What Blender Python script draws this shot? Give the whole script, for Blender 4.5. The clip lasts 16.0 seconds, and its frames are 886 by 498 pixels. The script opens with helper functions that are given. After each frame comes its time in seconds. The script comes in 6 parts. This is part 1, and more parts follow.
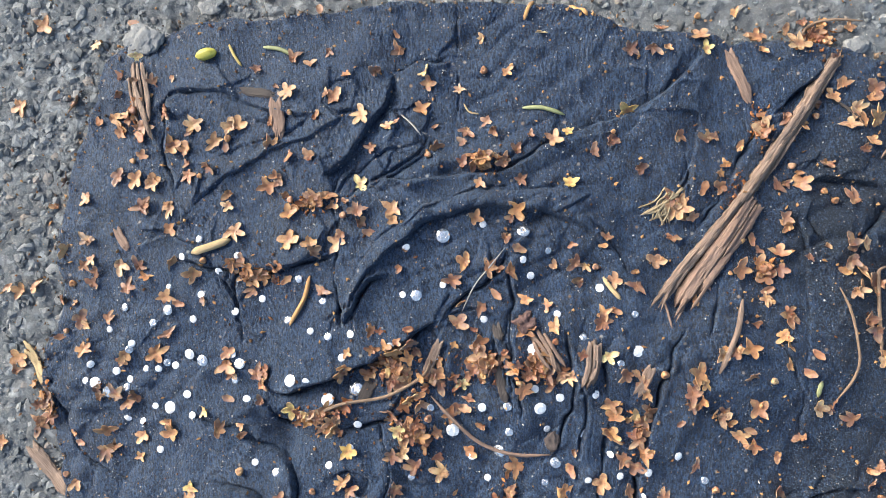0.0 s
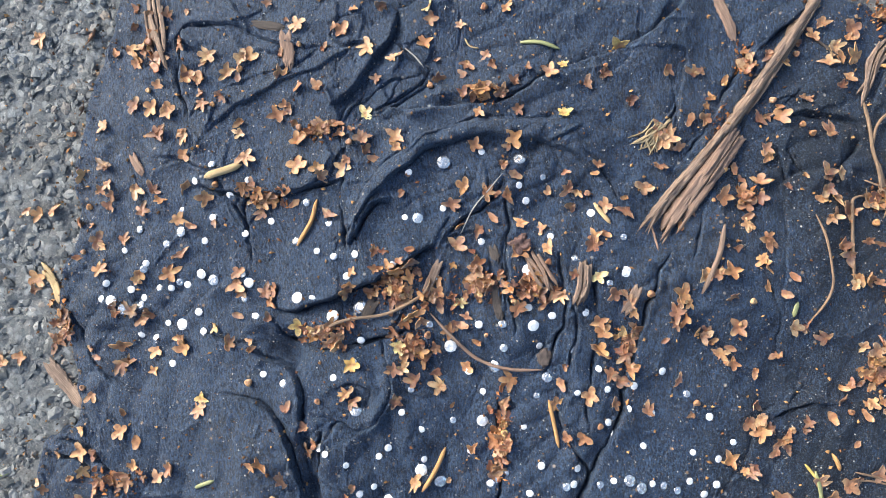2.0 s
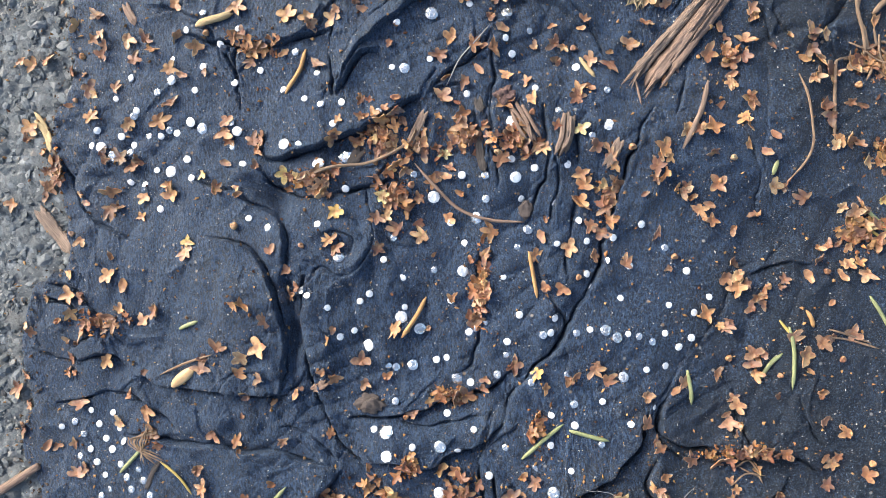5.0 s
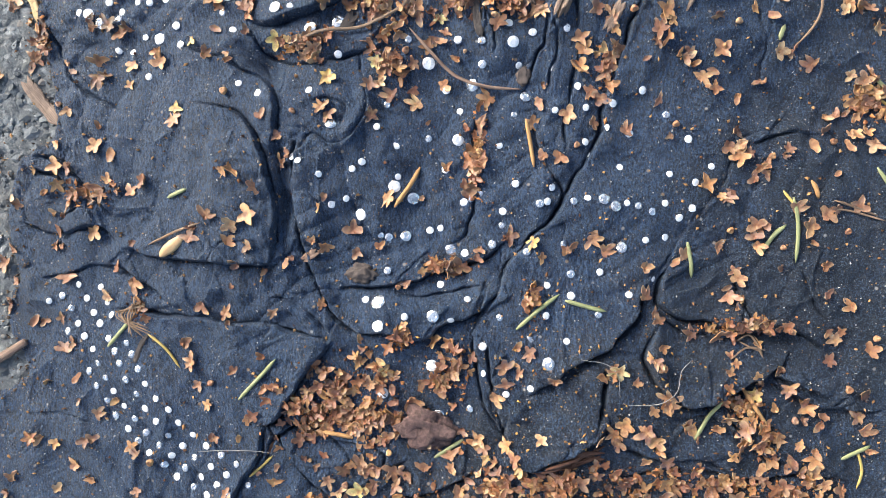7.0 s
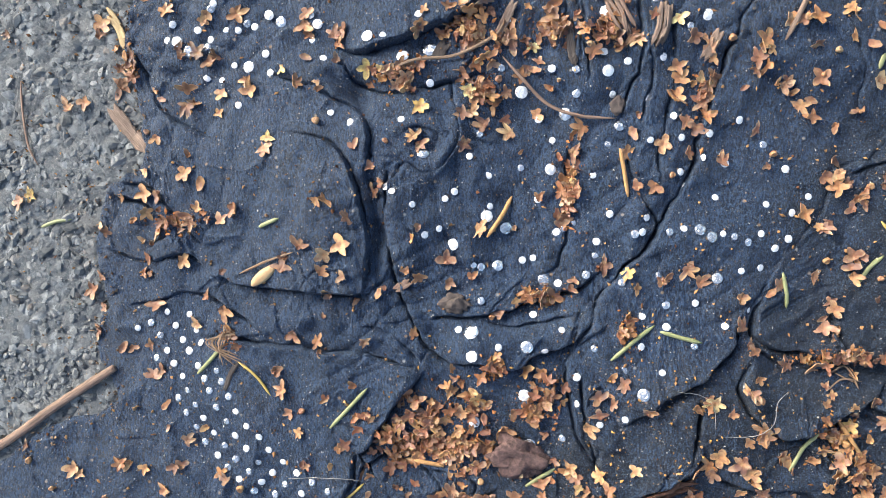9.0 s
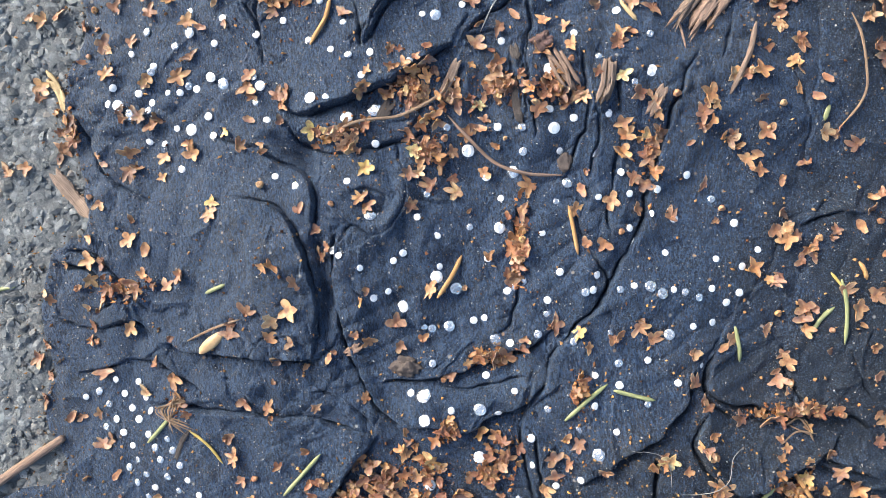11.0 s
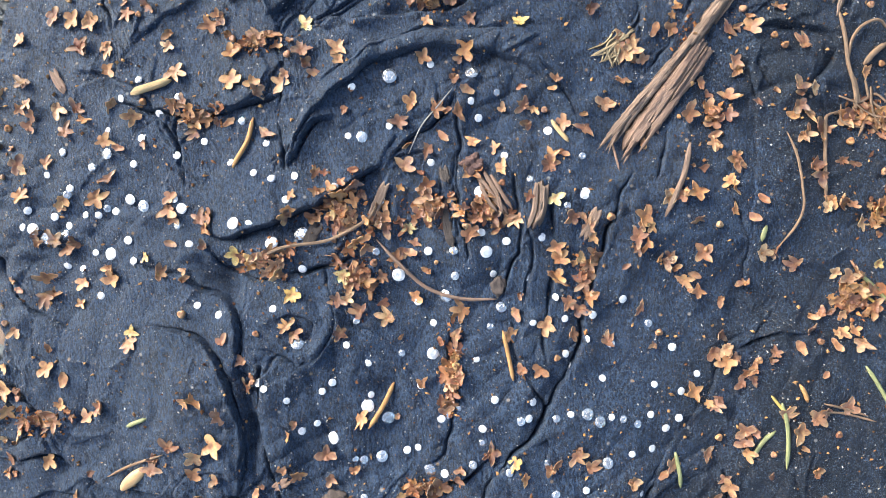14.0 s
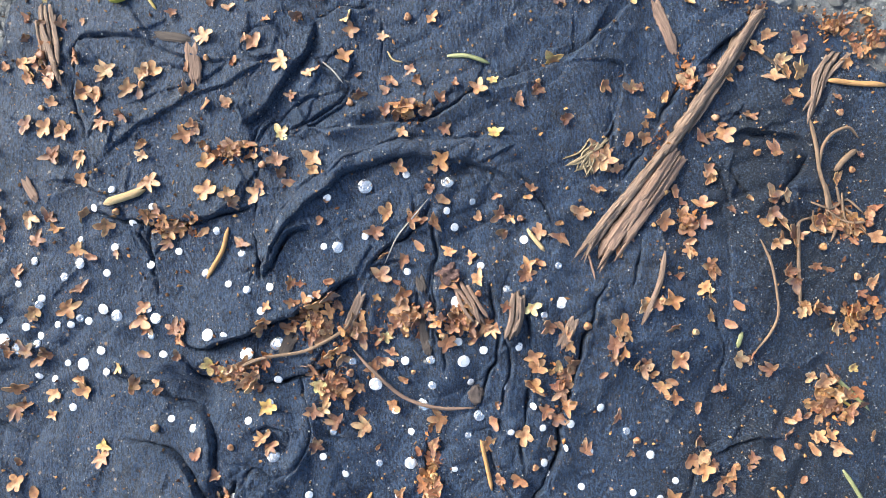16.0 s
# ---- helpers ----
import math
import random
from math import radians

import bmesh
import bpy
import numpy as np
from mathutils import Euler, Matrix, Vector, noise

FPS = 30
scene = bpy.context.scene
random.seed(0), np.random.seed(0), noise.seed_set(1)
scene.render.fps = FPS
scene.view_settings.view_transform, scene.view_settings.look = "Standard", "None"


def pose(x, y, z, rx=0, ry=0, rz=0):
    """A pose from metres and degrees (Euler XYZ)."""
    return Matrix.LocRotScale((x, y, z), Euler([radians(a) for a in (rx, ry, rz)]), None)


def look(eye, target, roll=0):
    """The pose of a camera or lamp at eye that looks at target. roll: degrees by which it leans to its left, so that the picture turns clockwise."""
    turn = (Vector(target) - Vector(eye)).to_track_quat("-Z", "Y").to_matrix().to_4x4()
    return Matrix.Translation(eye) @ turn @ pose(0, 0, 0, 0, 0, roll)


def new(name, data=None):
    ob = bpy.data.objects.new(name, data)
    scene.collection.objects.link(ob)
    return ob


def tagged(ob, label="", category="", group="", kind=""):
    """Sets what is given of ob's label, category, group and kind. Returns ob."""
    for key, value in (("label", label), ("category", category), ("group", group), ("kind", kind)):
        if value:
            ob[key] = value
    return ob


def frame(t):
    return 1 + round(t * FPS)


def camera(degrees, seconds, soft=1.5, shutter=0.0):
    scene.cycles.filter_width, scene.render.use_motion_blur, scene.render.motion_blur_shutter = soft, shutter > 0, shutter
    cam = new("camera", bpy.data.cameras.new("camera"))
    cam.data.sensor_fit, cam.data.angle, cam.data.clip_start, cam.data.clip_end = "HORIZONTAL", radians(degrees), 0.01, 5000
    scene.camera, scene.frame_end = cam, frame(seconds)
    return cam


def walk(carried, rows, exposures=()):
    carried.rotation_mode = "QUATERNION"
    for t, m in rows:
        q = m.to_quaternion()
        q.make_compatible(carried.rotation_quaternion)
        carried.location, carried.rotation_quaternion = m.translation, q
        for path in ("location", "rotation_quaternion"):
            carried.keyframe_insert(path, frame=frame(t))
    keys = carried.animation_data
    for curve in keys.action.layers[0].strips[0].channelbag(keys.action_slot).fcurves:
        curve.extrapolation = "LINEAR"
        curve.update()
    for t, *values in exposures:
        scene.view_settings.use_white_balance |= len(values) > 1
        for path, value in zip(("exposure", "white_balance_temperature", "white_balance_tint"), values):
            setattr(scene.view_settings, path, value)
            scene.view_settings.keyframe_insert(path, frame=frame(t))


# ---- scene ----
# ---------- camera ----------
cam = camera(66.0, 16.0, soft=0.85)
ROWS = [
    (0.0, 0.01490, 0.00499, 0.23702, 1.785, 3.774, -1.567),
    (0.5, 0.01391, -0.00442, 0.23740, 1.362, 4.023, -1.429),
    (1.0, 0.01057, -0.01271, 0.23828, 1.126, 3.490, -1.581),
    (1.5, 0.01090, -0.01905, 0.24109, 1.194, 3.294, -1.232),
    (2.0, 0.01265, -0.02032, 0.24998, 1.348, 3.169, -0.899),
    (2.5, 0.01322, -0.02429, 0.25163, 1.232, 3.143, 0.011),
    (3.0, 0.01527, -0.03349, 0.25184, 1.420, 3.249, 0.349),
    (3.5, 0.01787, -0.04240, 0.24945, 0.935, 3.077, 0.823),
    (6.0, 0.02358, -0.09376, 0.25363, 0.302, 3.987, 0.655),
    (6.5, 0.02733, -0.10519, 0.24886, -0.492, 4.179, 0.767),
    (7.0, 0.02427, -0.11467, 0.24544, -0.395, 3.866, 1.234),
    (7.5, 0.01608, -0.11807, 0.24278, -0.747, 4.052, 1.192),
    (8.0, 0.00836, -0.12045, 0.24224, -0.730, 4.447, 1.847),
    (8.5, -0.00151, -0.11158, 0.24475, -0.915, 4.441, 1.493),
    (9.0, -0.00670, -0.10077, 0.24697, -1.286, 4.465, 1.239),
    (11.5, 0.01305, -0.07220, 0.23998, -1.004, 3.168, -0.537),
    (12.0, 0.01906, -0.06293, 0.23699, -0.805, 3.026, -0.601),
    (12.5, 0.02220, -0.05858, 0.23418, -0.858, 3.079, -0.654),
    (13.0, 0.02502, -0.05154, 0.23279, -0.769, 2.622, -0.750),
    (13.5, 0.02495, -0.04272, 0.23215, -0.977, 2.423, -0.800),
    (14.0, 0.02510, -0.03822, 0.23275, -0.794, 2.098, -1.114),
    (14.5, 0.02806, -0.03082, 0.23380, -0.300, 1.928, -1.379),
    (15.0, 0.02783, -0.02226, 0.23439, -0.599, 1.354, -1.545),
    (15.5, 0.02925, -0.01281, 0.23382, -0.132, 1.508, -1.810),
    (16.0, 0.02942, -0.00623, 0.23187, 0.405, 1.035, -1.551),
]
walk(cam, [(t, pose(x, y, z, rx, ry, rz)) for t, x, y, z, rx, ry, rz in ROWS], exposures=[(0.0, 1.42, 6420, 6), (9.0, 1.44, 6420, 6), (11.5, 1.52, 6420, 6), (16.0, 1.55, 6420, 6)])

# ---------- light: open overcast sky, weak broad sun ----------
SUN_EL, SUN_AZ = 30.0, 305.0
world = bpy.data.worlds.new("overcast_sky")
scene.world = world
world.use_nodes = True
wn = world.node_tree
sky = wn.nodes.new("ShaderNodeTexSky")
sky.sky_type = "NISHITA"
sky.sun_disc = False
sky.sun_elevation, sky.sun_rotation = radians(SUN_EL), radians(SUN_AZ)
sky.air_density, sky.dust_density, sky.ozone_density = 1.0, 4.0, 1.0
wn.links.new(sky.outputs[0], wn.nodes["Background"].inputs[0])
wn.nodes["Background"].inputs[1].default_value = 0.122
sun_data = bpy.data.lights.new("sun", "SUN")
sun_data.energy, sun_data.angle, sun_data.color = 2.0, radians(34), (1.0, 0.985, 0.97)
sun = new("sun", sun_data)
az, el = radians(SUN_AZ), radians(SUN_EL)
sun.matrix_world = look((math.sin(az) * math.cos(el), math.cos(az) * math.cos(el), math.sin(el)), (0, 0, 0))


# ---------- materials ----------
def lin(r, g, b):
    return tuple((c / 255 / 12.92) if c < 10 else ((c / 255 + 0.055) / 1.055) ** 2.4 for c in (r, g, b)) + (1.0,)


class Mat:
    """A small helper round one Principled material."""

    def __init__(self, name, rough=0.8, metal=0.0, spec=0.5):
        self.m = bpy.data.materials.new(name)
        self.m.use_nodes = True
        self.t = self.m.node_tree
        self.p = self.t.nodes["Principled BSDF"]
        self.p.inputs["Roughness"].default_value = rough
        self.p.inputs["Metallic"].default_value = metal
        self.p.inputs["Specular IOR Level"].default_value = spec
        self.co = self.t.nodes.new("ShaderNodeTexCoord").outputs["Object"]

    def place(self):
        self.co = self.t.nodes.new("ShaderNodeNewGeometry").outputs["Position"]
        return self

    def node(self, kind, **kw):
        n = self.t.nodes.new(kind)
        for k, v in kw.items():
            n.inputs[k.replace("_", " ")].default_value = v
        return n

    def noise(self, scale, detail=4.0, rough=0.6, at=None):
        n = self.node("ShaderNodeTexNoise", Scale=scale, Detail=detail, Roughness=rough)
        self.t.links.new(at or self.co, n.inputs["Vector"])
        return n.outputs["Fac"]

    def ramp(self, fac, *stops):
        n = self.t.nodes.new("ShaderNodeValToRGB")
        e = n.color_ramp.elements
        while len(e) < len(stops):
            e.new(0.5)
        for k, (pos, col) in enumerate(stops):
            e[k].position = pos
            e[k].color = col if isinstance(col, tuple) else (col, col, col, 1)
        self.t.links.new(fac, n.inputs[0])
        return n.outputs[0]

    def mix(self, fac, a, b, how="MIX"):
        n = self.t.nodes.new("ShaderNodeMix")
        n.data_type, n.blend_type = "RGBA", how
        for v, s in ((fac, n.inputs[0]), (a, n.inputs[6]), (b, n.inputs[7])):
            if isinstance(v, (float, int, tuple)):
                s.default_value = v
            else:
                self.t.links.new(v, s)
        return n.outputs[2]

    def rand(self):
        return self.t.nodes.new("ShaderNodeObjectInfo").outputs["Random"]

    def island(self):
        return self.t.nodes.new("ShaderNodeNewGeometry").outputs["Random Per Island"]

    def color(self, out):
        self.t.links.new(out, self.p.inputs["Base Color"]) if not isinstance(out, tuple) else None
        if isinstance(out, tuple):
            self.p.inputs["Base Color"].default_value = out
        return self

    def bump(self, fac, dist, strength=1.0):
        n = self.node("ShaderNodeBump", Strength=strength, Distance=dist)
        self.t.links.new(fac, n.inputs["Height"])
        last = self.p.inputs["Normal"].links
        if last:
            self.t.links.new(last[0].from_socket, n.inputs["Normal"])
        self.t.links.new(n.outputs[0], self.p.inputs["Normal"])
        return self


def make_cloth_material():
    k = Mat("dark_navy_knit", 0.50, 0, 0.42).place()

    def threads(angle, along, across):
        m = k.t.nodes.new("ShaderNodeMapping")
        m.inputs["Rotation"].default_value = (0, 0, radians(angle))
        m.inputs["Scale"].default_value = (across, along, 900)
        k.t.links.new(k.co, m.inputs["Vector"])
        return k.noise(1.0, 3, 0.65, m.outputs[0])

    rib = k.mix(k.ramp(k.noise(14, 2), (0.45, 0.0), (0.55, 1.0)), threads(32, 620, 1750), threads(-50, 640, 1650))
    fine = k.noise(1900, 3, 0.75)
    lint = k.noise(620, 4, 0.75)
    navy = k.mix(k.ramp(k.noise(45, 4), (0.35, 0.0), (0.7, 1.0)), (0.0020, 0.0050, 0.0170, 1), (0.0050, 0.0120, 0.036, 1))
    dust_and_shade = k.mix(k.ramp(k.noise(17, 6, 0.7), (0.50, 0.0), (0.66, 0.75)), navy, (0.027, 0.023, 0.022, 1))
    for spot, size in (((-0.070, -0.088, 0.003), 0.034), ((0.030, 0.024, 0.003), 0.038), ((0.085, 0.035, 0.0), 0.03), ((0.055, -0.165, 0.003), 0.03), ((0.10, -0.15, 0.0), 0.035)):
        away = k.t.nodes.new("ShaderNodeVectorMath")
        away.operation = "DISTANCE"
        away.inputs[1].default_value = spot
        k.t.links.new(k.co, away.inputs[0])
        patch = k.ramp(away.outputs["Value"], (size * 0.3, 0.55), (size, 0.0))
        dust_and_shade = k.mix(k.mix(1.0, patch, k.ramp(k.noise(70, 6, 0.75), (0.38, 0.2), (0.62, 1.0)), "MULTIPLY"), dust_and_shade, (0.038, 0.032, 0.029, 1))
    # Shade towards the right and bottom, painted into the cloth colour with ragged edges.
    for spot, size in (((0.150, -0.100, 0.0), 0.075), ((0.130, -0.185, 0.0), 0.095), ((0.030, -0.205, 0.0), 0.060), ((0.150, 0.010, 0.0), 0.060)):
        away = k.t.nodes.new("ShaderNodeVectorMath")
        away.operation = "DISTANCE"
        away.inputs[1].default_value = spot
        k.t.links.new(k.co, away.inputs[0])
        shade_mask = k.mix(1.0, k.ramp(away.outputs["Value"], (size * 0.5, 1.0), (size, 0.0)), k.ramp(k.noise(40, 5, 0.7), (0.35, 0.3), (0.6, 1.0)), "MULTIPLY")
        dust_and_shade = k.mix(shade_mask, dust_and_shade, (0.0050, 0.0068, 0.0135, 1))
        # The same painted shade holds back the rib tips and their bump.
        rib = k.mix(k.mix(1.0, shade_mask, (0.38, 0.38, 0.38, 1), "MULTIPLY"), rib, (0.30, 0.30, 0.30, 1))
    # Knit relief's glints and gaps put into colour as lighter tips, then lint.
    worn = k.mix(k.ramp(rib, (0.46, 0.0), (0.56, 0.9)), dust_and_shade, (0.035, 0.069, 0.140, 1))
    worn = k.mix(k.ramp(fine, (0.53, 0.0), (0.63, 0.9)), worn, (0.090, 0.132, 0.196, 1))
    worn = k.mix(k.ramp(lint, (0.56, 0.0), (0.72, 0.75)), worn, (0.085, 0.082, 0.080, 1))
    grit = worn
    for scale, low, bright in ((210.0, 0.74, 0.36), (420.0, 0.70, 0.46), (760.0, 0.66, 0.42)):
        v = k.node("ShaderNodeTexVoronoi", Scale=scale, Randomness=1.0)
        k.t.links.new(k.co, v.inputs["Vector"])
        sep = k.t.nodes.new("ShaderNodeSeparateColor")
        k.t.links.new(v.outputs["Color"], sep.inputs[0])
        dot = k.ramp(v.outputs["Distance"], (0.07, 1.0), (0.17, 0.0))
        some = k.ramp(sep.outputs[0], (low, 0.0), (low + 0.03, 1.0))
        tone = k.mix(sep.outputs[1], (bright, bright, bright * 0.96, 1), (0.27, 0.155, 0.07, 1))
        grit = k.mix(k.mix(1.0, dot, some, "MULTIPLY"), grit, tone)
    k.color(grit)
    k.bump(k.noise(300, 6, 0.8), 0.0014, 1.0)
    k.bump(k.noise(950, 3, 0.7), 0.0005, 1.0)
    k.bump(rib, 0.0009, 1.0)
    k.bump(fine, 0.0005, 0.9)
    k.p.inputs["Specular Tint"].default_value = (0.74, 0.85, 1.0, 1)
    k.p.inputs["Sheen Weight"].default_value = 0.05
    k.p.inputs["Sheen Roughness"].default_value = 0.5
    return k.m


def make_asphalt_material():
    k = Mat("worn_asphalt", 0.88).place()
    v = k.node("ShaderNodeTexVoronoi", Scale=260.0, Randomness=1.0)
    warp = k.node("ShaderNodeVectorMath")
    wn_ = k.node("ShaderNodeTexNoise", Scale=330.0, Detail=3.0)
    k.t.links.new(k.co, wn_.inputs["Vector"])
    warp.operation = "MULTIPLY_ADD"
    warp.inputs[1].default_value = (0.004, 0.004, 0.004)
    k.t.links.new(wn_.outputs["Color"], warp.inputs[0])
    k.t.links.new(k.co, warp.inputs[2])
    k.t.links.new(warp.outputs[0], v.inputs["Vector"])
    sep = k.t.nodes.new("ShaderNodeSeparateColor")
    k.t.links.new(v.outputs["Color"], sep.inputs[0])
    stone = k.mix(k.ramp(sep.outputs[0], (0.35, 0.0), (1.0, 1.0)), (0.13, 0.145, 0.155, 1), (0.38, 0.40, 0.405, 1))
    tar = k.mix(k.noise(300, 4), (0.085, 0.092, 0.098, 1), (0.22, 0.23, 0.235, 1))
    edge = k.ramp(v.outputs["Distance"], (0.30, 0.0), (0.62, 1.0))
    c = k.mix(edge, stone, tar)
    c = k.mix(k.ramp(k.noise(25, 5), (0.55, 0.0), (0.75, 0.4)), c, (0.14, 0.11, 0.08, 1))
    k.color(k.mix(k.ramp(k.noise(1400, 2), (0.5, 0.0), (0.8, 0.5)), c, (0.36, 0.36, 0.36, 1)))
    k.bump(k.noise(420, 8, 0.8), 0.0022, 1.0)
    return k.m


def make_stone_material():
    k = Mat("grey_chippings", 0.92, 0, 0.3)
    c = k.mix(k.rand(), (0.11, 0.122, 0.13, 1), (0.40, 0.415, 0.42, 1))
    k.color(k.mix(k.ramp(k.noise(700, 5), (0.4, 0.0), (0.7, 0.6)), c, (0.19, 0.18, 0.165, 1)))
    k.bump(k.noise(900, 5, 0.7), 0.0006, 1.0)
    return k.m


def make_blossom_material(name, tones, rough=0.5, joined=False):
    """Limp wet petal tissue: tones by flower, a darker throat, paler lobes, brown bruises."""
    k = Mat(name, rough)
    flower = k.co
    k.place()
    c = k.ramp(k.island() if joined else k.rand(), *[(i / (len(tones) - 1), t) for i, t in enumerate(tones)])
    if not joined:
        reach = k.t.nodes.new("ShaderNodeVectorMath")
        reach.operation = "LENGTH"
        k.t.links.new(flower, reach.inputs[0])
        throat = k.ramp(reach.outputs["Value"], (0.12, 1.0), (0.55, 0.0))
        c = k.mix(k.mix(1.0, throat, (0.7, 0.7, 0.7, 1), "MULTIPLY"), c, (0.28, 0.115, 0.045, 1), "MIX")
        c = k.mix(k.ramp(reach.outputs["Value"], (0.72, 0.0), (1.05, 0.4)), c, (0.52, 0.37, 0.21, 1))
    n = k.noise(430, 4, 0.65)
    c = k.mix(k.ramp(n, (0.45, 0.0), (0.62, 0.75)), c, (0.19, 0.082, 0.045, 1))
    c = k.mix(k.ramp(k.noise(260, 3), (0.52, 0.0), (0.70, 0.45)), c, (0.52, 0.34, 0.15, 1))
    k.color(k.mix(k.ramp(k.noise(1300, 2), (0.60, 0.0), (0.74, 0.4)), c, (0.14, 0.07, 0.04, 1)))
    k.bump(n, 0.0003, 0.7)
    k.p.inputs["Subsurface Weight"].default_value = 0.3
    k.p.inputs["Subsurface Radius"].default_value = (0.0014, 0.0007, 0.0003)
    return k.m


def make_wood_material(name, a, b, scale=(110, 2100, 1), rough=0.8, depth=0.0006):
    k = Mat(name, rough)
    if scale[2] == 1:
        k.co = k.t.nodes.new("ShaderNodeTexCoord").outputs["UV"]
    mp = k.t.nodes.new("ShaderNodeMapping")
    mp.inputs["Scale"].default_value = scale
    k.t.links.new(k.co, mp.inputs["Vector"])
    n = k.noise(1.0, 6, 0.7, mp.outputs[0])
    c = k.mix(k.ramp(n, (0.32, 0.0), (0.68, 1.0)), a, b)
    k.color(k.mix(k.ramp(k.noise(300, 4), (0.55, 0.0), (0.8, 0.5)), c, (0.06, 0.045, 0.035, 1)))
    k.bump(n, depth, 1.0)
    return k.m


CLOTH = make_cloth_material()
ASPHALT = make_asphalt_material()
STONE = make_stone_material()
ORANGE = make_blossom_material("orange_blossom", ((0.22, 0.105, 0.062, 1), (0.42, 0.215, 0.088, 1), (0.31, 0.18, 0.125, 1), (0.46, 0.265, 0.115, 1), (0.40, 0.20, 0.085, 1), (0.48, 0.34, 0.19, 1)))
BROWN = make_blossom_material("withered_blossom", ((0.075, 0.042, 0.036, 1), (0.23, 0.120, 0.085, 1), (0.34, 0.165, 0.075, 1), (0.15, 0.100, 0.088, 1), (0.26, 0.125, 0.075, 1), (0.37, 0.245, 0.15, 1)), 0.55)
LITTER = make_blossom_material("blossom_litter", ((0.06, 0.028, 0.020, 1), (0.31, 0.125, 0.045, 1), (0.17, 0.062, 0.032, 1), (0.40, 0.21, 0.075, 1), (0.12, 0.060, 0.045, 1), (0.27, 0.10, 0.045, 1), (0.44, 0.30, 0.13, 1)), 0.5, True)
YELLOW = make_blossom_material("yellow_blossom", ((0.50, 0.34, 0.10, 1), (0.56, 0.44, 0.16, 1), (0.44, 0.44, 0.20, 1), (0.60, 0.50, 0.25, 1)))
BARK = make_wood_material("weathered_bark", (0.10, 0.062, 0.045, 1), (0.36, 0.255, 0.19, 1), scale=(90, 1500, 1), depth=0.0009)
REDBARK = make_wood_material("reddish_bark", (0.11, 0.065, 0.047, 1), (0.34, 0.225, 0.165, 1), scale=(80, 1300, 1), depth=0.0007)
DARKBARK = make_wood_material("dark_bark", (0.03, 0.025, 0.024, 1), (0.09, 0.07, 0.06, 1))
STRAW = make_wood_material("pale_straw", (0.36, 0.24, 0.11, 1), (0.56, 0.43, 0.24, 1))
ROOT = make_wood_material("tan_root", (0.16, 0.098, 0.062, 1), (0.33, 0.225, 0.145, 1))
SPLINT = make_wood_material("orange_wood", (0.38, 0.18, 0.06, 1), (0.60, 0.35, 0.15, 1))
NEEDLE = make_wood_material("green_needle", (0.15, 0.165, 0.065, 1), (0.34, 0.35, 0.17, 1), rough=0.45, depth=0.0001)
YNEEDLE = make_wood_material("yellowed_needle", (0.36, 0.25, 0.06, 1), (0.50, 0.38, 0.12, 1), rough=0.45, depth=0.0001)
POD = make_wood_material("yellow_green_pod", (0.26, 0.24, 0.03, 1), (0.50, 0.46, 0.08, 1), scale=(260, 260, 260), rough=0.45, depth=0.0002)
DRYGRASS = make_wood_material("dry_grass_fibre", (0.20, 0.15, 0.085, 1), (0.40, 0.32, 0.20, 1))
GREY = make_wood_material("grey_fibre", (0.22, 0.21, 0.20, 1), (0.42, 0.40, 0.38, 1))


def make_gem_material(name, col, low, high, rough, metal):
    """Foil-backed cut glass: facet reflections mottled into the colour, dulled in patches by dirt."""
    k = Mat(name, rough, metal, 0.9).place()
    c = k.mix(k.rand(), low, high)
    c = k.mix(k.ramp(k.noise(800, 3), (0.46, 0.0), (0.60, 0.7)), c, col)
    k.color(k.mix(k.ramp(k.noise(950, 3), (0.60, 0.0), (0.74, 0.6)), c, (0.26, 0.22, 0.18, 1)))
    return k.m


GEM = make_gem_material("milky_rhinestone", (0.66, 0.66, 0.67, 1), (0.86, 0.845, 0.825, 1), (0.97, 0.95, 0.925, 1), 0.12, 0.3)
GEM_CLEAR = make_gem_material("cloudy_rhinestone", (0.86, 0.86, 0.86, 1), (0.50, 0.50, 0.50, 1), (0.84, 0.83, 0.82, 1), 0.06, 0.85)


# ---------- mesh helpers ----------
def finish(name, bm, mat, smooth=True):
    me = bpy.data.meshes.new(name)
    bm.to_mesh(me)
    bm.free()
    me.materials.append(mat)
    if smooth:
        for p in me.polygons:
            p.use_smooth = True
    return me


def part(name, bm, mat, parent, label="", smooth=True):
    ob = new(name, finish(name, bm, mat, smooth))
    ob.parent = parent
    return tagged(ob, label)


def spline(pts, step):
    """Catmull-Rom through a few points, about one sample per step."""
    p = np.array(pts, float)
    p = np.vstack([2 * p[0] - p[1], p, 2 * p[-1] - p[-2]])
    out = []
    for i in range(1, len(p) - 2):
        n = max(2, int(np.linalg.norm(p[i + 1] - p[i]) / step))
        for u in np.linspace(0, 1, n, endpoint=False):
            a, b, c, d = p[i - 1 : i + 3]
            out.append(0.5 * (2 * b + (c - a) * u + (2 * a - 5 * b + 4 * c - d) * u * u + (3 * b - a - 3 * c + d) * u ** 3))
    out.append(p[-2])
    return np.array(out)


# ---------- the relief of the garment ----------
GROUND = -0.0085
DX = 0.00045
GX = np.arange(-0.235, 0.215, DX)
GY = np.arange(-0.245, 0.135, DX)
XX, YY = np.meshgrid(GX, GY)


def gauss(x, y, cx, cy, h, s):
    return h * np.exp(-((x - cx) ** 2 + (y - cy) ** 2) / (2 * s * s))


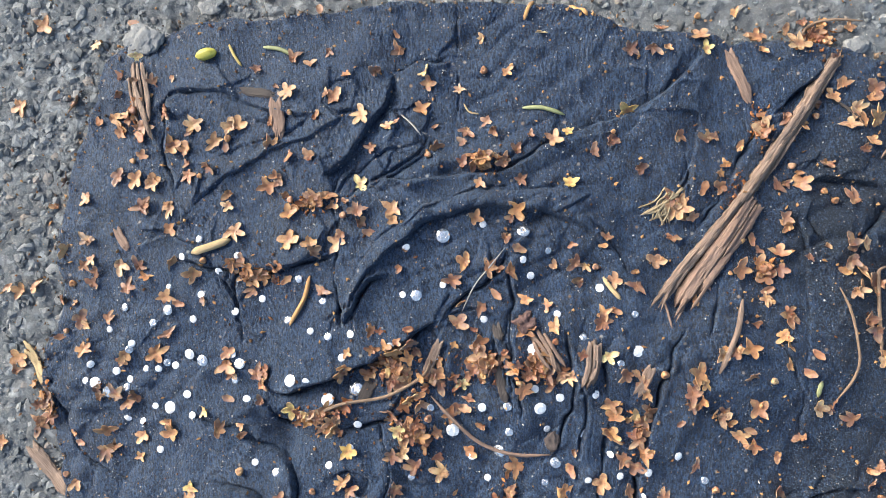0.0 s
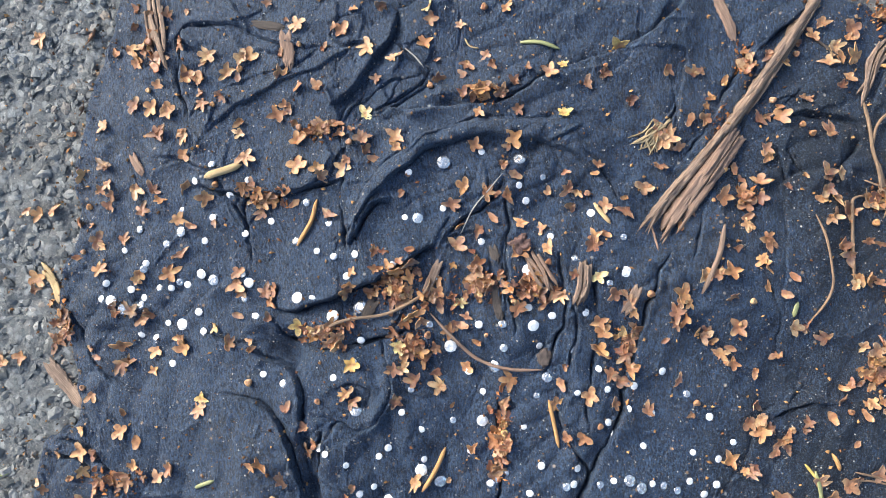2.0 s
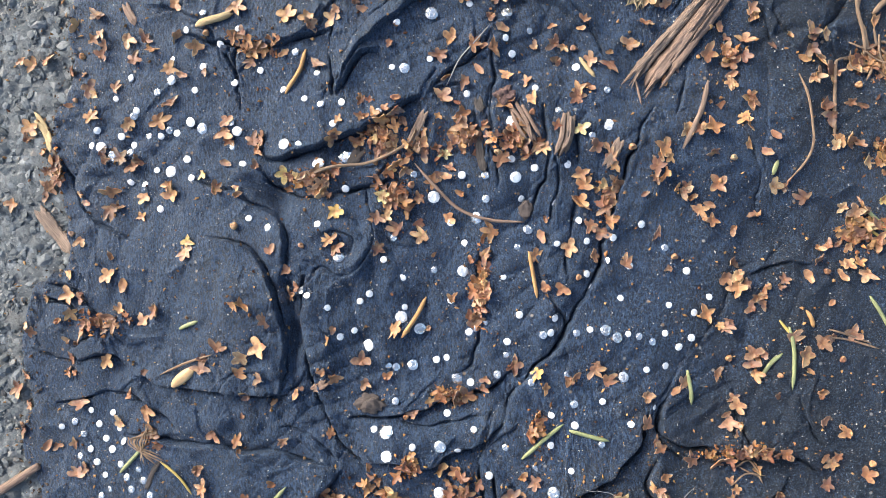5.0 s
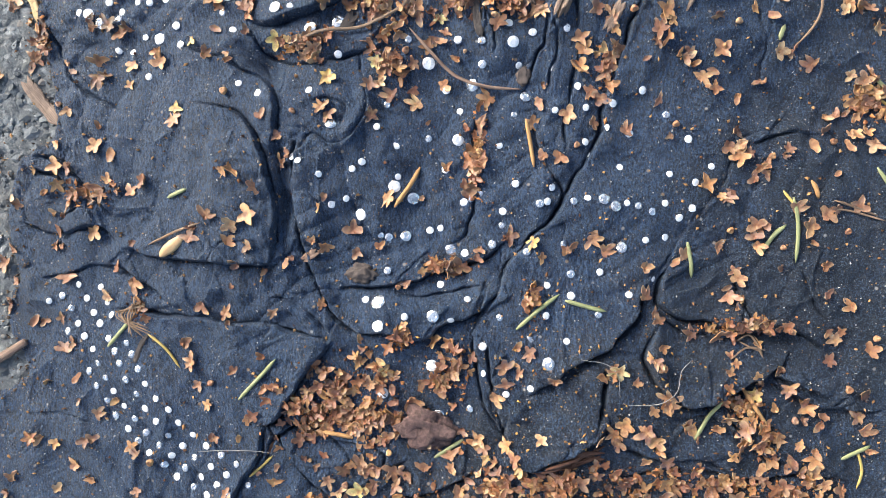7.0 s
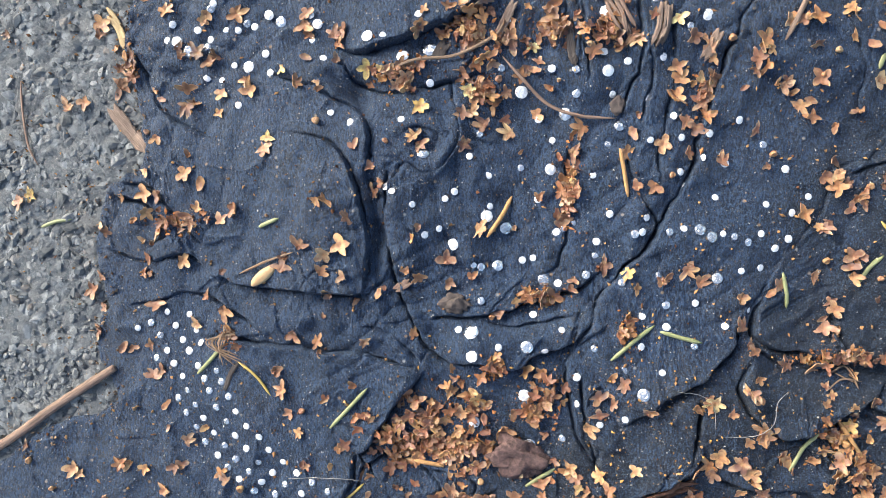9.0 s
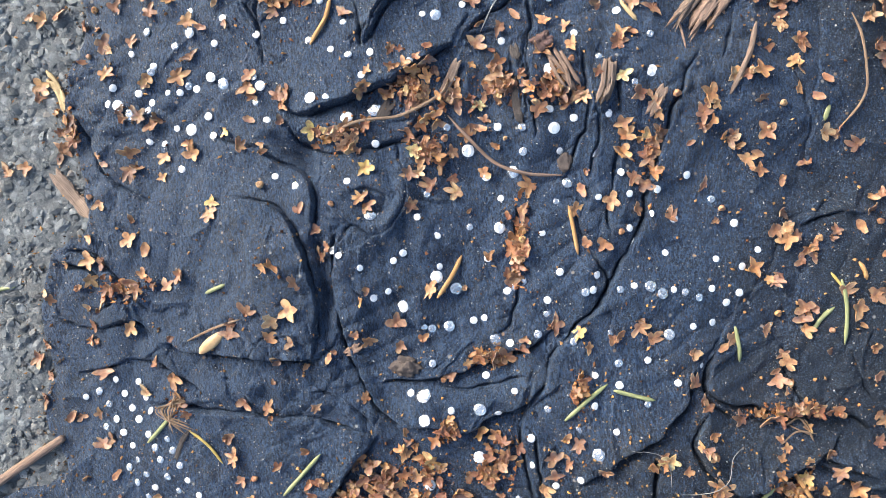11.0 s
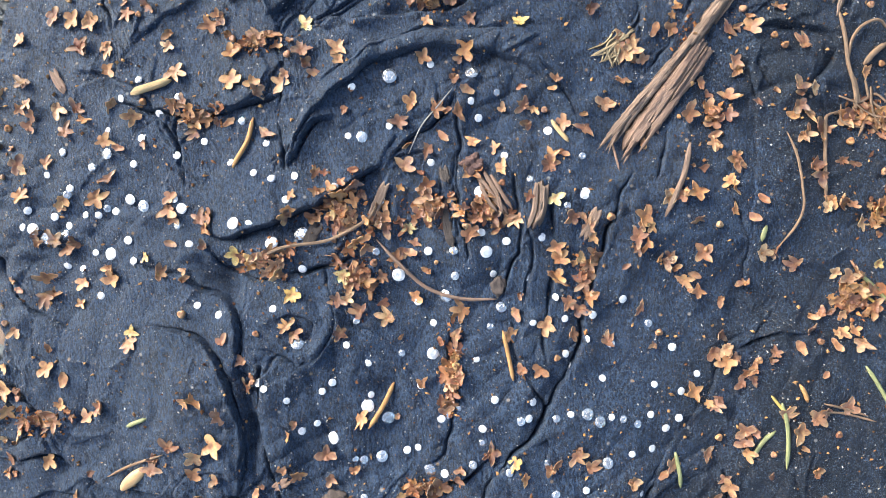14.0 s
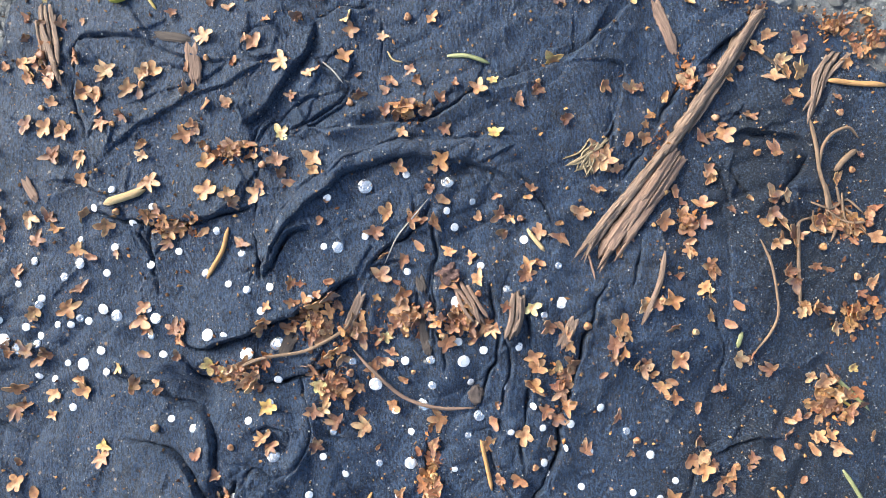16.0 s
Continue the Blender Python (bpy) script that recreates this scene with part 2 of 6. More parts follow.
def heap(x, y):
    """The broad swell of the crumpled garment."""
    z = 0.0036 - 0.0004 * x - 0.0081 * y - 0.394 * x * x - 0.0041 * x * y - 0.088 * y * y
    for lump in ((-0.067, -0.088, 0.0075, 0.024), (0.157, -0.066, -0.005, 0.02), (0.002, -0.185, -0.004, 0.02), (0.012, -0.08, -0.0035, 0.028), (0.068, -0.018, 0.0025, 0.02), (0.062, -0.158, 0.0035, 0.022), (-0.09, -0.04, -0.002, 0.02), (0.11, -0.12, -0.003, 0.02), (-0.15, -0.063, -0.003, 0.01)):
        z = z + gauss(x, y, *lump)
    low = GROUND + 0.0018
    return low + 0.002 * np.logaddexp(0, (z - low) / 0.002)


def lattice(scale, seed):
    """Smooth value noise over the garment's sheet, about -1 to 1."""
    r = np.random.RandomState(seed)
    u, v = (XX + 0.235) / scale, (YY + 0.300) / scale
    g = r.uniform(-1, 1, (int(v.max()) + 3, int(u.max()) + 3))
    i, j = v.astype(int), u.astype(int)
    a, b = v - i, u - j
    a, b = a * a * (3 - 2 * a), b * b * (3 - 2 * b)
    return g[i, j] * (1 - a) * (1 - b) + g[i + 1, j] * a * (1 - b) + g[i, j + 1] * (1 - a) * b + g[i + 1, j + 1] * a * b


def run_distance(pts, margin):
    """Signed distance (left of the run positive) and position along it, for the part of the sheet near a run in mm."""
    p = spline(pts, 2.0) / 1000
    x0, y0 = p.min(0) - margin
    x1, y1 = p.max(0) + margin
    cols = slice(*np.searchsorted(GX, (x0, x1)))
    lines = slice(*np.searchsorted(GY, (y0, y1)))
    x, y = XX[lines, cols] + WOBX[lines, cols], YY[lines, cols] + WOBY[lines, cols]
    best = np.full(x.shape, 9.0)
    side, along = np.zeros(x.shape), np.zeros(x.shape)
    for k in range(len(p) - 1):
        a, d = p[k], p[k + 1] - p[k]
        u = np.clip(((x - a[0]) * d[0] + (y - a[1]) * d[1]) / (d @ d + 1e-12), 0, 1)
        ex, ey = x - a[0] - u * d[0], y - a[1] - u * d[1]
        r = np.hypot(ex, ey)
        m = r < best
        best[m], along[m] = r[m], ((k + u) / (len(p) - 1))[m]
        side[m] = np.sign(d[0] * ey - d[1] * ex)[m]
    return (lines, cols), best * np.where(side < 0, -1, 1), along


WOBX, WOBY = lattice(0.006, 11) * 0.0009 + lattice(0.02, 12) * 0.0012, lattice(0.006, 13) * 0.0009 + lattice(0.02, 14) * 0.0012
WOBX, WOBY = WOBX + 0.00032 * lattice(0.0024, 16), WOBY + 0.00032 * lattice(0.0024, 17)
UNEVEN = lattice(0.009, 15)
pucker_rng = random.Random(5)
SHEET = heap(XX, YY)
for size, depth, seed in ((0.030, 0.0022, 21), (0.019, 0.0013, 23), (0.011, 0.0008, 22)):
    crimp = np.abs(lattice(size, seed) + 0.45 * lattice(size * 0.45, seed + 40))
    some = np.clip(0.35 + 1.3 * lattice(0.035, seed + 80), 0, 1)
    SHEET -= 1.35 * depth * some * np.sqrt(crimp * crimp + 0.002) - depth * 0.35 * np.exp(-crimp / 0.07) * (1 - some)
for angle, wave, height, seed in ((25, 0.0105, 0.00050, 51), (70, 0.0085, 0.00042, 52), (118, 0.0075, 0.00040, 53), (155, 0.012, 0.00050, 54)):
    c, d = math.cos(radians(angle)), math.sin(radians(angle))
    run = (XX * c + YY * d + 0.006 * lattice(0.04, seed) + 0.002 * lattice(0.012, seed + 5)) / wave * 2 * math.pi
    SHEET += height * (np.abs(np.sin(run / 2)) ** 0.7 * 2 - 1.2) * np.clip(1.6 * lattice(0.045, seed + 9) - 0.1, 0, 1)
SHEET += 0.0012 * lattice(0.034, 1) + 0.0008 * lattice(0.015, 2) + 0.00042 * lattice(0.006, 3) + 0.00013 * lattice(0.0027, 4) + 0.00007 * lattice(0.0013, 5)
# the crepe of the knit: short broken ribs whose run turns slowly over the cloth
lean = 0.55 + 0.5 * lattice(0.07, 61)
rib = (XX * np.cos(lean) + YY * np.sin(lean)) / 0.00155 * 2 * math.pi + 2.6 * lattice(0.0026, 62)
SHEET += 0.00011 * np.sin(rib) * np.clip(0.75 + 0.6 * lattice(0.012, 63), 0.2, 1.3)


def fold(pts, rise, reach, groove, soft=0.5, pucker=True):
    """One layer lying over another: it stands up to the left of the run and drops into a crease along it. mm."""
    if pucker and rise >= 0.8:
        puckers(pts, 2 + len(pts) // 2)
    rise, reach, groove, soft = rise / 1000, reach / 1000, groove * 0.86 / 1000, soft / 1000
    where, s, u = run_distance(pts, reach * 3)
    ends = np.clip(np.minimum(u, 1 - u) * 6, 0, 1) ** 0.7
    vary = np.clip(0.80 + 1.0 * UNEVEN[where], 0.08, 1.6)
    up = 1 / (1 + np.exp(-np.clip(s / (soft * 0.3), -40, 40)))
    lip = 1.3 * rise * up * (np.exp(-np.maximum(s, 0) / reach) - 0.22 * np.exp(-np.maximum(s, 0) / 0.0007))
    cut = groove * vary * np.exp(-(((s + soft * 0.5) / (soft * (0.45 + 0.5 * vary))) ** 2)) * 1.2
    slope = 0.12 * groove * np.exp(-np.abs(s) / 0.0024)
    SHEET[where] += ends * (lip - cut - slope)
    SHEET[where] -= ends * 0.35 * rise * (1 - up) * np.exp(np.minimum(s, 0) / (0.35 * reach))


def puckers(pts, count):
    """Short shallow wrinkles that run slantwise off a fold. mm."""
    p = spline(pts, 2.0)
    for _ in range(count):
        i = pucker_rng.randrange(1, len(p) - 1)
        d = p[i + 1] - p[i - 1]
        a = math.atan2(d[1], d[0]) + pucker_rng.choice((-1, 1)) * pucker_rng.uniform(0.35, 1.0) + pucker_rng.choice((0, math.pi))
        step = pucker_rng.uniform(2.5, 6.0)
        turn = pucker_rng.uniform(-0.3, 0.3)
        run = [tuple(p[i] + 0.8 * np.array((math.cos(a), math.sin(a))))]
        for _ in range(3):
            run.append((run[-1][0] + step * math.cos(a), run[-1][1] + step * math.sin(a)))
            a += turn
        fold(run, pucker_rng.uniform(0.3, 0.8), 3.5, pucker_rng.uniform(0.05, 0.4), pucker=False)


def ridge(pts, height, width):
    """A rounded fold. mm."""
    where, s, u = run_distance(pts, width / 1000 * 3.5)
    ends = np.clip(np.minimum(u, 1 - u) * 4, 0, 1)
    SHEET[where] += ends * height / 1000 * np.exp(-((s / (width / 1000)) ** 2))


def hollow(x, y, depth, size):
    SHEET[:] -= gauss(XX, YY, x / 1000, y / 1000, depth / 1000, size / 1000)


fold([(7.0, 101.6), (7.1, 83.5), (7.3, 69.5), (5.5, 53.8), (3.6, 42.0)], 0.4, 6, 0.55)
fold([(-42.0, 40.9), (-35.9, 43.6), (-27.7, 54.2), (-19.5, 65.8), (-17.2, 76.3)], 2.6, 8, 1.08)
fold([(-90.6, 73.2), (-99.4, 70.9), (-100.9, 59.0), (-100.2, 46.6), (-96.3, 36.2), (-93.8, 27.9), (-97.6, 17.9)], 1.6, 8, 1.2)
fold([(-101.5, 70.4), (-91.7, 73.3), (-76.8, 70.3), (-64.2, 65.1), (-51.9, 61.0), (-43.7, 61.0)], 1.2, 7, 0.72)
fold([(4.5, 77.2), (-6.3, 78.6), (-17.2, 76.7)], 1.5, 8, 0.96)
fold([(90.1, 78.1), (79.9, 66.9), (65.9, 56.5)], 2.6, 9, 1.56)
fold([(71.8, 58.3), (58.2, 54.8), (42.6, 50.4), (23.0, 40.0), (7.4, 37.6), (-8.2, 38.2), (-20.1, 38.6), (-28.1, 35.8), (-33.2, 29.2)], 2.0, 7, 0.96)
fold([(-34.7, -13.1), (-28.8, 1.0), (-18.7, 12.3), (-7.7, 20.3), (4.1, 24.4), (16.7, 26.0), (34.0, 24.3), (49.1, 18.8), (57.2, 9.3)], 1.6, 7, 0.8)
fold([(60.2, 32.8), (41.9, 32.0), (22.7, 32.0), (7.2, 31.2), (-6.6, 27.1), (-18.5, 19.3), (-28.7, 7.9), (-34.6, -9.6)], 0.3, 5, 0.75)
fold([(-33.8, 28.7), (-35.9, 15.9), (-37.4, 2.2), (-35.8, -10.5), (-34.7, -13.8)], 1.2, 7, 2.4)
fold([(-34.7, -13.5), (-28.9, -3.8), (-24.8, 2.5), (-18.9, 3.7), (-17.0, 0.1)], 0.8, 4, 1.6)
fold([(67.9, 56.5), (77.5, 57.6), (88.1, 55.9), (86.8, 40.3), (83.1, 30.7), (77.5, 14.5)], 1.0, 6, 0.9)
fold([(115.6, 63.0), (107.0, 46.6), (96.4, 27.5), (83.1, 12.4)], 1.0, 7, 1.32)
fold([(-63.8, -34.9), (-53.5, -34.6), (-33.5, -28.6), (-17.5, -19.6), (-3.7, -11.2)], 3.6, 11, 2.2)
fold([(-71.3, 9.1), (-75.5, 3.2), (-72.7, -8.8), (-72.0, -20.8)], 0.8, 6, 1.5)
fold([(-1.7, -10.3), (8.0, -7.6), (17.6, -10.7), (21.1, -22.3)], 0.8, 5, 1.2)
fold([(3.6, 42.0), (-6.0, 49.3), (-15.6, 60.6), (-17.5, 64.7)], 0.9, 6, 0.84)
fold([(-28.1, 35.4), (-16.1, 39.8), (-4.1, 48.2), (-6.9, 54.3)], 0.8, 6, 0.72)
fold([(-81.2, 48.7), (-68.6, 52.1), (-56.1, 54.5), (-43.7, 61.0)], 0.6, 6, 0.3)
fold([(115.2, 36.7), (126.7, 32.9), (138.3, 31.3), (151.4, 30.0)], 0.9, 6, 0.96)
fold([(116.5, 23.1), (121.9, 15.2), (125.4, 7.5)], 0.8, 5, 1.6)
fold([(-54.7, -82.7), (-52.3, -71.7), (-53.6, -63.7), (-57.6, -57.3), (-66.4, -53.0), (-78.0, -47.4), (-91.8, -43.4)], 2.2, 6, 1.7)
fold([(-52.5, -125.3), (-53.5, -104.1), (-57.5, -84.7), (-62.0, -74.2), (-67.1, -69.2), (-75.0, -65.6), (-86.4, -65.8)], 2.2, 6, 2.0)
fold([(-2.8, -12.3), (5.3, -3.6), (13.8, 1.0), (22.1, 11.9)], 1.0, 6, 1.5)
fold([(22.1, -9.6), (21.5, -23.9), (24.7, -46.2)], 0.6, 4, 2.0)
fold([(16.9, -14.7), (17.9, -30.0), (20.6, -43.2)], 0.6, 4, 1.8)
fold([(-25.0, -44.9), (-20.6, -63.3), (-24.5, -74.6), (-32.4, -79.7), (-40.4, -75.7), (-43.2, -81.7)], 1.2, 5, 1.6)
fold([(-40.8, -63.5), (-32.8, -62.4), (-27.6, -66.5), (-29.5, -73.6)], 0.6, 3, 1.4)
fold([(-32.0, -11.0), (-26.7, 1.4), (-19.3, 4.9), (-17.4, -0.8)], 0.8, 4, 1.4)
fold([(-44.8, -78.8), (-46.8, -98.9), (-42.4, -117.0), (-37.8, -131.2), (-29.8, -143.8)], 2.6, 8, 3.4)
fold([(-113.8, -119.2), (-95.5, -122.0), (-71.4, -124.2), (-49.5, -123.7)], 3.4, 8, 2.6)
fold([(-31.3, -150.6), (-58.8, -146.5), (-80.3, -144.1), (-95.7, -144.5), (-109.2, -143.0), (-120.6, -142.7)], 2.2, 10, 2.2)
fold([(-66.1, -170.0), (-61.6, -181.8), (-53.1, -180.9), (-41.8, -165.0), (-30.9, -150.0)], 3.0, 9, 3.0)
fold([(80.7, -16.6), (71.8, -36.9), (67.3, -53.2), (62.8, -69.3), (56.5, -83.8), (49.1, -96.8), (43.5, -106.9), (30.4, -121.2), (25.4, -134.3), (18.7, -145.7)], 1.8, 9, 2.6)
fold([(-30.0, -131.4), (-11.7, -129.7), (2.3, -127.0), (18.2, -121.6), (29.9, -113.2)], 2.0, 7, 2.4)
fold([(-32.9, -140.4), (-21.5, -147.2), (-11.3, -147.9), (2.9, -149.4), (7.8, -144.5), (20.5, -138.5), (27.2, -130.3)], 3.2, 8, 2.6)
fold([(36.7, -69.5), (42.9, -83.0), (49.0, -93.8), (47.3, -102.8)], 0.8, 6, 1.8)
fold([(16.8, -64.3), (19.7, -81.3), (18.2, -101.5), (15.0, -111.6), (10.1, -117.8)], 0.8, 6, 2.2)
fold([(41.5, -16.7), (43.0, -32.1), (40.6, -43.7), (34.5, -61.2)], 1.0, 6, 2.2)
fold([(16.3, -16.4), (20.1, -30.0), (17.1, -40.7)], 0.6, 5, 1.8)
fold([(53.9, -18.9), (53.6, -36.1), (53.3, -49.5), (50.2, -69.0), (49.7, -82.9)], 0.6, 6, 1.8)
fold([(39.0, -167.3), (54.0, -158.3), (67.4, -151.5), (77.3, -140.1), (79.7, -127.9)], 2.6, 9, 2.6)
fold([(86.4, -123.8), (83.4, -133.7), (91.6, -139.6), (108.0, -143.0), (131.3, -143.2)], 2.0, 9, 2.4)
fold([(65.6, -176.8), (66.0, -167.5), (66.8, -157.8)], 0.6, 6, 2.0)
fold([(110.7, -119.4), (114.0, -133.4), (120.0, -141.2)], 0.8, 6, 1.8)
fold([(85.5, -143.6), (79.5, -153.4), (88.1, -165.4), (98.5, -171.0), (114.5, -165.6), (131.6, -155.2)], 2.4, 9, 2.4)
fold([(130.2, -70.3), (114.9, -73.7), (104.3, -95.6), (93.1, -109.8), (83.3, -123.9)], 0.6, 9, 0.7)
fold([(-148.4, -33.1), (-133.3, -54.6), (-121.4, -63.2), (-109.3, -68.6)], 0.5, 6, 1.3)
fold([(-151.6, -84.0), (-137.3, -86.7), (-123.1, -100.3), (-114.9, -108.6)], 0.8, 6, 1.6)
fold([(-63.9, -37.8), (-56.2, -46.2), (-43.8, -49.3), (-25.7, -46.0), (-13.7, -41.9)], 1.0, 6, 2.6)
fold([(86.6, -175.5), (106.8, -175.4), (119.3, -185.3), (131.6, -191.1)], 1.0, 8, 2.0)
fold([(-146.4, -132.3), (-123.0, -126.0), (-106.9, -130.7), (-93.5, -139.7)], 1.0, 7, 1.2)
fold([(-156.2, -89.0), (-139.6, -92.1), (-130.1, -102.6), (-141.8, -109.3)], 1.2, 6, 1.8)
fold([(-157.2, -109.7), (-139.4, -113.6), (-123.1, -111.0), (-113.8, -119.2)], 1.2, 6, 1.8)
fold([(20.7, -145.6), (25.0, -155.5), (27.9, -171.9), (33.1, -186.4)], 1.0, 6, 2.0)
fold([(-11.7, -130.5), (-1.6, -133.2), (10.4, -131.4), (22.3, -129.4)], 0.6, 4, 1.2)
fold([(-58.2, -197.1), (-54.1, -188.4), (-41.6, -181.4), (-29.0, -189.3), (-22.6, -201.6)], 1.4, 8, 2.2)
fold([(29.9, -193.5), (45.0, -194.5), (60.6, -187.2), (70.1, -177.7)], 2.8, 8, 2.4)
fold([(-49.5, -190.2), (-40.9, -202.3), (-30.3, -210.1)], 1.0, 7, 2.0)
fold([(71.0, -197.3), (92.9, -192.8), (117.2, -196.5), (137.2, -194.1), (166.8, -199.3)], 1.0, 8, 2.0)
fold([(-92.1, 29.5), (-77.1, 41.0), (-62.4, 47.2), (-43.8, 55.0), (-31.5, 63.4)], 0.9, 7, 0.35)
fold([(-30.3, 74.4), (-38.4, 71.8), (-41.2, 66.3), (-36.6, 62.0), (-29.5, 64.1)], 0.8, 4, 0.96)
fold([(-35.0, 41.6), (-37.8, 30.8), (-34.0, 21.8)], 0.8, 5, 0.84)
fold([(-32.0, 41.5), (-17.9, 48.4), (-6.0, 51.3)], 0.8, 5, 0.72)
fold([(-70.5, 63.4), (-62.2, 59.9), (-51.9, 61.4)], 0.6, 5, 0.72)
fold([(-16.6, 19.2), (-4.6, 26.7), (11.1, 33.0), (28.5, 33.4)], 0.6, 4, 0.6)
fold([(-96.8, 13.1), (-77.8, 8.5), (-60.3, 7.4), (-38.9, 12.2)], 1.4, 8, 1.8)
fold([(-81.1, 6.9), (-75.5, -1.7), (-72.9, -14.4)], 0.6, 5, 1.6)
fold([(23.0, 12.1), (23.4, -8.5), (22.0, -27.0), (20.3, -39.3)], 0.6, 5, 1.6)
fold([(12.1, -6.4), (10.1, -20.8), (13.1, -35.2)], 0.5, 5, 1.2)
fold([(50.1, 23.3), (59.1, 12.9), (63.9, 0.5)], 0.6, 5, 1.4)
fold([(93.7, 0.6), (92.0, -10.7), (89.2, -20.8)], 0.5, 5, 1.0)
fold([(124.4, 3.9), (123.2, -20.8), (121.5, -45.4)], 0.5, 8, 0.3)
fold([(152.5, 23.7), (146.1, 16.4), (136.6, 10.1)], 1.0, 6, 2.0)
fold([(43.6, -26.9), (45.7, -43.3), (43.8, -59.7)], 0.6, 5, 1.6)
fold([(55.7, -39.1), (52.8, -59.6)], 0.5, 5, 1.4)
fold([(114.6, -21.1), (121.4, -40.3), (119.2, -55.9)], 0.6, 6, 1.0)
fold([(87.2, -120.8), (84.2, -134.8), (91.4, -143.6), (109.8, -146.4), (113.9, -134.3)], 0.8, 7, 1.6)
fold([(135.3, -119.8), (138.5, -131.7), (145.6, -139.6)], 0.8, 6, 1.6)
fold([(126.1, -162.0), (138.4, -169.8), (152.5, -172.5), (165.9, -171.2)], 1.6, 7, 2.0)
fold([(100.0, -168.4), (108.5, -178.4), (119.0, -190.4)], 0.8, 6, 1.8)
fold([(-54.7, -135.9), (-42.2, -139.6), (-32.8, -147.6)], 0.8, 6, 1.2)
fold([(-186.3, -190.6), (-153.3, -182.1), (-122.8, -186.7)], 0.4, 8, 0.9)
fold([(124.0, 33.6), (135.9, 32.3), (149.8, 29.3), (149.4, 19.6), (139.1, 9.7)], 0.9, 6, 1.8)
fold([(123.5, 20.1), (129.2, 12.2), (133.9, 5.3)], 0.7, 5, 1.8)
fold([(167.0, 64.2), (162.5, 48.6), (153.8, 29.2)], 1.0, 7, 1.08)
fold([(157.9, -46.9), (163.8, -39.2), (177.1, -37.6)], -1.5, 8, 2.5)
fold([(116.7, -76.0), (129.1, -71.9), (141.3, -73.6)], 1.0, 6, 1.8)
fold([(32.6, -173.9), (31.7, -185.9), (36.9, -193.3), (52.4, -189.4), (63.9, -182.9), (69.4, -175.4)], 2.6, 9, 2.2)
fold([(67.9, -158.6), (66.8, -168.5), (64.9, -178.9)], 0.7, 5, 2.4)
fold([(90.1, -159.8), (94.5, -170.5), (106.1, -167.8), (119.6, -161.8), (127.3, -158.6), (133.9, -150.6)], 2.6, 10, 2.2)
fold([(110.7, -141.1), (126.5, -142.1), (136.6, -145.6), (144.4, -150.7)], 1.6, 8, 2.0)
fold([(127.4, -159.6), (137.5, -163.9), (146.2, -168.4)], 1.6, 8, 2.2)
fold([(111.1, -169.0), (116.5, -178.7), (125.5, -190.8)], 1.0, 6, 2.0)
fold([(71.8, -185.2), (85.6, -188.7), (101.3, -190.1), (113.4, -195.2)], 1.2, 8, 1.8)
fold([(25.0, -123.7), (21.2, -138.6), (18.8, -148.6), (22.1, -164.4), (24.7, -173.3), (31.6, -184.3)], 1.4, 7, 2.2)
fold([(-6.4, -207.4), (9.6, -203.6), (20.2, -197.0)], 2.0, 8, 2.0)
fold([(-69.5, -217.0), (-66.5, -206.2), (-60.3, -195.4), (-56.4, -183.1)], 1.8, 8, 1.8)
fold([(-56.8, -181.1), (-49.9, -190.5), (-41.3, -201.3), (-33.9, -207.0)], 1.2, 7, 2.2)
fold([(-51.2, -178.3), (-37.5, -185.2), (-17.0, -189.5)], 1.2, 7, 1.6)
fold([(-17.0, -189.5), (-12.7, -196.4), (-24.6, -209.4)], 0.8, 6, 1.6)
fold([(-65.5, -112.5), (-72.8, -117.8), (-78.6, -124.6)], 1.0, 6, 1.2)
fold([(-28.9, 38.3), (-18.9, 40.6), (-9.9, 45.4), (-5.6, 51.2), (-11.5, 57.8), (-19.9, 64.6)], 1.0, 6, 0.78)
fold([(-111.8, 22.4), (-97.6, 21.7), (-83.8, 14.0), (-80.8, 2.8), (-74.7, -5.6)], 0.8, 6, 0.6)
fold([(-59.9, 8.1), (-47.7, 9.6), (-37.5, 12.3)], 1.0, 5, 1.4)
fold([(86.6, 50.2), (85.2, 40.5), (85.2, 26.8)], 0.7, 5, 0.6)
fold([(114.2, 55.5), (122.5, 63.3), (132.8, 70.1)], 1.6, 7, 1.2)
ridge([(57.6, 17.0), (49.3, 24.9), (34.2, 28.5), (16.8, 29.1), (3.2, 27.2), (-9.6, 21.8), (-20.7, 12.3), (-28.8, 1.0), (-33.4, -9.6)], 3.2, 4.2)
ridge([(-38.0, 41.7), (-27.6, 58.2), (-19.4, 70.8)], 1.4, 3.5)
ridge([(63.9, 54.6), (77.4, 54.2), (91.4, 64.6)], 1.2, 5)
ridge([(-32.1, -9.6), (-25.8, 1.9), (-18.9, 3.7)], 1.5, 2.5)
ridge([(124.9, 36.5), (133.4, 13.0), (136.0, -13.9), (131.2, -40.5)], 1.2, 6)
ridge([(-27.8, -138.1), (-11.6, -138.2), (6.5, -136.0), (22.3, -131.4)], 2.2, 4.5)
ridge([(23.5, -26.2), (25.9, -41.7), (28.5, -57.3)], 1.2, 3)
ridge([(47.7, -30.3), (47.5, -49.5), (44.5, -69.1)], 1.2, 3.5)
ridge([(12.7, -26.1), (13.1, -39.8)], 1.2, 2.5)
ridge([(-31.5, -56.2), (-25.2, -70.1), (-28.8, -84.3)], 1.4, 3.5)
ridge([(77.1, -138.8), (91.6, -156.5), (107.9, -158.3)], 1.5, 8)
ridge([(-100.2, -140.0), (-80.2, -134.8), (-54.7, -135.9)], 1.2, 5)
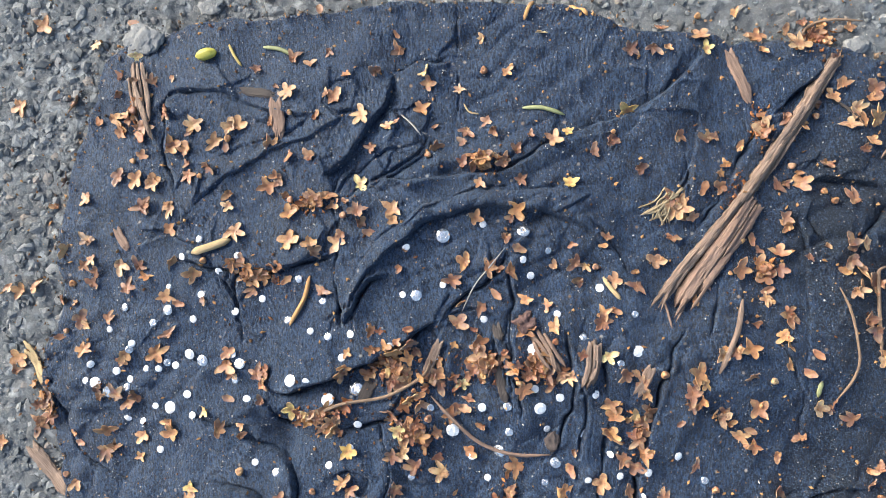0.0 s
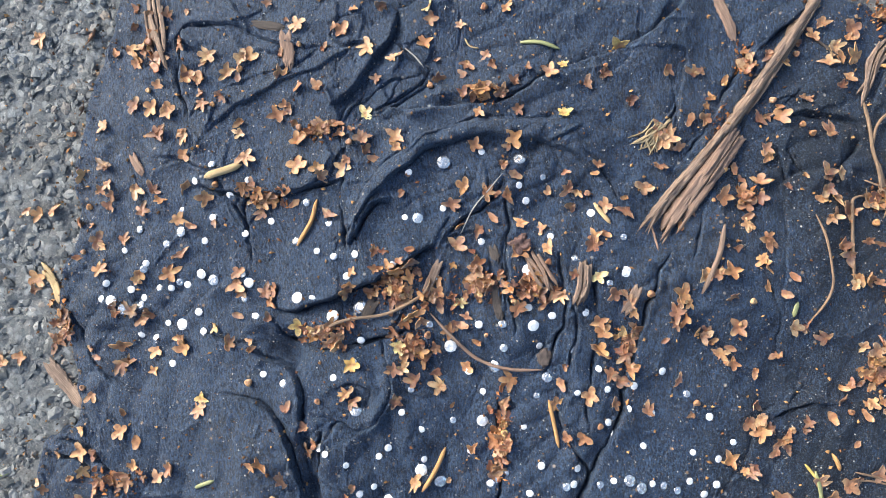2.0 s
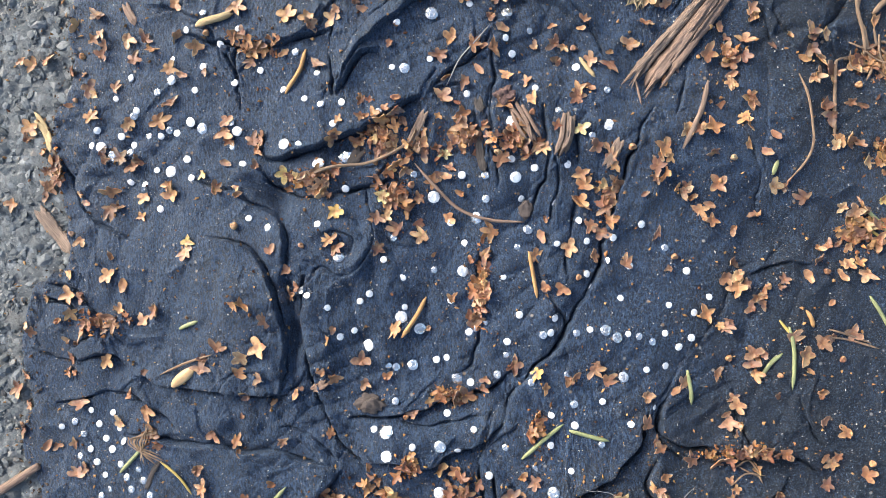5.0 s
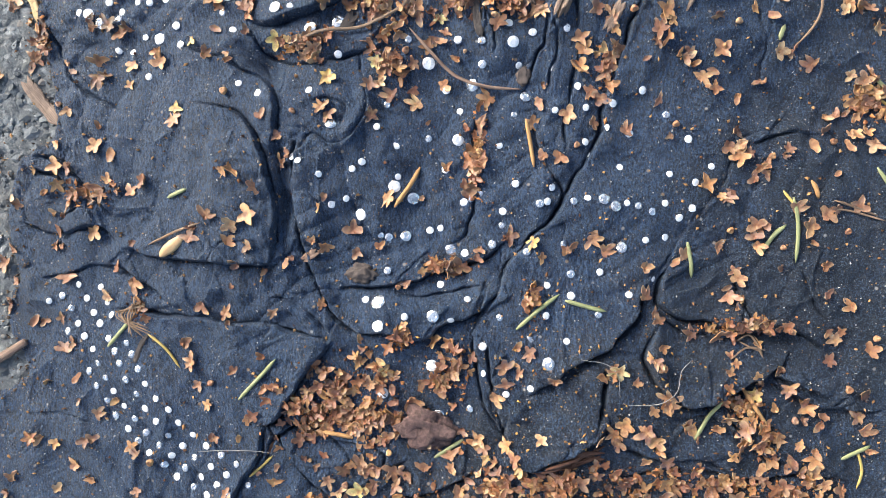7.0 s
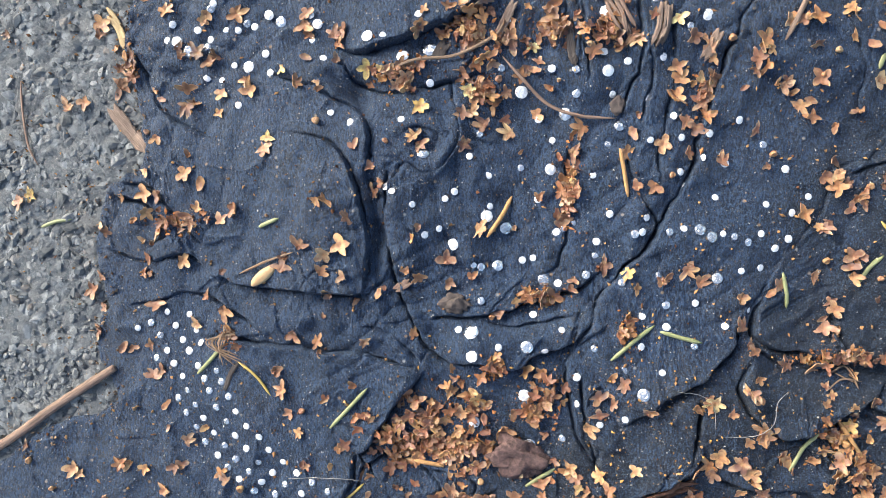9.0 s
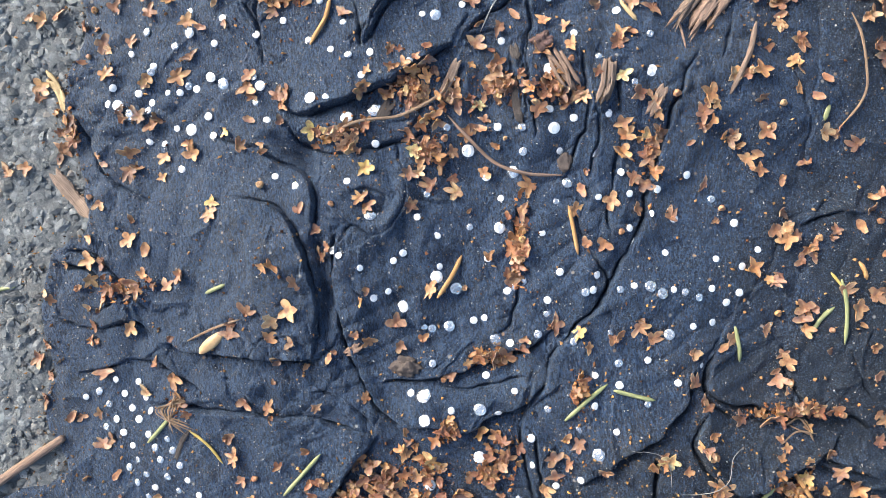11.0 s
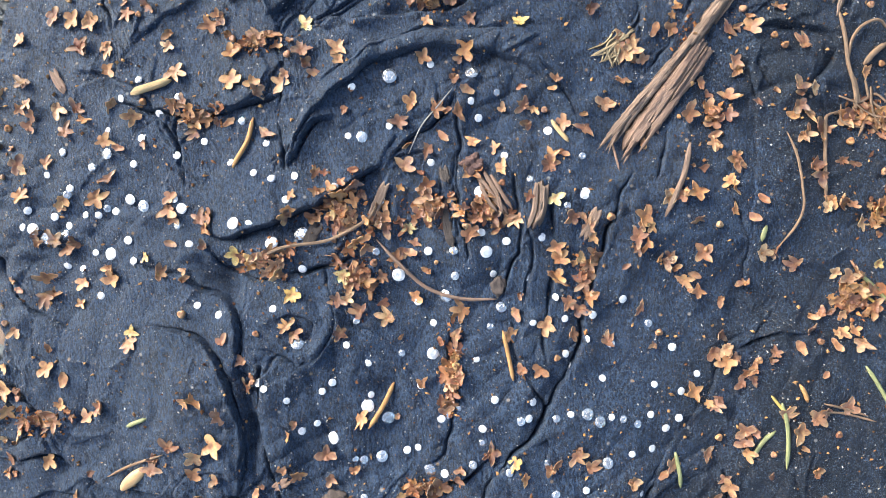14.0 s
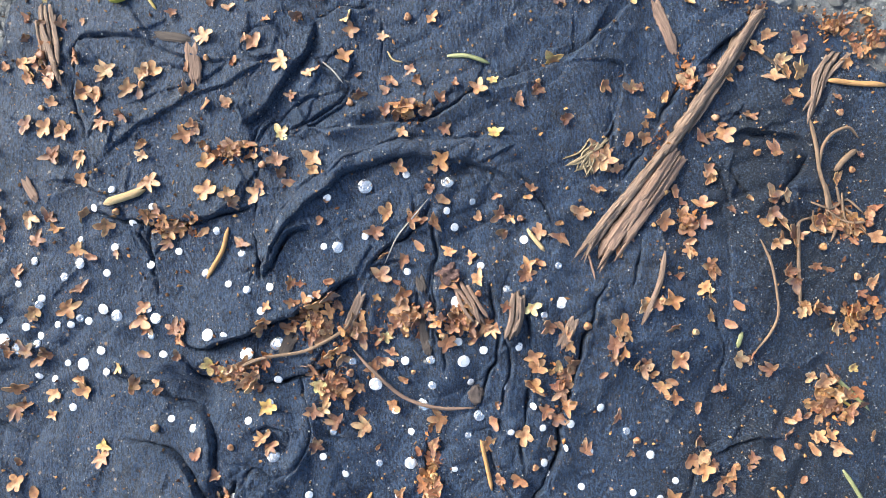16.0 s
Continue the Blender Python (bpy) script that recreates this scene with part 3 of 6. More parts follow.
ridge([(-62.5, 42.8), (-43.8, 54.0), (-25.4, 69.1)], 1.6, 4.5)
ridge([(-91.8, 66.7), (-72.6, 64.5), (-56.0, 57.6)], 1.0, 4)
ridge([(-27.9, 43.3), (-15.7, 54.7), (-17.5, 62.7)], 1.0, 4)
ridge([(-16.2, 34.9), (-0.4, 40.2), (17.1, 37.6)], 0.9, 3)
ridge([(-58.0, -14.5), (-47.3, -10.3), (-38.8, -14.5)], 0.9, 5)
ridge([(-127.5, -14.1), (-104.7, -16.4), (-82.3, -18.6)], 0.9, 6)
ridge([(-18.8, -84.1), (-2.9, -77.6), (9.4, -83.5)], 0.8, 7)
ridge([(73.9, -82.5), (90.9, -68.4), (102.2, -56.4)], 0.8, 8)
ridge([(-54.1, -71.7), (-50.7, -87.7), (-49.3, -104.1), (-49.1, -124.1)], -3.2, 2.4)
ridge([(-23.8, -51.1), (-22.2, -63.4), (-25.3, -72.8), (-32.4, -76.7)], 1.6, 2.2)
ridge([(-76.1, -42.6), (-63.6, -47.6), (-55.6, -55.6), (-52.0, -63.7)], -3.2, 3.0)
ridge([(48.4, -163.2), (57.8, -158.1), (70.3, -149.9)], -2.6, 1.6)
ridge([(-62.4, -38.9), (-54.2, -46.2), (-39.8, -48.2), (-27.7, -46.1)], -2.4, 3.0)
ridge([(-54.2, -182.0), (-41.6, -181.4), (-27.1, -178.8), (-20.8, -189.2)], -2.2, 5)
ridge([(-29.7, -149.5), (-21.3, -157.6), (-11.0, -163.6)], -2.0, 4)
ridge([(83.6, -155.4), (92.1, -163.3), (102.7, -173.4)], -2.0, 3)
ridge([(111.9, -143.3), (125.9, -146.0), (137.8, -145.7)], -1.5, 2.0)
ridge([(159.9, -43.0), (169.4, -55.0), (172.7, -70.6)], -3, 5)
hollow(-54.4, -51.4, 3.2, 4.5)
hollow(-45.6, -56.5, 2.0, 4)
hollow(-25.6, -51.0, 1.6, 5)
hollow(-58.5, -49.5, 4, 5)
hollow(-49.4, -102.9, 2.5, 4)
hollow(-37.5, -177.0, 2.0, 12)
hollow(-30.3, -35.3, 2.0, 7)
hollow(-37.5, 67.7, 1.5, 4)
hollow(172.2, -52.1, 5, 7)

# the outline: the sheet runs down to the ground along the hem and past it
HEM = [(-235.0, -196.0), (-204.2, -194.8), (-187.7, -185.0), (-171.3, -177.9), (-155.1, -170.8), (-152.4, -165.1), (-160.4, -154.3), (-160.5, -138.7),
       (-156.7, -133.0), (-160.2, -123.1), (-163.1, -107.7), (-160.0, -94.4), (-152.6, -83.3), (-141.9, -77.6), (-143.0, -63.5), (-146.6, -48.2),
       (-152.4, -35.2), (-148.7, -22.2), (-143.8, -1.5), (-142.9, 21.7), (-138.9, 47.1), (-131.4, 68.2), (-123.5, 88.2), (-101.5, 96.3),
       (-69.0, 99.3), (-28.7, 101.5), (7.7, 102.1), (25.1, 99.1), (45.3, 97.2), (65.2, 90.0), (90.7, 84.6), (104.4, 83.1),
       (127.6, 82.8), (149.2, 75.1), (158.8, 70.2), (167.4, 63.4), (181.4, 53.7), (262.0, 28.700000000000003)]
hem = spline(HEM, 4.0) / 1000
hem_x, hem_y = np.append(hem[:, 0], (0.9, 0.9)), np.append(hem[:, 1], (hem[-1, 1], -0.9))
poly = list(zip(np.append(hem_x, hem[0, 0]), np.append(hem_y, -0.9)))


def inside(px, py):
    hit = np.zeros(px.shape, bool)
    for (ax, ay), (bx, by) in zip(poly, poly[1:] + poly[:1]):
        if ay != by:
            hit ^= ((ay > py) != (by > py)) & (px < (bx - ax) * (py - ay) / (by - ay) + ax)
    return hit


wx, wy = XX + WOBX * 1.4, YY + WOBY * 1.4
to_hem = np.full(XX.shape, 9.0)
for (ax, ay), (bx, by) in zip(hem[:-1], hem[1:]):
    dx, dy = bx - ax, by - ay
    near = (np.abs(XX - (ax + bx) / 2) < 0.03) & (np.abs(YY - (ay + by) / 2) < 0.03)
    u = np.clip(((wx[near] - ax) * dx + (wy[near] - ay) * dy) / (dx * dx + dy * dy), 0, 1)
    to_hem[near] = np.minimum(to_hem[near], np.hypot(wx[near] - ax - u * dx, wy[near] - ay - u * dy))
to_hem = np.where(inside(wx, wy), to_hem, -to_hem)
to_hem = np.minimum(to_hem, np.minimum(GX[-1] - 0.006 - wx, wy - GY[0] - 0.006))
to_hem = np.minimum(to_hem, wx - GX[0] - 0.006)
to_hem = np.minimum(to_hem, (np.hypot((wx - 0.0771) / 0.030, (wy - -0.2174) / 0.0085) - 1) * 0.0085)  # bare asphalt under the lower edge
rim = np.clip(to_hem / 0.0022, 0, 1)
SHEET = np.where(to_hem < 0, GROUND - 0.004, GROUND - 0.001 + (np.maximum(SHEET, GROUND + 0.0012) - GROUND + 0.001) * np.sqrt(1 - (1 - rim) ** 2))


def seat(x, y, span=0.0016):
    """Height and normal of the upper surface at a place."""
    def at(a, b):
        i = int(np.clip(round((b - GY[0]) / DX), 0, len(GY) - 1))
        j = int(np.clip(round((a - GX[0]) / DX), 0, len(GX) - 1))
        return max(float(SHEET[i, j]), GROUND + 0.0004)
    n = Vector((at(x - span, y) - at(x + span, y), at(x, y - span) - at(x, y + span), 2 * span)).normalized()
    return at(x, y), n


def sheet_mesh(name, xs, ys, z, keep, mat):
    ny, nx = z.shape
    x, y = np.meshgrid(xs, ys)
    use = keep[:-1, :-1] | keep[1:, :-1] | keep[:-1, 1:] | keep[1:, 1:]
    i, j = np.nonzero(use)
    a = i * nx + j
    quads = np.stack([a, a + 1, a + nx + 1, a + nx], 1)
    used, back = np.unique(quads, return_inverse=True)
    verts = np.stack([x.ravel(), y.ravel(), z.ravel()], 1)[used]
    me = bpy.data.meshes.new(name)
    me.vertices.add(len(verts))
    me.vertices.foreach_set("co", verts.ravel())
    me.loops.add(quads.size)
    me.loops.foreach_set("vertex_index", back.ravel().astype(np.int32))
    me.polygons.add(len(quads))
    me.polygons.foreach_set("loop_start", np.arange(0, quads.size, 4, dtype=np.int32))
    me.polygons.foreach_set("use_smooth", np.ones(len(quads), bool))
    me.materials.append(mat)
    me.update(calc_edges=True)
    return me


garment = new("garment")
garment.location = (0, 0, GROUND)
tagged(garment, "crumpled dark navy knit garment strewn with rhinestones, lying on asphalt", "garment")


def under(ob, parent):
    ob.parent = parent
    ob.matrix_parent_inverse = parent.matrix_basis.inverted()
    return ob


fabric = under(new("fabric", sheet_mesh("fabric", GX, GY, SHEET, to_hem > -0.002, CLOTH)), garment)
tagged(fabric, "dirty dark navy knit fabric in deep folds")

# ---------- the ground ----------
far = np.cumsum(0.0025 * 1.35 ** np.arange(31))
RX = np.concatenate([-0.25 - far[::-1], np.arange(-0.25, 0.22, 0.0012), 0.22 + far])
RY = np.concatenate([-0.26 - far[::-1], np.arange(-0.26, 0.15, 0.0012), 0.15 + far])
gx, gy = np.meshgrid(RX, RY)


def worley(x, y, cell, seed):
    r = np.random.RandomState(seed)
    jx, jy, lift = r.uniform(0, 1, (3, 64, 64))
    cx, cy = np.floor(x / cell).astype(int), np.floor(y / cell).astype(int)
    near, top = np.full(x.shape, 9.0), np.zeros(x.shape)
    for a in (-1, 0, 1):
        for b in (-1, 0, 1):
            i, j = (cx + a) % 64, (cy + b) % 64
            d = np.hypot(x / cell - (cx + a + jx[i, j]), y / cell - (cy + b + jy[i, j]))
            m = d < near
            near[m], top[m] = d[m], lift[i, j][m]
    return near, top


rz = np.full(gx.shape, GROUND)
close = (np.abs(gx) < 0.35) & (np.abs(gy) < 0.35)
for cell, lift, seed in ((0.0062, 0.0019, 5), (0.0034, 0.0013, 6)):
    d, t = worley(gx[close], gy[close], cell, seed)
    rz[close] += lift * (0.3 + 0.7 * t) * np.clip(1.15 - 1.5 * d ** 2, 0, 0.8) - lift * 0.55
ground = new("ground", sheet_mesh("ground", RX, RY, rz, np.ones(gx.shape, bool), ASPHALT))
tagged(ground, "worn grey asphalt with exposed stone chippings", "asphalt", kind="structure")


# ---------- rhinestones on the fabric ----------
def gem_mesh(name, mat, lumpy, seed):
    """A flat-backed round cut stone: girdle, two rows of facets and a table."""
    r = random.Random(seed)
    bm = bmesh.new()
    rows = []
    for k, (radius, h) in enumerate(((0.93, 0.0), (1.0, 0.10), (0.97, 0.13), (0.72, 0.25), (0.46, 0.30))):
        off = 0.5 * (k % 2)
        rows.append([bm.verts.new((radius * math.cos(2 * math.pi * (i + off) / 12) * (1 + lumpy * r.uniform(-1, 1)), radius * math.sin(2 * math.pi * (i + off) / 12) * (1 + lumpy * r.uniform(-1, 1)), h + 0.06 * (k > 2) * r.uniform(-1, 1))) for i in range(12)])
    for a, b in zip(rows[:-1], rows[1:]):
        for i in range(12):
            j = (i + 1) % 12
            bm.faces.new((a[i], a[j], b[i]))
            bm.faces.new((b[i], a[j], b[j]))
    bm.faces.new(rows[-1])
    bmesh.ops.recalc_face_normals(bm, faces=bm.faces[:])
    return finish(name, bm, mat, False)


GEM_MESHES = [gem_mesh("rhinestone", GEM, 0.012 * k, k) for k in range(5)]
CLEAR_MESHES = [gem_mesh("cloudy_rhinestone", GEM_CLEAR, 0.012 * k, 9 + k) for k in range(5)]
rng = random.Random(7)


def rhinestones(spots, radius, meshes=GEM_MESHES, label=""):
    """Stones glued to the fabric, at places in mm."""
    for x, y in spots:
        x, y = x / 1000, y / 1000
        z, n = seat(x, y, 0.002)
        r = radius / 1000 * rng.uniform(0.86, 1.1)
        turn = n.to_track_quat("Z", "Y").to_matrix().to_4x4() @ pose(0, 0, 0, 0, 0, rng.uniform(0, 360))
        ob = new("rhinestone", rng.choice(meshes if rng.random() > (0.4 if radius > 2 else 0.3) or meshes is CLEAR_MESHES else CLEAR_MESHES))
        ob.matrix_basis = Matrix.Translation((x, y, z + 0.00008)) @ turn @ Matrix.Diagonal((r, r * rng.uniform(0.93, 1.0), r, 1))
        under(ob, garment)
        tagged(ob, label)


rhinestones([
    (-127.4, -31.6), (-92.1, -22.0), (-87.6, -24.4), (-99.8, -40.9), (-54.2, -31.2), (-73.6, -25.6), (-41.5, -38.1), (-33.5, -72.6),
    (29.6, -22.3), (64.4, -23.5), (31.2, -42.5), (36.0, -61.6), (12.2, -77.2), (1.1, -49.8), (17.0, -57.4), (-10.3, -94.6),
    (-3.4, -98.7), (64.3, -97.9), (68.3, -100.4), (-22.0, -105.0), (-5.9, -112.3), (71.0, -114.8), (5.0, -140.5), (-14.3, -144.5),
    (4.7, -158.7), (-13.1, -169.6), (45.9, -156.1), (-99.6, -6.1), (-9.9, -3.0), (27.4, 18.0),
], 2.15)
rhinestones([
    (-123.1, -35.1), (-32.0, -35.1), (-14.6, -136.1), (10.7, -117.1), (7.3, -177.1), (-0.2, 17.2),
], 2.35, CLEAR_MESHES, "large cloudy grey rhinestone")
rhinestones([
    (-114.1, -19.9), (-129.5, -25.0), (-119.2, -27.5), (-108.8, -27.1), (-104.2, -27.1), (-100.7, -24.9), (-97.8, -26.0), (-114.7, -30.7),
    (-115.8, -33.5), (-131.5, -30.9), (-93.1, -36.2), (-105.3, -40.3), (-116.5, -44.6), (-110.2, -45.7), (-102.9, -55.3), (-90.9, -43.4),
    (-66.8, -58.7), (-59.5, -62.0), (-76.3, -22.3), (-75.5, -31.3), (-71.2, -38.0), (-35.9, -23.6), (-48.4, -31.3), (-46.2, -84.9),
    (-43.6, -86.6), (-41.6, -60.5), (-36.6, -91.0), (-27.1, -99.4), (-32.1, -101.7), (-31.7, -47.1), (-34.4, -54.8), (-20.2, -21.3),
    (-4.2, -24.2), (58.5, -27.5), (29.6, -35.9), (38.1, -39.0), (49.9, -37.9), (-6.3, -41.7), (11.6, -41.9), (20.2, -41.9),
], 1.36)
rhinestones([
    (20.5, -50.5), (33.5, -50.1), (45.5, -51.4), (54.3, -58.2), (76.9, -59.3), (85.6, -67.7), (93.6, -76.0), (7.5, -59.2),
    (12.7, -66.7), (-13.4, -65.2), (-16.9, -73.3), (-9.9, -79.8), (1.6, -76.9), (32.2, -68.0), (46.5, -66.7), (57.3, -65.6),
    (66.5, -64.3), (64.8, -72.6), (72.8, -74.4), (57.5, -77.6), (58.8, -82.1), (27.2, -79.2), (7.9, -88.1), (70.0, -86.3),
    (87.3, -88.5), (102.2, -85.4), (96.6, -91.2), (-22.0, -86.0), (-25.2, -88.7), (-9.2, -90.9), (33.2, -92.9), (46.1, -93.9),
    (14.9, -99.7), (17.3, -98.3), (20.7, -96.2), (28.9, -102.8), (41.8, -99.9), (44.5, -99.1), (53.6, -98.9), (58.5, -97.6),
], 1.36)
rhinestones([
    (72.4, -99.1), (76.5, -100.0), (81.4, -101.9), (86.0, -98.8), (95.8, -100.4), (91.3, -103.8), (-131.8, -133.4), (-137.9, -137.8),
    (-143.3, -140.0), (-123.0, -134.1), (-128.1, -138.5), (-119.7, -139.8), (-133.9, -142.4), (-125.0, -143.9), (-117.2, -144.4), (-131.1, -148.1),
    (-122.2, -147.9), (-135.9, -151.4), (-128.0, -152.8), (-118.3, -153.3), (-110.5, -154.6), (-124.3, -157.5), (-115.5, -158.1), (-108.5, -158.8),
    (-122.2, -162.6), (-113.2, -162.3), (-105.3, -164.0), (-126.3, -166.1), (-118.9, -168.1), (-110.0, -168.2), (-102.5, -169.4), (-122.8, -171.4),
    (-115.9, -173.1), (-106.3, -173.6), (-98.2, -174.8), (-119.1, -177.0), (-112.0, -178.7), (-103.1, -179.0), (-93.5, -178.8), (-115.9, -182.7),
], 1.36)
rhinestones([
    (-107.6, -183.4), (-98.6, -183.6), (-89.9, -183.7), (-110.6, -187.5), (-103.5, -188.7), (-94.1, -188.9), (-84.6, -188.2), (-106.5, -192.0),
    (-98.1, -193.1), (-88.9, -192.9), (-79.0, -191.9), (-101.7, -196.0), (-93.1, -196.6), (-83.6, -196.6), (-72.9, -194.9), (-96.0, -200.3),
    (-87.6, -201.0), (-77.0, -199.5), (-66.8, -197.7), (-14.6, -112.3), (-11.9, -112.9), (2.9, -110.1), (6.7, -109.2), (28.6, -107.9),
    (25.4, -114.7), (29.7, -123.8), (37.6, -117.0), (50.4, -114.1), (86.6, -110.7), (79.3, -112.0), (53.1, -124.5), (45.0, -128.7),
    (63.4, -123.6), (82.5, -125.7), (73.4, -131.3), (53.4, -132.1), (28.5, -140.4), (44.7, -139.3), (62.9, -138.5), (39.3, -147.9),
], 1.36)
rhinestones([
    (52.0, -147.9), (39.9, -165.0), (22.8, -150.8), (23.2, -160.6), (31.4, -167.6), (-11.5, -124.8), (7.2, -129.5), (17.1, -134.2),
    (-5.0, -140.9), (11.3, -141.7), (-19.3, -135.4), (18.7, -174.1), (15.7, -118.0), (-91.3, -204.9), (-81.2, -204.0), (-71.1, -202.3),
    (-75.0, -206.8), (-84.5, -208.3), (-69.3, -209.4), (-62.8, -206.0), (-79.2, -210.9), (-86.5, 18.7), (-93.8, 12.8), (-73.0, 12.5),
    (-80.4, 7.3), (-99.6, 2.0), (-87.3, -0.9), (-105.3, -10.6), (-90.9, -9.6), (-122.4, -12.7), (-113.3, -17.7), (-116.2, -4.9),
    (-51.2, 3.7), (-64.6, -2.9), (-74.9, -7.2), (-42.6, -4.3), (-46.8, -14.3), (-40.5, -16.4), (-32.9, -15.6), (-55.2, -10.5),
], 1.36)
rhinestones([
    (-14.5, -2.6), (-12.9, 13.8), (-0.6, 0.4), (-18.8, -19.3), (13.6, 20.8), (35.7, 11.2), (29.4, 2.8), (26.9, 8.3),
    (52.8, -2.1), (37.8, -10.4), (63.7, -11.1), (13.0, -11.8), (46.2, -18.4),
], 1.36)


# ---------- fallen blossoms ----------
def thicken(bm, depth):
    """Give a thin open sheet an underside and a closed edge."""
    rim = [e.verts[:] for e in bm.edges if e.is_boundary]
    twin = {v: bm.verts.new(v.co - Vector((0, 0, depth))) for v in bm.verts[:]}
    for f in bm.faces[:]:
        bm.faces.new([twin[v] for v in reversed(f.verts)])
    for a, b in rim:
        bm.faces.new((a, b, twin[b], twin[a]))


def star_mesh(name, mat, seed, lobes=5, curl=0.2, crumple=0.1, keep=5):
    """A limp flower with soft blunt lobes and a small throat; unit radius, lying on its back. Torn ones keep some lobes."""
    r = random.Random(seed)
    bm = bmesh.new()
    half = math.pi / lobes
    outline = ((-1.0, 0.47, 0.0), (-0.74, 0.62, 0.35), (-0.50, 0.79, 0.6), (-0.25, 0.94, 0.9), (0.0, 1.02, 1.0), (0.25, 0.94, 0.9), (0.50, 0.79, 0.6), (0.74, 0.62, 0.35))
    n = lobes * 8
    bend = [curl + r.uniform(-1, 1) * (0.12 + crumple) for _ in range(lobes)]
    length = [r.choice((0.62, 0.8, 0.92, 1.0, 1.08, 1.2)) if i < keep else r.uniform(0.30, 0.45) for i in range(lobes)]
    swing = [r.uniform(-0.32, 0.32) for _ in range(lobes)]
    plump = [r.uniform(-0.10, 0.12) for _ in range(lobes)]
    sharp = [r.uniform(0.0, 0.14) for _ in range(lobes)]
    tear = [r.uniform(-0.07, 0.05) for _ in range(n)]
    rows = []
    for s in (0.16, 0.42, 0.70, 0.90, 1.0):
        ring = []
        for i in range(n):
            lobe, q = divmod(i, 8)
            turn, tip, phase = outline[q]
            k = max(0.0, (s - 0.3) / 0.7)
            a = half * (2 * lobe + 1 + (-1 + q / 4) * (1 - k) + turn * k) + swing[lobe] * phase * s
            tip = tip + plump[lobe] * (0.3 < phase < 0.95) + sharp[lobe] * (phase > 0.95)
            reach = s * (1 - k + tip * k) * (1 + (length[lobe] - 1) * phase) * (1 + tear[i] * (s > 0.85))
            cup = 0.10 * phase * (abs(turn) ** 2) * s
            h = 0.13 * s + bend[lobe] * phase * 0.55 * max(0, s - 0.3) ** 1.4 + cup + r.uniform(-1, 1) * crumple * 0.16 * s
            ring.append(bm.verts.new((reach * math.cos(a) + r.uniform(-1, 1) * crumple * 0.08, reach * math.sin(a) + r.uniform(-1, 1) * crumple * 0.08, h + 0.06)))
        rows.append(ring)
    for a, b in zip(rows[:-1], rows[1:]):
        for i in range(n):
            bm.faces.new((a[i], a[(i + 1) % n], b[(i + 1) % n], b[i]))
    eye = bm.verts.new((0, 0, 0.02))
    for i in range(n):
        bm.faces.new((eye, rows[0][(i + 1) % n], rows[0][i]))
    thicken(bm, 0.07)
    bmesh.ops.recalc_face_normals(bm, faces=bm.faces[:])
    me = finish(name, bm, mat)
    me.set_sharp_from_angle(angle=radians(55))
    return me


def petal_mesh(name, mat, seed):
    """One loose curled lobe, unit length from its middle."""
    r = random.Random(seed)
    bm = bmesh.new()
    curl, skew, dish = r.uniform(-0.35, 0.5), r.uniform(-0.3, 0.3), r.uniform(0.1, 0.4)
    rows = []
    for i in range(7):
        u = i / 6
        w = (0.16, 0.34, 0.50, 0.58, 0.52, 0.40, 0.2)[i] * r.uniform(0.6, 1.25)
        rows.append([bm.verts.new((-0.9 + 1.8 * u, w * v + skew * u * u, 0.12 + curl * (u - 0.5) ** 2 * 1.6 + dish * w * v * v + r.uniform(-0.09, 0.09))) for v in (-1, -0.5, 0, 0.5, 1)])
    for a, b in zip(rows[:-1], rows[1:]):
        for i in range(4):
            bm.faces.new((a[i], b[i], b[i + 1], a[i + 1]))
    thicken(bm, 0.08)
    bmesh.ops.recalc_face_normals(bm, faces=bm.faces[:])
    me = finish(name, bm, mat)
    me.set_sharp_from_angle(angle=radians(55))
    return me


def bud_mesh(name, mat, seed):
    """A small round closed bud with a dimple; unit radius."""
    r = random.Random(seed)
    bm = bmesh.new()
    bmesh.ops.create_uvsphere(bm, u_segments=12, v_segments=8, radius=0.48)
    for v in bm.verts:
        v.co *= 1 + 0.10 * math.sin(3 * math.atan2(v.co.y, v.co.x) + seed) + r.uniform(-0.03, 0.03)
        v.co.z = v.co.z * 0.75 + 0.2 - 0.16 * (math.hypot(v.co.x, v.co.y) < 0.2 and v.co.z > 0)
    return finish(name, bm, mat)


STARS = [star_mesh("blossom", ORANGE, 20 + k, (5, 4, 5, 4)[k % 4], (0.10, 0.32, -0.05, 0.2)[k % 4], 0.06 + 0.05 * (k % 3), (5, 5, 4, 5, 3)[k % 5]) for k in range(16)]
WITHERED = [star_mesh("withered_blossom", BROWN, 60 + k, 5 if k % 3 else 4, (0.5, -0.1, 0.3)[k % 3], 0.26 + 0.08 * (k % 4), (4, 3, 5, 2)[k % 4]) for k in range(16)]
SHREDS = [star_mesh("blossom_shred", BROWN if k % 2 else ORANGE, 120 + k, 4, 0.4, 0.25, 1 + k % 2) for k in range(6)] + [petal_mesh("blossom_shred", BROWN if k % 3 else ORANGE, 150 + k) for k in range(4)] + [bud_mesh("blossom_shred", ORANGE, 170 + k) for k in range(3)]
GOLDEN = [star_mesh("yellow_blossom", YELLOW, 90 + k, 5 if k % 2 else 4, 0.1 * (k % 3), 0.1, 4 + k % 2) for k in range(6)]


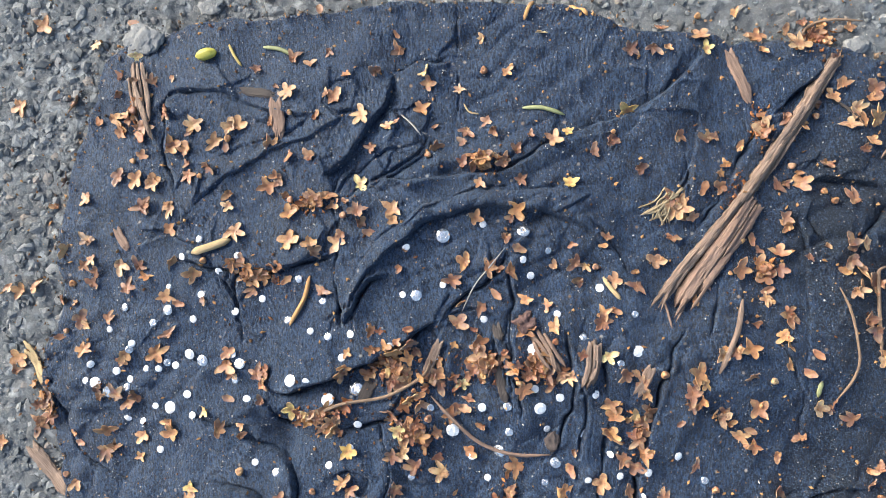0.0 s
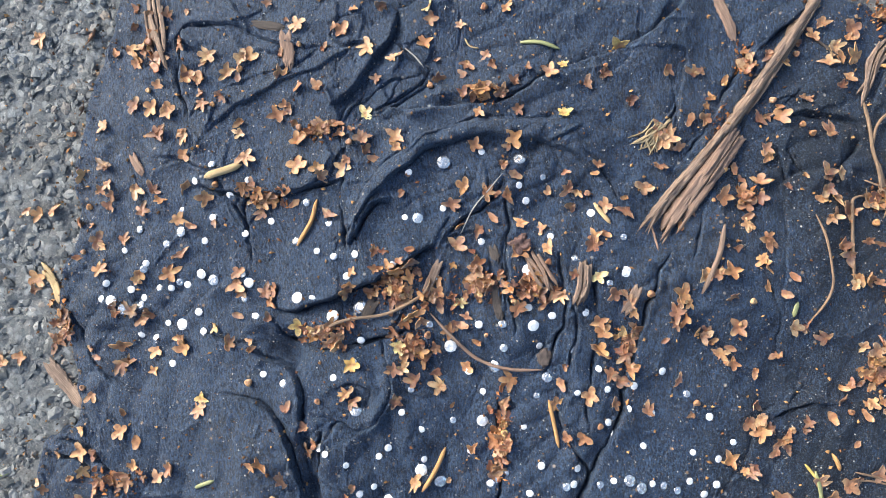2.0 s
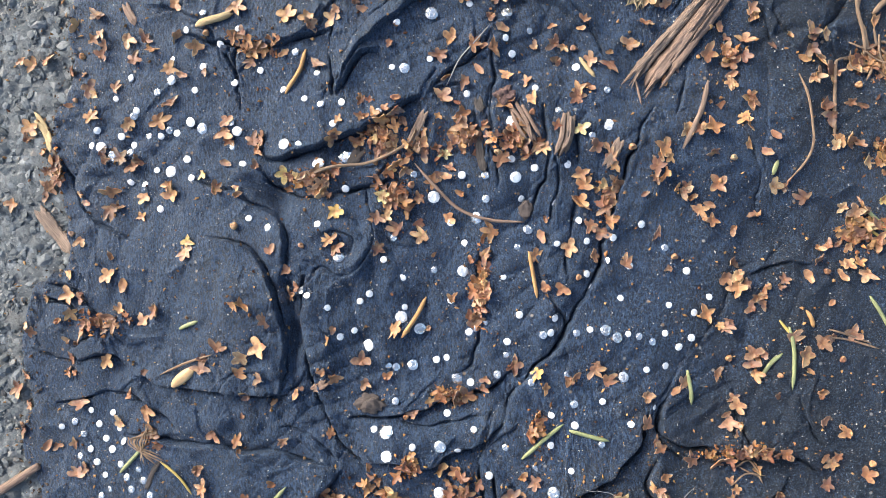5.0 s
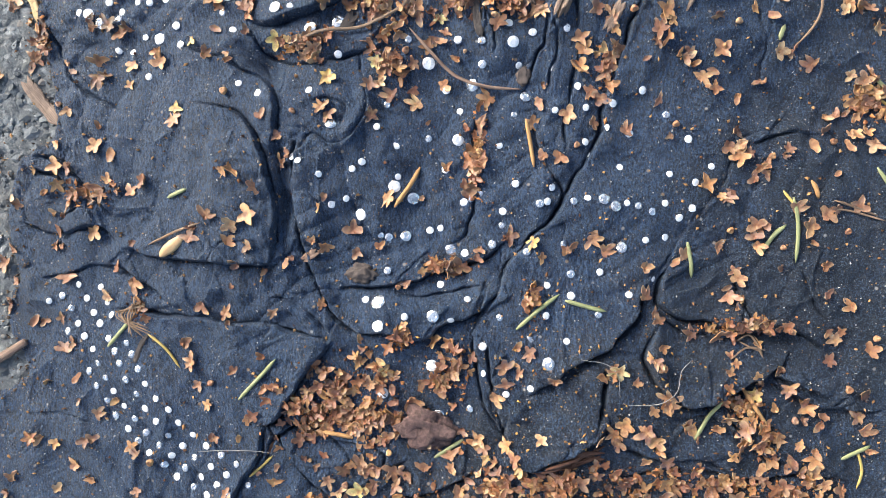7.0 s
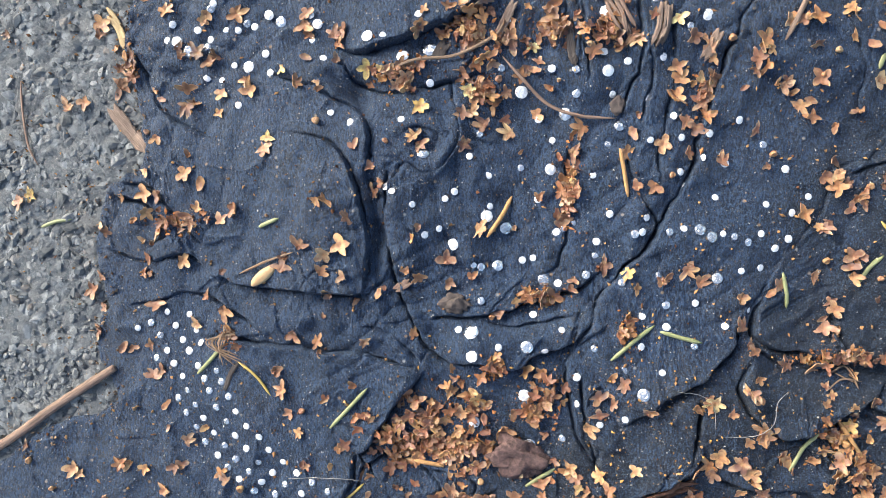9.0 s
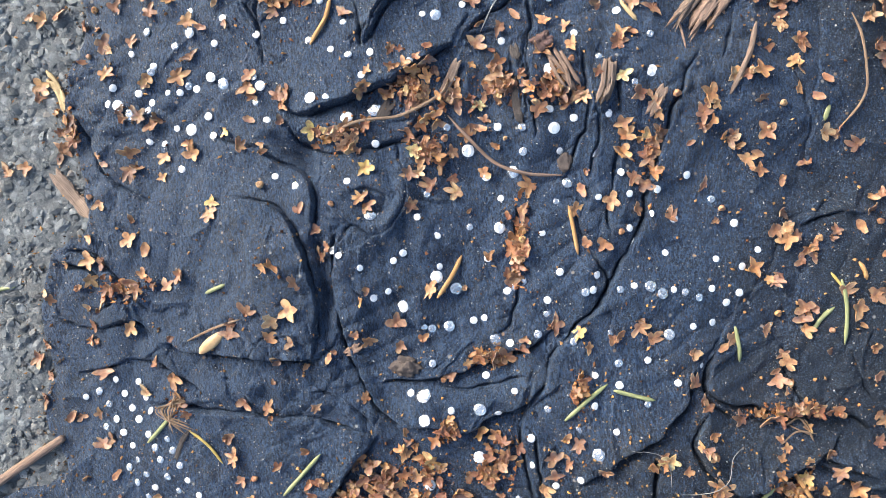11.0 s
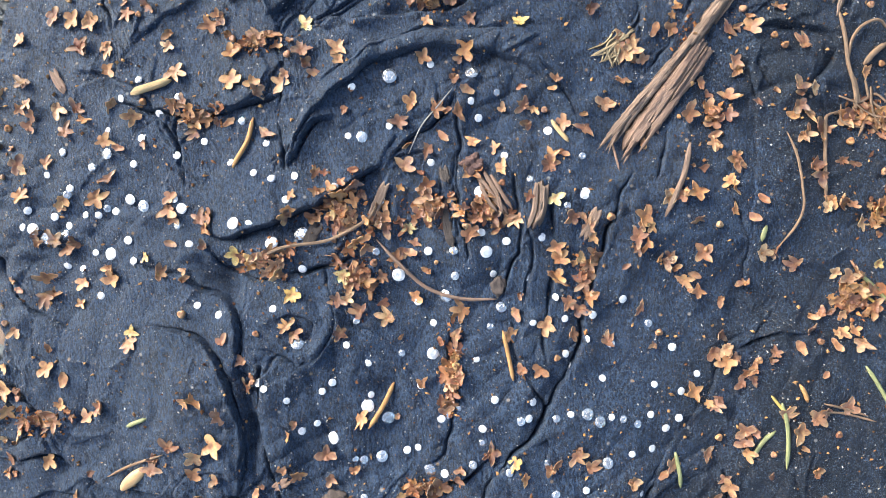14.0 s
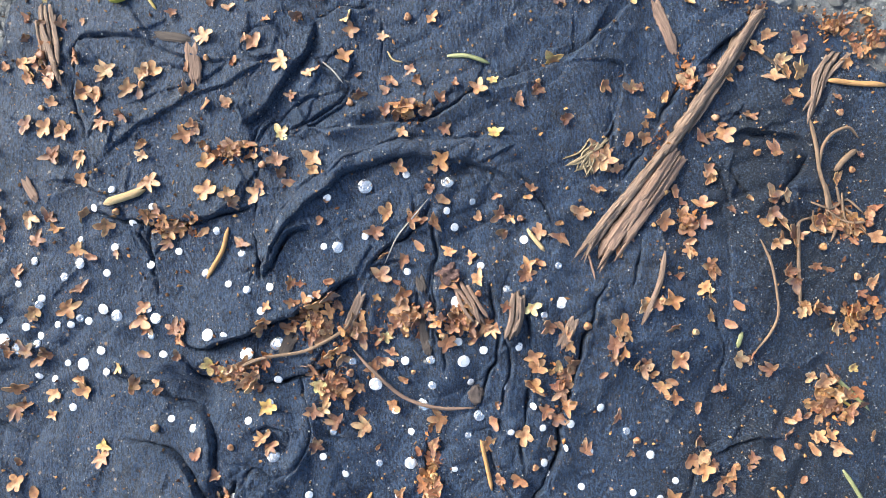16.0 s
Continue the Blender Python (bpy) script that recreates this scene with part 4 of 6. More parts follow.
def strew(name, spots, meshes, radius, label, category, group, lift=0.0002):
    """Single flowers lying on the upper surface, at places in mm."""
    for x, y in spots:
        x, y = x / 1000, y / 1000
        z, n = seat(x, y, 0.0024)
        ring = [seat(x + 0.0017 * math.cos(a), y + 0.0017 * math.sin(a))[0] for a in (0, 1.57, 3.14, 4.71)]
        z = max(z, sum(ring) / 4, max(ring) - 0.0009)
        r = radius / 1000 * rng.choice((0.72, 0.88, 1.0, 1.06, 1.16))
        n = (n + Vector((rng.gauss(0, 0.22), rng.gauss(0, 0.22), 0.15))).normalized()
        if rng.random() < 0.14:
            n = (n + Vector((rng.uniform(-1, 1), rng.uniform(-1, 1), 0))).normalized()
        turn = n.to_track_quat("Z", "Y").to_matrix().to_4x4() @ pose(0, 0, 0, 0, 0, rng.uniform(0, 360))
        ob = new(name, rng.choice(meshes))
        ob.matrix_basis = Matrix.Translation((x, y, z + lift)) @ turn @ Matrix.Diagonal((r, r * rng.uniform(0.8, 1.0), r * rng.uniform(0.8, 1.25), 1))
        tagged(ob, label, category, group)


def blossoms(spots):
    strew("blossom", spots, STARS, 3.5, "small orange star-shaped blossom fallen on the dark cloth", "blossom", "fallen orange blossoms")


def withered(spots):
    strew("withered_blossom", spots, WITHERED, 3.3, "withered brown crumpled blossom lying on the cloth", "blossom", "withered blossoms", 0.0004)


def shreds(spots):
    strew("blossom_shred", spots, SHREDS, 2.6, "torn brownish orange shred of a blossom on the cloth", "petal", "blossom shreds")


def golden(spots):
    strew("yellow_blossom", spots, GOLDEN, 3.4, "pale yellow fallen star-shaped blossom", "blossom", "yellow blossoms")


golden([
    (-111.4, 87.1), (-5.0, 75.1), (-29.1, 36.4), (35.5, 86.8), (64.1, 58.6), (92.1, 79.4), (43.6, 51.4), (43.5, 33.8),
    (-86.6, -41.9), (-54.9, -41.6), (-17.8, -49.7), (-34.9, -55.9), (54.6, -24.9), (-90.4, -67.8), (-189.2, -89.5), (5.0, -33.9),
    (39.7, -114.0), (70.6, -158.4), (165.8, -49.0), (-20.8, -205.5), (119.7, -166.3),
])
blossoms([
    (-53.6, 69.6), (-27.6, 60.2), (-37.5, 67.3), (-6.7, 62.2), (-15.7, 57.1), (-117.5, 58.9), (-109.3, 50.1), (-111.6, 41.4),
    (-104.6, 41.0), (-130.2, 35.2), (-120.4, 64.3), (-88.6, 59.9), (-91.9, 51.9), (-72.7, 59.0), (-61.9, 36.7), (-38.6, 29.4),
    (-54.2, 17.5), (-54.1, 47.4), (-17.4, 27.1), (-17.1, 23.2), (-36.9, 16.5), (-74.2, 21.1), (-61.3, 51.8), (-137.4, 72.1),
    (-159.3, 71.9), (-149.6, 101.7), (-129.4, 93.4), (23.4, 73.4), (16.1, 57.3), (14.3, 43.0), (11.4, 44.1), (12.7, 34.9),
    (52.0, 44.7), (78.5, 79.8), (90.3, 84.0), (104.4, 93.6), (110.8, 83.9), (81.0, 26.9), (77.9, 23.1), (110.0, 49.5),
])
blossoms([
    (122.9, 53.1), (121.8, 31.7), (137.8, 65.9), (142.6, 57.5), (144.3, 52.6), (146.8, 45.6), (116.4, 20.2), (25.4, 25.7),
    (123.3, 79.6), (143.2, 86.1), (-76.4, 30.6), (-54.0, 26.5), (-140.4, 16.6), (-132.5, 10.9), (-118.5, 10.7), (-97.9, 11.0),
    (-90.0, 7.0), (-75.6, 10.0), (-70.1, 5.6), (-67.9, 3.5), (-108.1, 6.2), (-164.6, 3.7), (-159.8, 2.1), (-153.8, 3.6),
    (-101.2, -1.4), (-131.0, -10.9), (-132.1, -19.6), (-116.0, -21.7), (-104.7, -21.3), (-160.6, -22.8), (-123.7, -48.7), (-109.9, -50.7),
    (-110.8, -58.1), (-99.9, -46.3), (-98.7, -49.5), (-40.6, -45.6), (-34.9, -27.0), (-26.1, -29.1), (-17.8, -21.8), (-3.3, -30.1),
])
blossoms([
    (-19.9, -43.5), (-15.8, -52.8), (7.0, 8.0), (3.9, -13.0), (12.1, -7.5), (15.2, 5.9), (27.5, -5.5), (34.6, -7.5),
    (57.9, 0.5), (53.7, -10.7), (26.5, -15.7), (36.6, -14.7), (80.8, 24.3), (84.8, 21.2), (113.6, 7.9), (100.0, 2.7),
    (110.2, -7.5), (114.3, -19.8), (115.3, -22.8), (101.7, -23.9), (115.2, -30.0), (83.0, -34.0), (86.1, -35.0), (85.1, -40.5),
    (98.5, -53.4), (66.8, -38.1), (63.7, -31.0), (55.8, -45.2), (54.8, -51.4), (54.7, -41.2), (11.1, -22.9), (23.4, -29.0),
    (41.6, -32.0), (142.9, 11.2), (140.6, 1.9), (147.9, -3.3), (155.2, 0.9), (159.3, -0.2), (148.8, -26.9), (124.7, -44.4),
])
blossoms([
    (151.2, -51.7), (-167.2, -53.3), (-77.1, -29.2), (-117.6, -24.2), (-39.8, -48.2), (-37.3, -66.5), (-91.2, -71.7), (-123.8, -80.8),
    (-135.6, -67.3), (-139.4, -80.2), (-109.1, -98.0), (-70.6, -90.4), (-67.4, -90.3), (-59.9, -96.1), (-118.5, -93.9), (-125.5, -98.2),
    (-133.6, -102.7), (-193.9, -91.8), (-36.5, -102.6), (-61.5, -106.2), (-149.1, -90.0), (-139.6, -88.8), (-14.0, -30.1), (-3.2, -25.1),
    (6.8, -26.1), (25.7, -35.9), (103.2, -57.4), (112.3, -81.6), (101.0, -91.7), (-3.2, -64.6), (-16.4, -57.9), (-12.8, -38.0),
    (0.3, -43.8), (6.7, -57.5), (22.7, -62.3), (17.5, -87.4), (38.7, -71.1), (51.2, -68.0), (60.0, -70.9), (-12.5, -99.1),
])
blossoms([
    (-138.3, -112.5), (-124.2, -113.2), (-158.2, -132.7), (-135.8, -130.8), (-108.1, -131.8), (-119.5, -137.6), (-67.8, -109.4), (-69.0, -115.6),
    (-71.6, -141.8), (-140.3, -194.5), (-169.7, -196.4), (-167.3, -198.5), (-108.9, -194.4), (-84.6, -160.5), (-82.3, -168.9), (-77.9, -176.0),
    (-36.0, -137.4), (-28.4, -166.2), (-29.4, -169.4), (-43.8, -175.2), (-30.2, -178.9), (-25.0, -185.0), (-34.3, -116.8), (7.2, -122.9),
    (42.7, -118.8), (93.4, -116.8), (112.9, -124.8), (119.3, -113.2), (105.5, -113.5), (39.9, -128.8), (85.5, -149.4), (81.5, -153.4),
    (85.7, -156.4), (106.0, -145.4), (120.0, -148.1), (118.0, -139.2), (129.7, -141.9), (112.2, -155.2), (27.4, -168.8), (68.7, -160.4),
])
blossoms([
    (-21.5, -150.3), (-15.2, -159.5), (-21.0, -176.5), (-20.8, -187.1), (14.2, -158.2), (10.9, -150.1), (7.4, -167.1), (22.0, -185.0),
    (24.1, -187.9), (31.9, -186.1), (69.8, -180.8), (71.0, -183.9), (88.2, -167.4), (87.3, -170.4), (96.9, -178.5), (84.0, -182.7),
    (81.4, -190.0), (114.3, -185.4), (115.2, -182.9), (128.2, -182.1), (125.5, -189.2), (122.0, -178.1), (117.9, -175.2), (4.9, -150.4),
    (-22.0, -158.5), (-25.8, -173.0), (-33.8, -175.4), (-34.6, -184.6), (-21.6, -180.1), (-27.1, -198.6), (-18.0, -197.7), (-8.9, -198.0),
    (-28.9, -206.8), (-16.8, -203.3), (-70.7, -208.6), (1.7, -209.4), (2.5, -186.4), (2.2, -196.5), (15.6, -205.5), (22.3, -198.0),
])
blossoms([
    (64.1, -160.1), (90.5, -193.7), (82.3, -204.6), (107.6, -199.8), (103.7, -201.3), (119.4, -158.9), (116.3, -178.6), (126.2, -179.9),
    (120.5, -182.5), (111.9, -187.7), (114.3, -197.0), (140.6, -193.7), (138.5, -171.0), (113.6, -202.6), (143.0, -202.6), (44.2, -183.1),
    (58.5, -198.5), (41.4, -207.6), (135.0, 61.7), (147.9, 60.6), (149.7, 53.7), (170.8, 61.2), (166.7, 56.4), (163.2, 70.2),
    (165.9, -29.5), (163.9, -35.3), (159.9, -35.2), (163.3, -64.6), (153.5, -66.3), (157.2, -72.2), (151.7, -61.4), (172.1, -19.9),
    (172.8, 3.4), (168.7, -0.4), (162.8, 1.7), (174.5, -4.4), (158.9, 3.8), (161.3, 16.4), (152.3, -134.0), (159.7, -149.2),
])
blossoms([
    (158.6, -178.4), (135.8, -184.0), (141.0, -189.0), (106.5, -178.4), (109.4, -174.4), (147.6, -29.7), (153.4, -72.6), (142.7, -101.6),
    (136.8, -105.7), (154.6, -98.3), (49.1, -200.1), (27.1, -201.4), (85.9, -193.9), (101.1, -196.8), (139.3, -196.1), (145.3, -198.0),
    (-139.3, -212.0), (-125.2, -207.7), (-132.3, -202.8), (-106.7, -210.7),
])
withered([
    (-14.1, 83.6), (-66.1, 79.5), (-39.2, 84.4), (-52.0, 82.7), (-40.1, 68.8), (-33.3, 75.5), (-22.8, 76.6), (-4.1, 71.1),
    (-24.4, 48.7), (-2.1, 48.2), (-117.7, 79.8), (-104.8, 76.8), (-140.2, 42.7), (-108.4, 31.6), (-100.1, 31.8), (-98.6, 23.0),
    (-130.7, 20.0), (-98.3, 65.0), (-96.6, 52.1), (-90.9, 46.1), (-83.4, 44.7), (-59.0, 40.2), (-45.2, 32.1), (-42.2, 30.0),
    (-46.4, 47.1), (-29.0, 22.6), (-35.4, 18.9), (15.2, 86.1), (6.7, 68.6), (18.1, 53.3), (8.8, 53.6), (30.6, 50.9),
    (26.0, 46.1), (21.1, 42.4), (27.1, 35.9), (38.7, 48.6), (57.9, 48.0), (67.5, 38.4), (81.0, 49.3), (93.5, 48.5),
])
withered([
    (90.6, 48.0), (65.9, 79.6), (73.7, 79.9), (76.9, 86.8), (77.5, 14.5), (94.7, 31.4), (118.1, 54.2), (114.0, 30.9),
    (116.9, 31.8), (130.9, 38.2), (129.0, 58.8), (149.8, 64.2), (117.2, 17.3), (137.2, 11.0), (55.6, 15.1), (10.9, 23.2),
    (127.7, 88.5), (136.7, 74.4), (-45.3, 13.1), (-127.8, 8.7), (-128.9, 4.3), (-71.2, 11.0), (-60.3, 8.7), (-67.9, 0.3),
    (-43.1, -0.9), (-115.4, 2.0), (-141.8, -0.9), (-122.5, -8.8), (-133.4, -8.7), (-99.7, -14.7), (-77.8, -21.8), (-63.4, -28.1),
    (-65.5, -33.3), (-127.3, -33.6), (-126.2, -36.9), (-119.3, -35.8), (-112.5, -36.8), (-146.1, -35.9), (-153.2, -40.3), (-152.2, -46.9),
])
withered([
    (-120.6, -54.7), (-123.6, -55.6), (-80.6, -47.7), (-44.8, -44.6), (-38.6, -44.0), (-36.6, -29.1), (-24.0, -27.0), (-14.7, -20.8),
    (-12.6, -18.7), (-19.9, -33.2), (-15.7, -32.2), (-5.4, -27.0), (-2.3, -33.2), (-19.9, -58.0), (21.4, 16.2), (2.9, 1.9),
    (22.4, 4.9), (44.8, 6.8), (47.9, 5.7), (64.9, -1.6), (52.7, -13.7), (29.5, -14.7), (77.7, 28.4), (72.2, 6.7),
    (88.9, -1.5), (124.0, 6.3), (107.3, 3.4), (109.3, 0.3), (116.4, -13.6), (82.0, -38.1), (93.4, -45.2), (104.7, -44.3),
    (65.7, -35.0), (67.8, -44.2), (65.9, -47.2), (63.9, -53.4), (9.0, -29.0), (15.2, -29.0), (7.0, -39.3), (2.8, -41.4),
])
withered([
    (28.5, -27.0), (26.4, -31.1), (33.6, -31.0), (35.6, -34.1), (38.6, -31.0), (140.0, 25.7), (137.5, 4.9), (144.7, -2.3),
    (138.4, -5.4), (142.5, -15.6), (145.6, -18.7), (157.1, -14.6), (152.9, -13.6), (156.1, -29.0), (151.9, -28.0), (136.5, -48.6),
    (155.3, -53.8), (158.3, -51.7), (-199.1, -27.0), (-161.4, -27.5), (-146.1, -40.6), (-174.2, -55.4), (-115.2, -38.9), (-78.2, -26.1),
    (-67.3, -29.5), (-43.9, -48.3), (-37.7, -50.2), (-34.8, -69.4), (-51.7, -78.0), (-47.6, -83.9), (-50.5, -87.0), (-103.2, -93.7),
    (-120.8, -99.2), (-132.5, -99.4), (-156.0, -103.2), (-77.2, -106.6), (-133.7, -88.8), (60.0, -31.3), (64.9, -50.4), (81.9, -42.4),
])
withered([
    (102.2, -33.1), (120.2, -54.9), (82.9, -62.7), (115.3, -80.6), (87.3, -75.3), (71.7, -73.7), (110.8, -71.9), (121.6, -87.3),
    (119.5, -85.4), (127.5, -81.3), (108.3, -96.5), (110.1, -94.5), (-19.2, -69.0), (-12.3, -61.8), (-10.6, -48.8), (-9.8, -39.9),
    (20.0, -71.2), (19.4, -83.3), (17.6, -94.4), (48.8, -82.9), (42.9, -83.0), (58.6, -60.1), (8.5, -87.5), (-138.2, -119.0),
    (-163.0, -126.3), (-141.7, -119.1), (-114.9, -126.7), (-84.1, -115.0), (-82.9, -110.9), (-60.7, -117.4), (-80.3, -139.1), (-53.6, -141.1),
    (-138.1, -146.1), (-159.4, -141.6), (-136.9, -158.0), (-122.8, -182.3), (-127.4, -192.5), (-149.7, -193.0), (-189.8, -188.5), (-106.7, -196.4),
])
withered([
    (-86.8, -153.2), (-34.6, -162.2), (-37.5, -178.0), (-35.4, -181.1), (-38.5, -181.2), (-38.3, -114.8), (-24.3, -110.5), (-23.1, -118.6),
    (-4.7, -129.3), (10.2, -123.8), (14.2, -122.7), (51.4, -116.6), (65.1, -116.3), (79.2, -121.9), (111.8, -122.4), (79.3, -131.8),
    (82.4, -137.7), (84.4, -140.6), (121.9, -140.1), (126.8, -142.0), (128.1, -156.9), (122.3, -162.0), (35.8, -159.9), (31.1, -164.4),
    (76.7, -162.3), (-20.4, -153.4), (-2.6, -171.8), (-9.7, -178.9), (-18.9, -180.7), (13.3, -161.4), (12.7, -173.1), (28.2, -192.7),
    (64.0, -182.0), (88.4, -189.9), (-41.8, -182.9), (-11.3, -185.9), (-21.1, -195.4), (-39.0, -212.5), (-26.6, -212.2), (-8.4, -211.9),
])
withered([
    (5.0, -188.3), (12.2, -191.8), (15.9, -182.4), (12.3, -195.8), (18.1, -207.3), (13.7, -208.8), (24.5, -202.8), (29.2, -196.4),
    (31.5, -205.3), (34.8, -189.9), (80.8, -179.5), (79.2, -201.7), (88.1, -203.4), (95.8, -199.2), (111.9, -168.9), (123.1, -196.3),
    (117.6, -204.5), (119.5, -201.8), (133.1, -200.0), (52.7, -199.8), (50.7, -196.9), (64.2, -196.2), (68.4, -201.1), (47.3, -208.2),
    (64.0, -192.2), (110.4, -152.3), (139.6, 50.9), (141.7, 54.8), (144.3, 43.0), (162.3, 43.7), (152.8, -56.5), (159.5, -62.5),
    (160.0, -76.2), (163.4, -58.7), (170.5, 24.0), (147.7, -145.9), (149.6, -143.1), (142.1, -119.6), (131.2, -163.9), (145.9, -153.6),
])
withered([
    (136.6, -174.9), (156.5, -173.4), (129.2, -78.9), (107.8, -78.5), (146.3, -66.3), (142.4, -71.4), (146.7, -99.5), (131.7, -99.8),
    (118.3, -110.1), (33.1, -199.0), (38.1, -197.6), (74.0, -199.3), (130.3, -198.3), (151.4, -199.8), (158.2, -165.4), (-158.1, -208.8),
    (-159.3, -214.3), (-7.8, -203.3), (-32.5, -201.9), (-3.8, -199.2),
])
shreds([
    (-42.5, 100.1), (-15.0, 88.7), (-45.9, 79.9), (-58.5, 72.5), (-52.9, 62.5), (-43.7, 60.0), (-2.5, 55.7), (-4.5, 45.3),
    (-60.2, 59.2), (-126.5, 63.2), (-118.2, 73.5), (-97.1, 78.0), (-111.5, 64.8), (-112.7, 48.2), (-145.5, 33.1), (-89.7, 57.3),
    (-86.6, 41.4), (-77.0, 51.5), (-76.5, 54.6), (-76.3, 34.9), (-58.4, 37.6), (-53.4, 31.4), (-52.4, 28.8), (-58.8, 52.7),
    (-114.8, 100.7), (15.8, 74.7), (7.7, 49.8), (58.6, 50.9), (91.7, 93.3), (106.9, 84.0), (111.5, 78.5), (81.7, 21.1),
    (88.9, 30.6), (100.5, 12.9), (104.4, 12.8), (111.2, 52.4), (102.1, 44.8), (119.2, 37.6), (120.6, 35.0), (129.4, 28.6),
])
shreds([
    (133.1, 25.6), (54.5, 12.3), (23.4, 22.8), (121.7, 86.6), (129.4, 83.5), (133.1, 80.4), (-45.4, 28.5), (-137.2, 4.5),
    (-85.6, 11.6), (-63.5, 6.6), (-55.9, 3.4), (-135.9, -2.8), (-95.6, -4.0), (-86.6, -2.6), (-139.3, -13.0), (-141.6, -15.2),
    (-77.7, -37.6), (-135.5, -50.0), (-133.1, -53.2), (-72.6, -50.1), (-72.8, -47.0), (-47.0, -42.6), (-19.9, -24.9), (-11.6, -35.2),
    (-9.5, -37.3), (-13.7, -47.7), (25.5, 12.1), (6.0, -5.4), (18.3, 4.9), (17.3, -3.4), (37.7, 5.8), (51.9, 5.3),
    (45.8, 0.6), (56.7, -9.7), (109.2, -4.4), (104.9, -15.7), (98.6, -23.9), (89.2, -46.2), (78.0, -48.2), (100.6, -56.5),
])
shreds([
    (72.7, -31.0), (12.1, -25.9), (7.0, -31.1), (5.9, -42.4), (14.2, -45.5), (31.5, -29.0), (24.4, -33.1), (145.7, -5.3),
    (156.1, -7.4), (130.0, -43.4), (-153.4, -50.0), (-66.0, -38.8), (-47.1, -68.8), (-58.0, -71.0), (-72.1, -61.8), (-122.3, -73.8),
    (-116.9, -84.4), (-140.6, -65.1), (-123.1, -96.7), (-144.2, -98.6), (-158.4, -101.0), (-140.6, -106.1), (-137.1, -107.1), (-34.5, -98.6),
    (-16.1, -27.1), (11.9, -32.9), (102.0, -51.6), (93.9, -24.8), (124.8, -26.6), (111.3, -60.1), (123.4, -81.4), (89.0, -70.4),
    (113.1, -77.7), (1.0, -71.5), (-7.6, -45.8), (-16.8, -42.0), (11.4, -48.6), (21.9, -66.2), (19.3, -79.3), (16.7, -97.5),
])
shreds([
    (41.4, -64.2), (42.1, -57.3), (54.4, -78.8), (-0.3, -98.8), (-158.3, -120.7), (-108.0, -116.9), (-66.1, -123.8), (-56.7, -125.6),
    (-48.5, -123.3), (-46.4, -121.2), (-68.4, -132.2), (-70.6, -145.4), (-149.9, -147.7), (-146.3, -147.6), (-132.2, -155.6), (-143.9, -170.5),
    (-131.0, -168.6), (-129.8, -177.3), (-114.7, -176.3), (-124.6, -192.3), (-188.6, -194.1), (-179.1, -204.8), (-101.0, -199.2), (-76.7, -187.7),
    (-76.9, -168.1), (-41.6, -179.3), (-27.1, -179.8), (-52.0, -188.2), (-39.3, -194.9), (-15.1, -116.4), (-7.7, -130.4), (4.2, -124.0),
    (20.1, -119.5), (21.0, -116.5), (29.9, -112.2), (53.4, -114.6), (61.1, -110.4), (90.4, -119.8), (109.0, -128.5), (114.0, -131.4),
])
shreds([
    (113.0, -135.4), (119.9, -107.2), (127.3, -121.0), (128.0, -114.0), (40.0, -134.8), (116.0, -141.3), (120.6, -169.1), (34.6, -150.9),
    (34.7, -157.0), (48.4, -162.2), (-19.2, -163.8), (-13.1, -161.5), (-9.0, -162.4), (-10.8, -176.3), (-17.8, -183.9), (-23.0, -182.9),
    (-16.7, -189.1), (13.0, -154.1), (99.1, -182.0), (85.2, -185.8), (-3.3, -146.6), (-6.3, -147.7), (-7.3, -183.8), (-37.3, -197.0),
    (-5.9, -196.5), (-26.3, -209.0), (-51.8, -197.9), (-59.1, -200.5), (-59.9, -213.0), (-35.8, -214.4), (8.2, -163.4), (19.4, -200.2),
    (30.3, -200.3), (78.0, -197.7), (77.4, -204.8), (92.1, -204.3), (105.5, -196.9), (94.5, -177.2), (114.5, -172.8), (121.9, -192.4),
])
shreds([
    (119.2, -196.4), (132.6, -190.0), (135.7, -193.9), (137.4, -168.1), (133.8, -175.1), (141.2, -185.8), (137.2, -203.8), (42.9, -198.4),
    (54.8, -201.8), (65.6, -202.7), (43.2, -203.4), (128.8, 54.9), (163.1, 38.8), (176.8, 62.0), (167.9, -31.5), (149.6, -65.2),
    (145.3, -75.7), (142.6, -66.9), (170.8, -72.5), (169.9, -29.6), (167.2, -17.8), (167.4, 19.2), (143.3, -129.6), (144.7, -143.6),
    (161.6, -145.2), (152.2, -163.5), (142.6, -176.2), (143.5, -173.3), (112.1, -166.3), (138.0, -111.7), (150.7, -107.4), (92.0, -196.9),
    (109.1, -195.6), (160.8, -185.4), (-146.5, -192.7), (-14.1, -197.4), (-26.3, -203.8), (-10.2, -191.2),
])

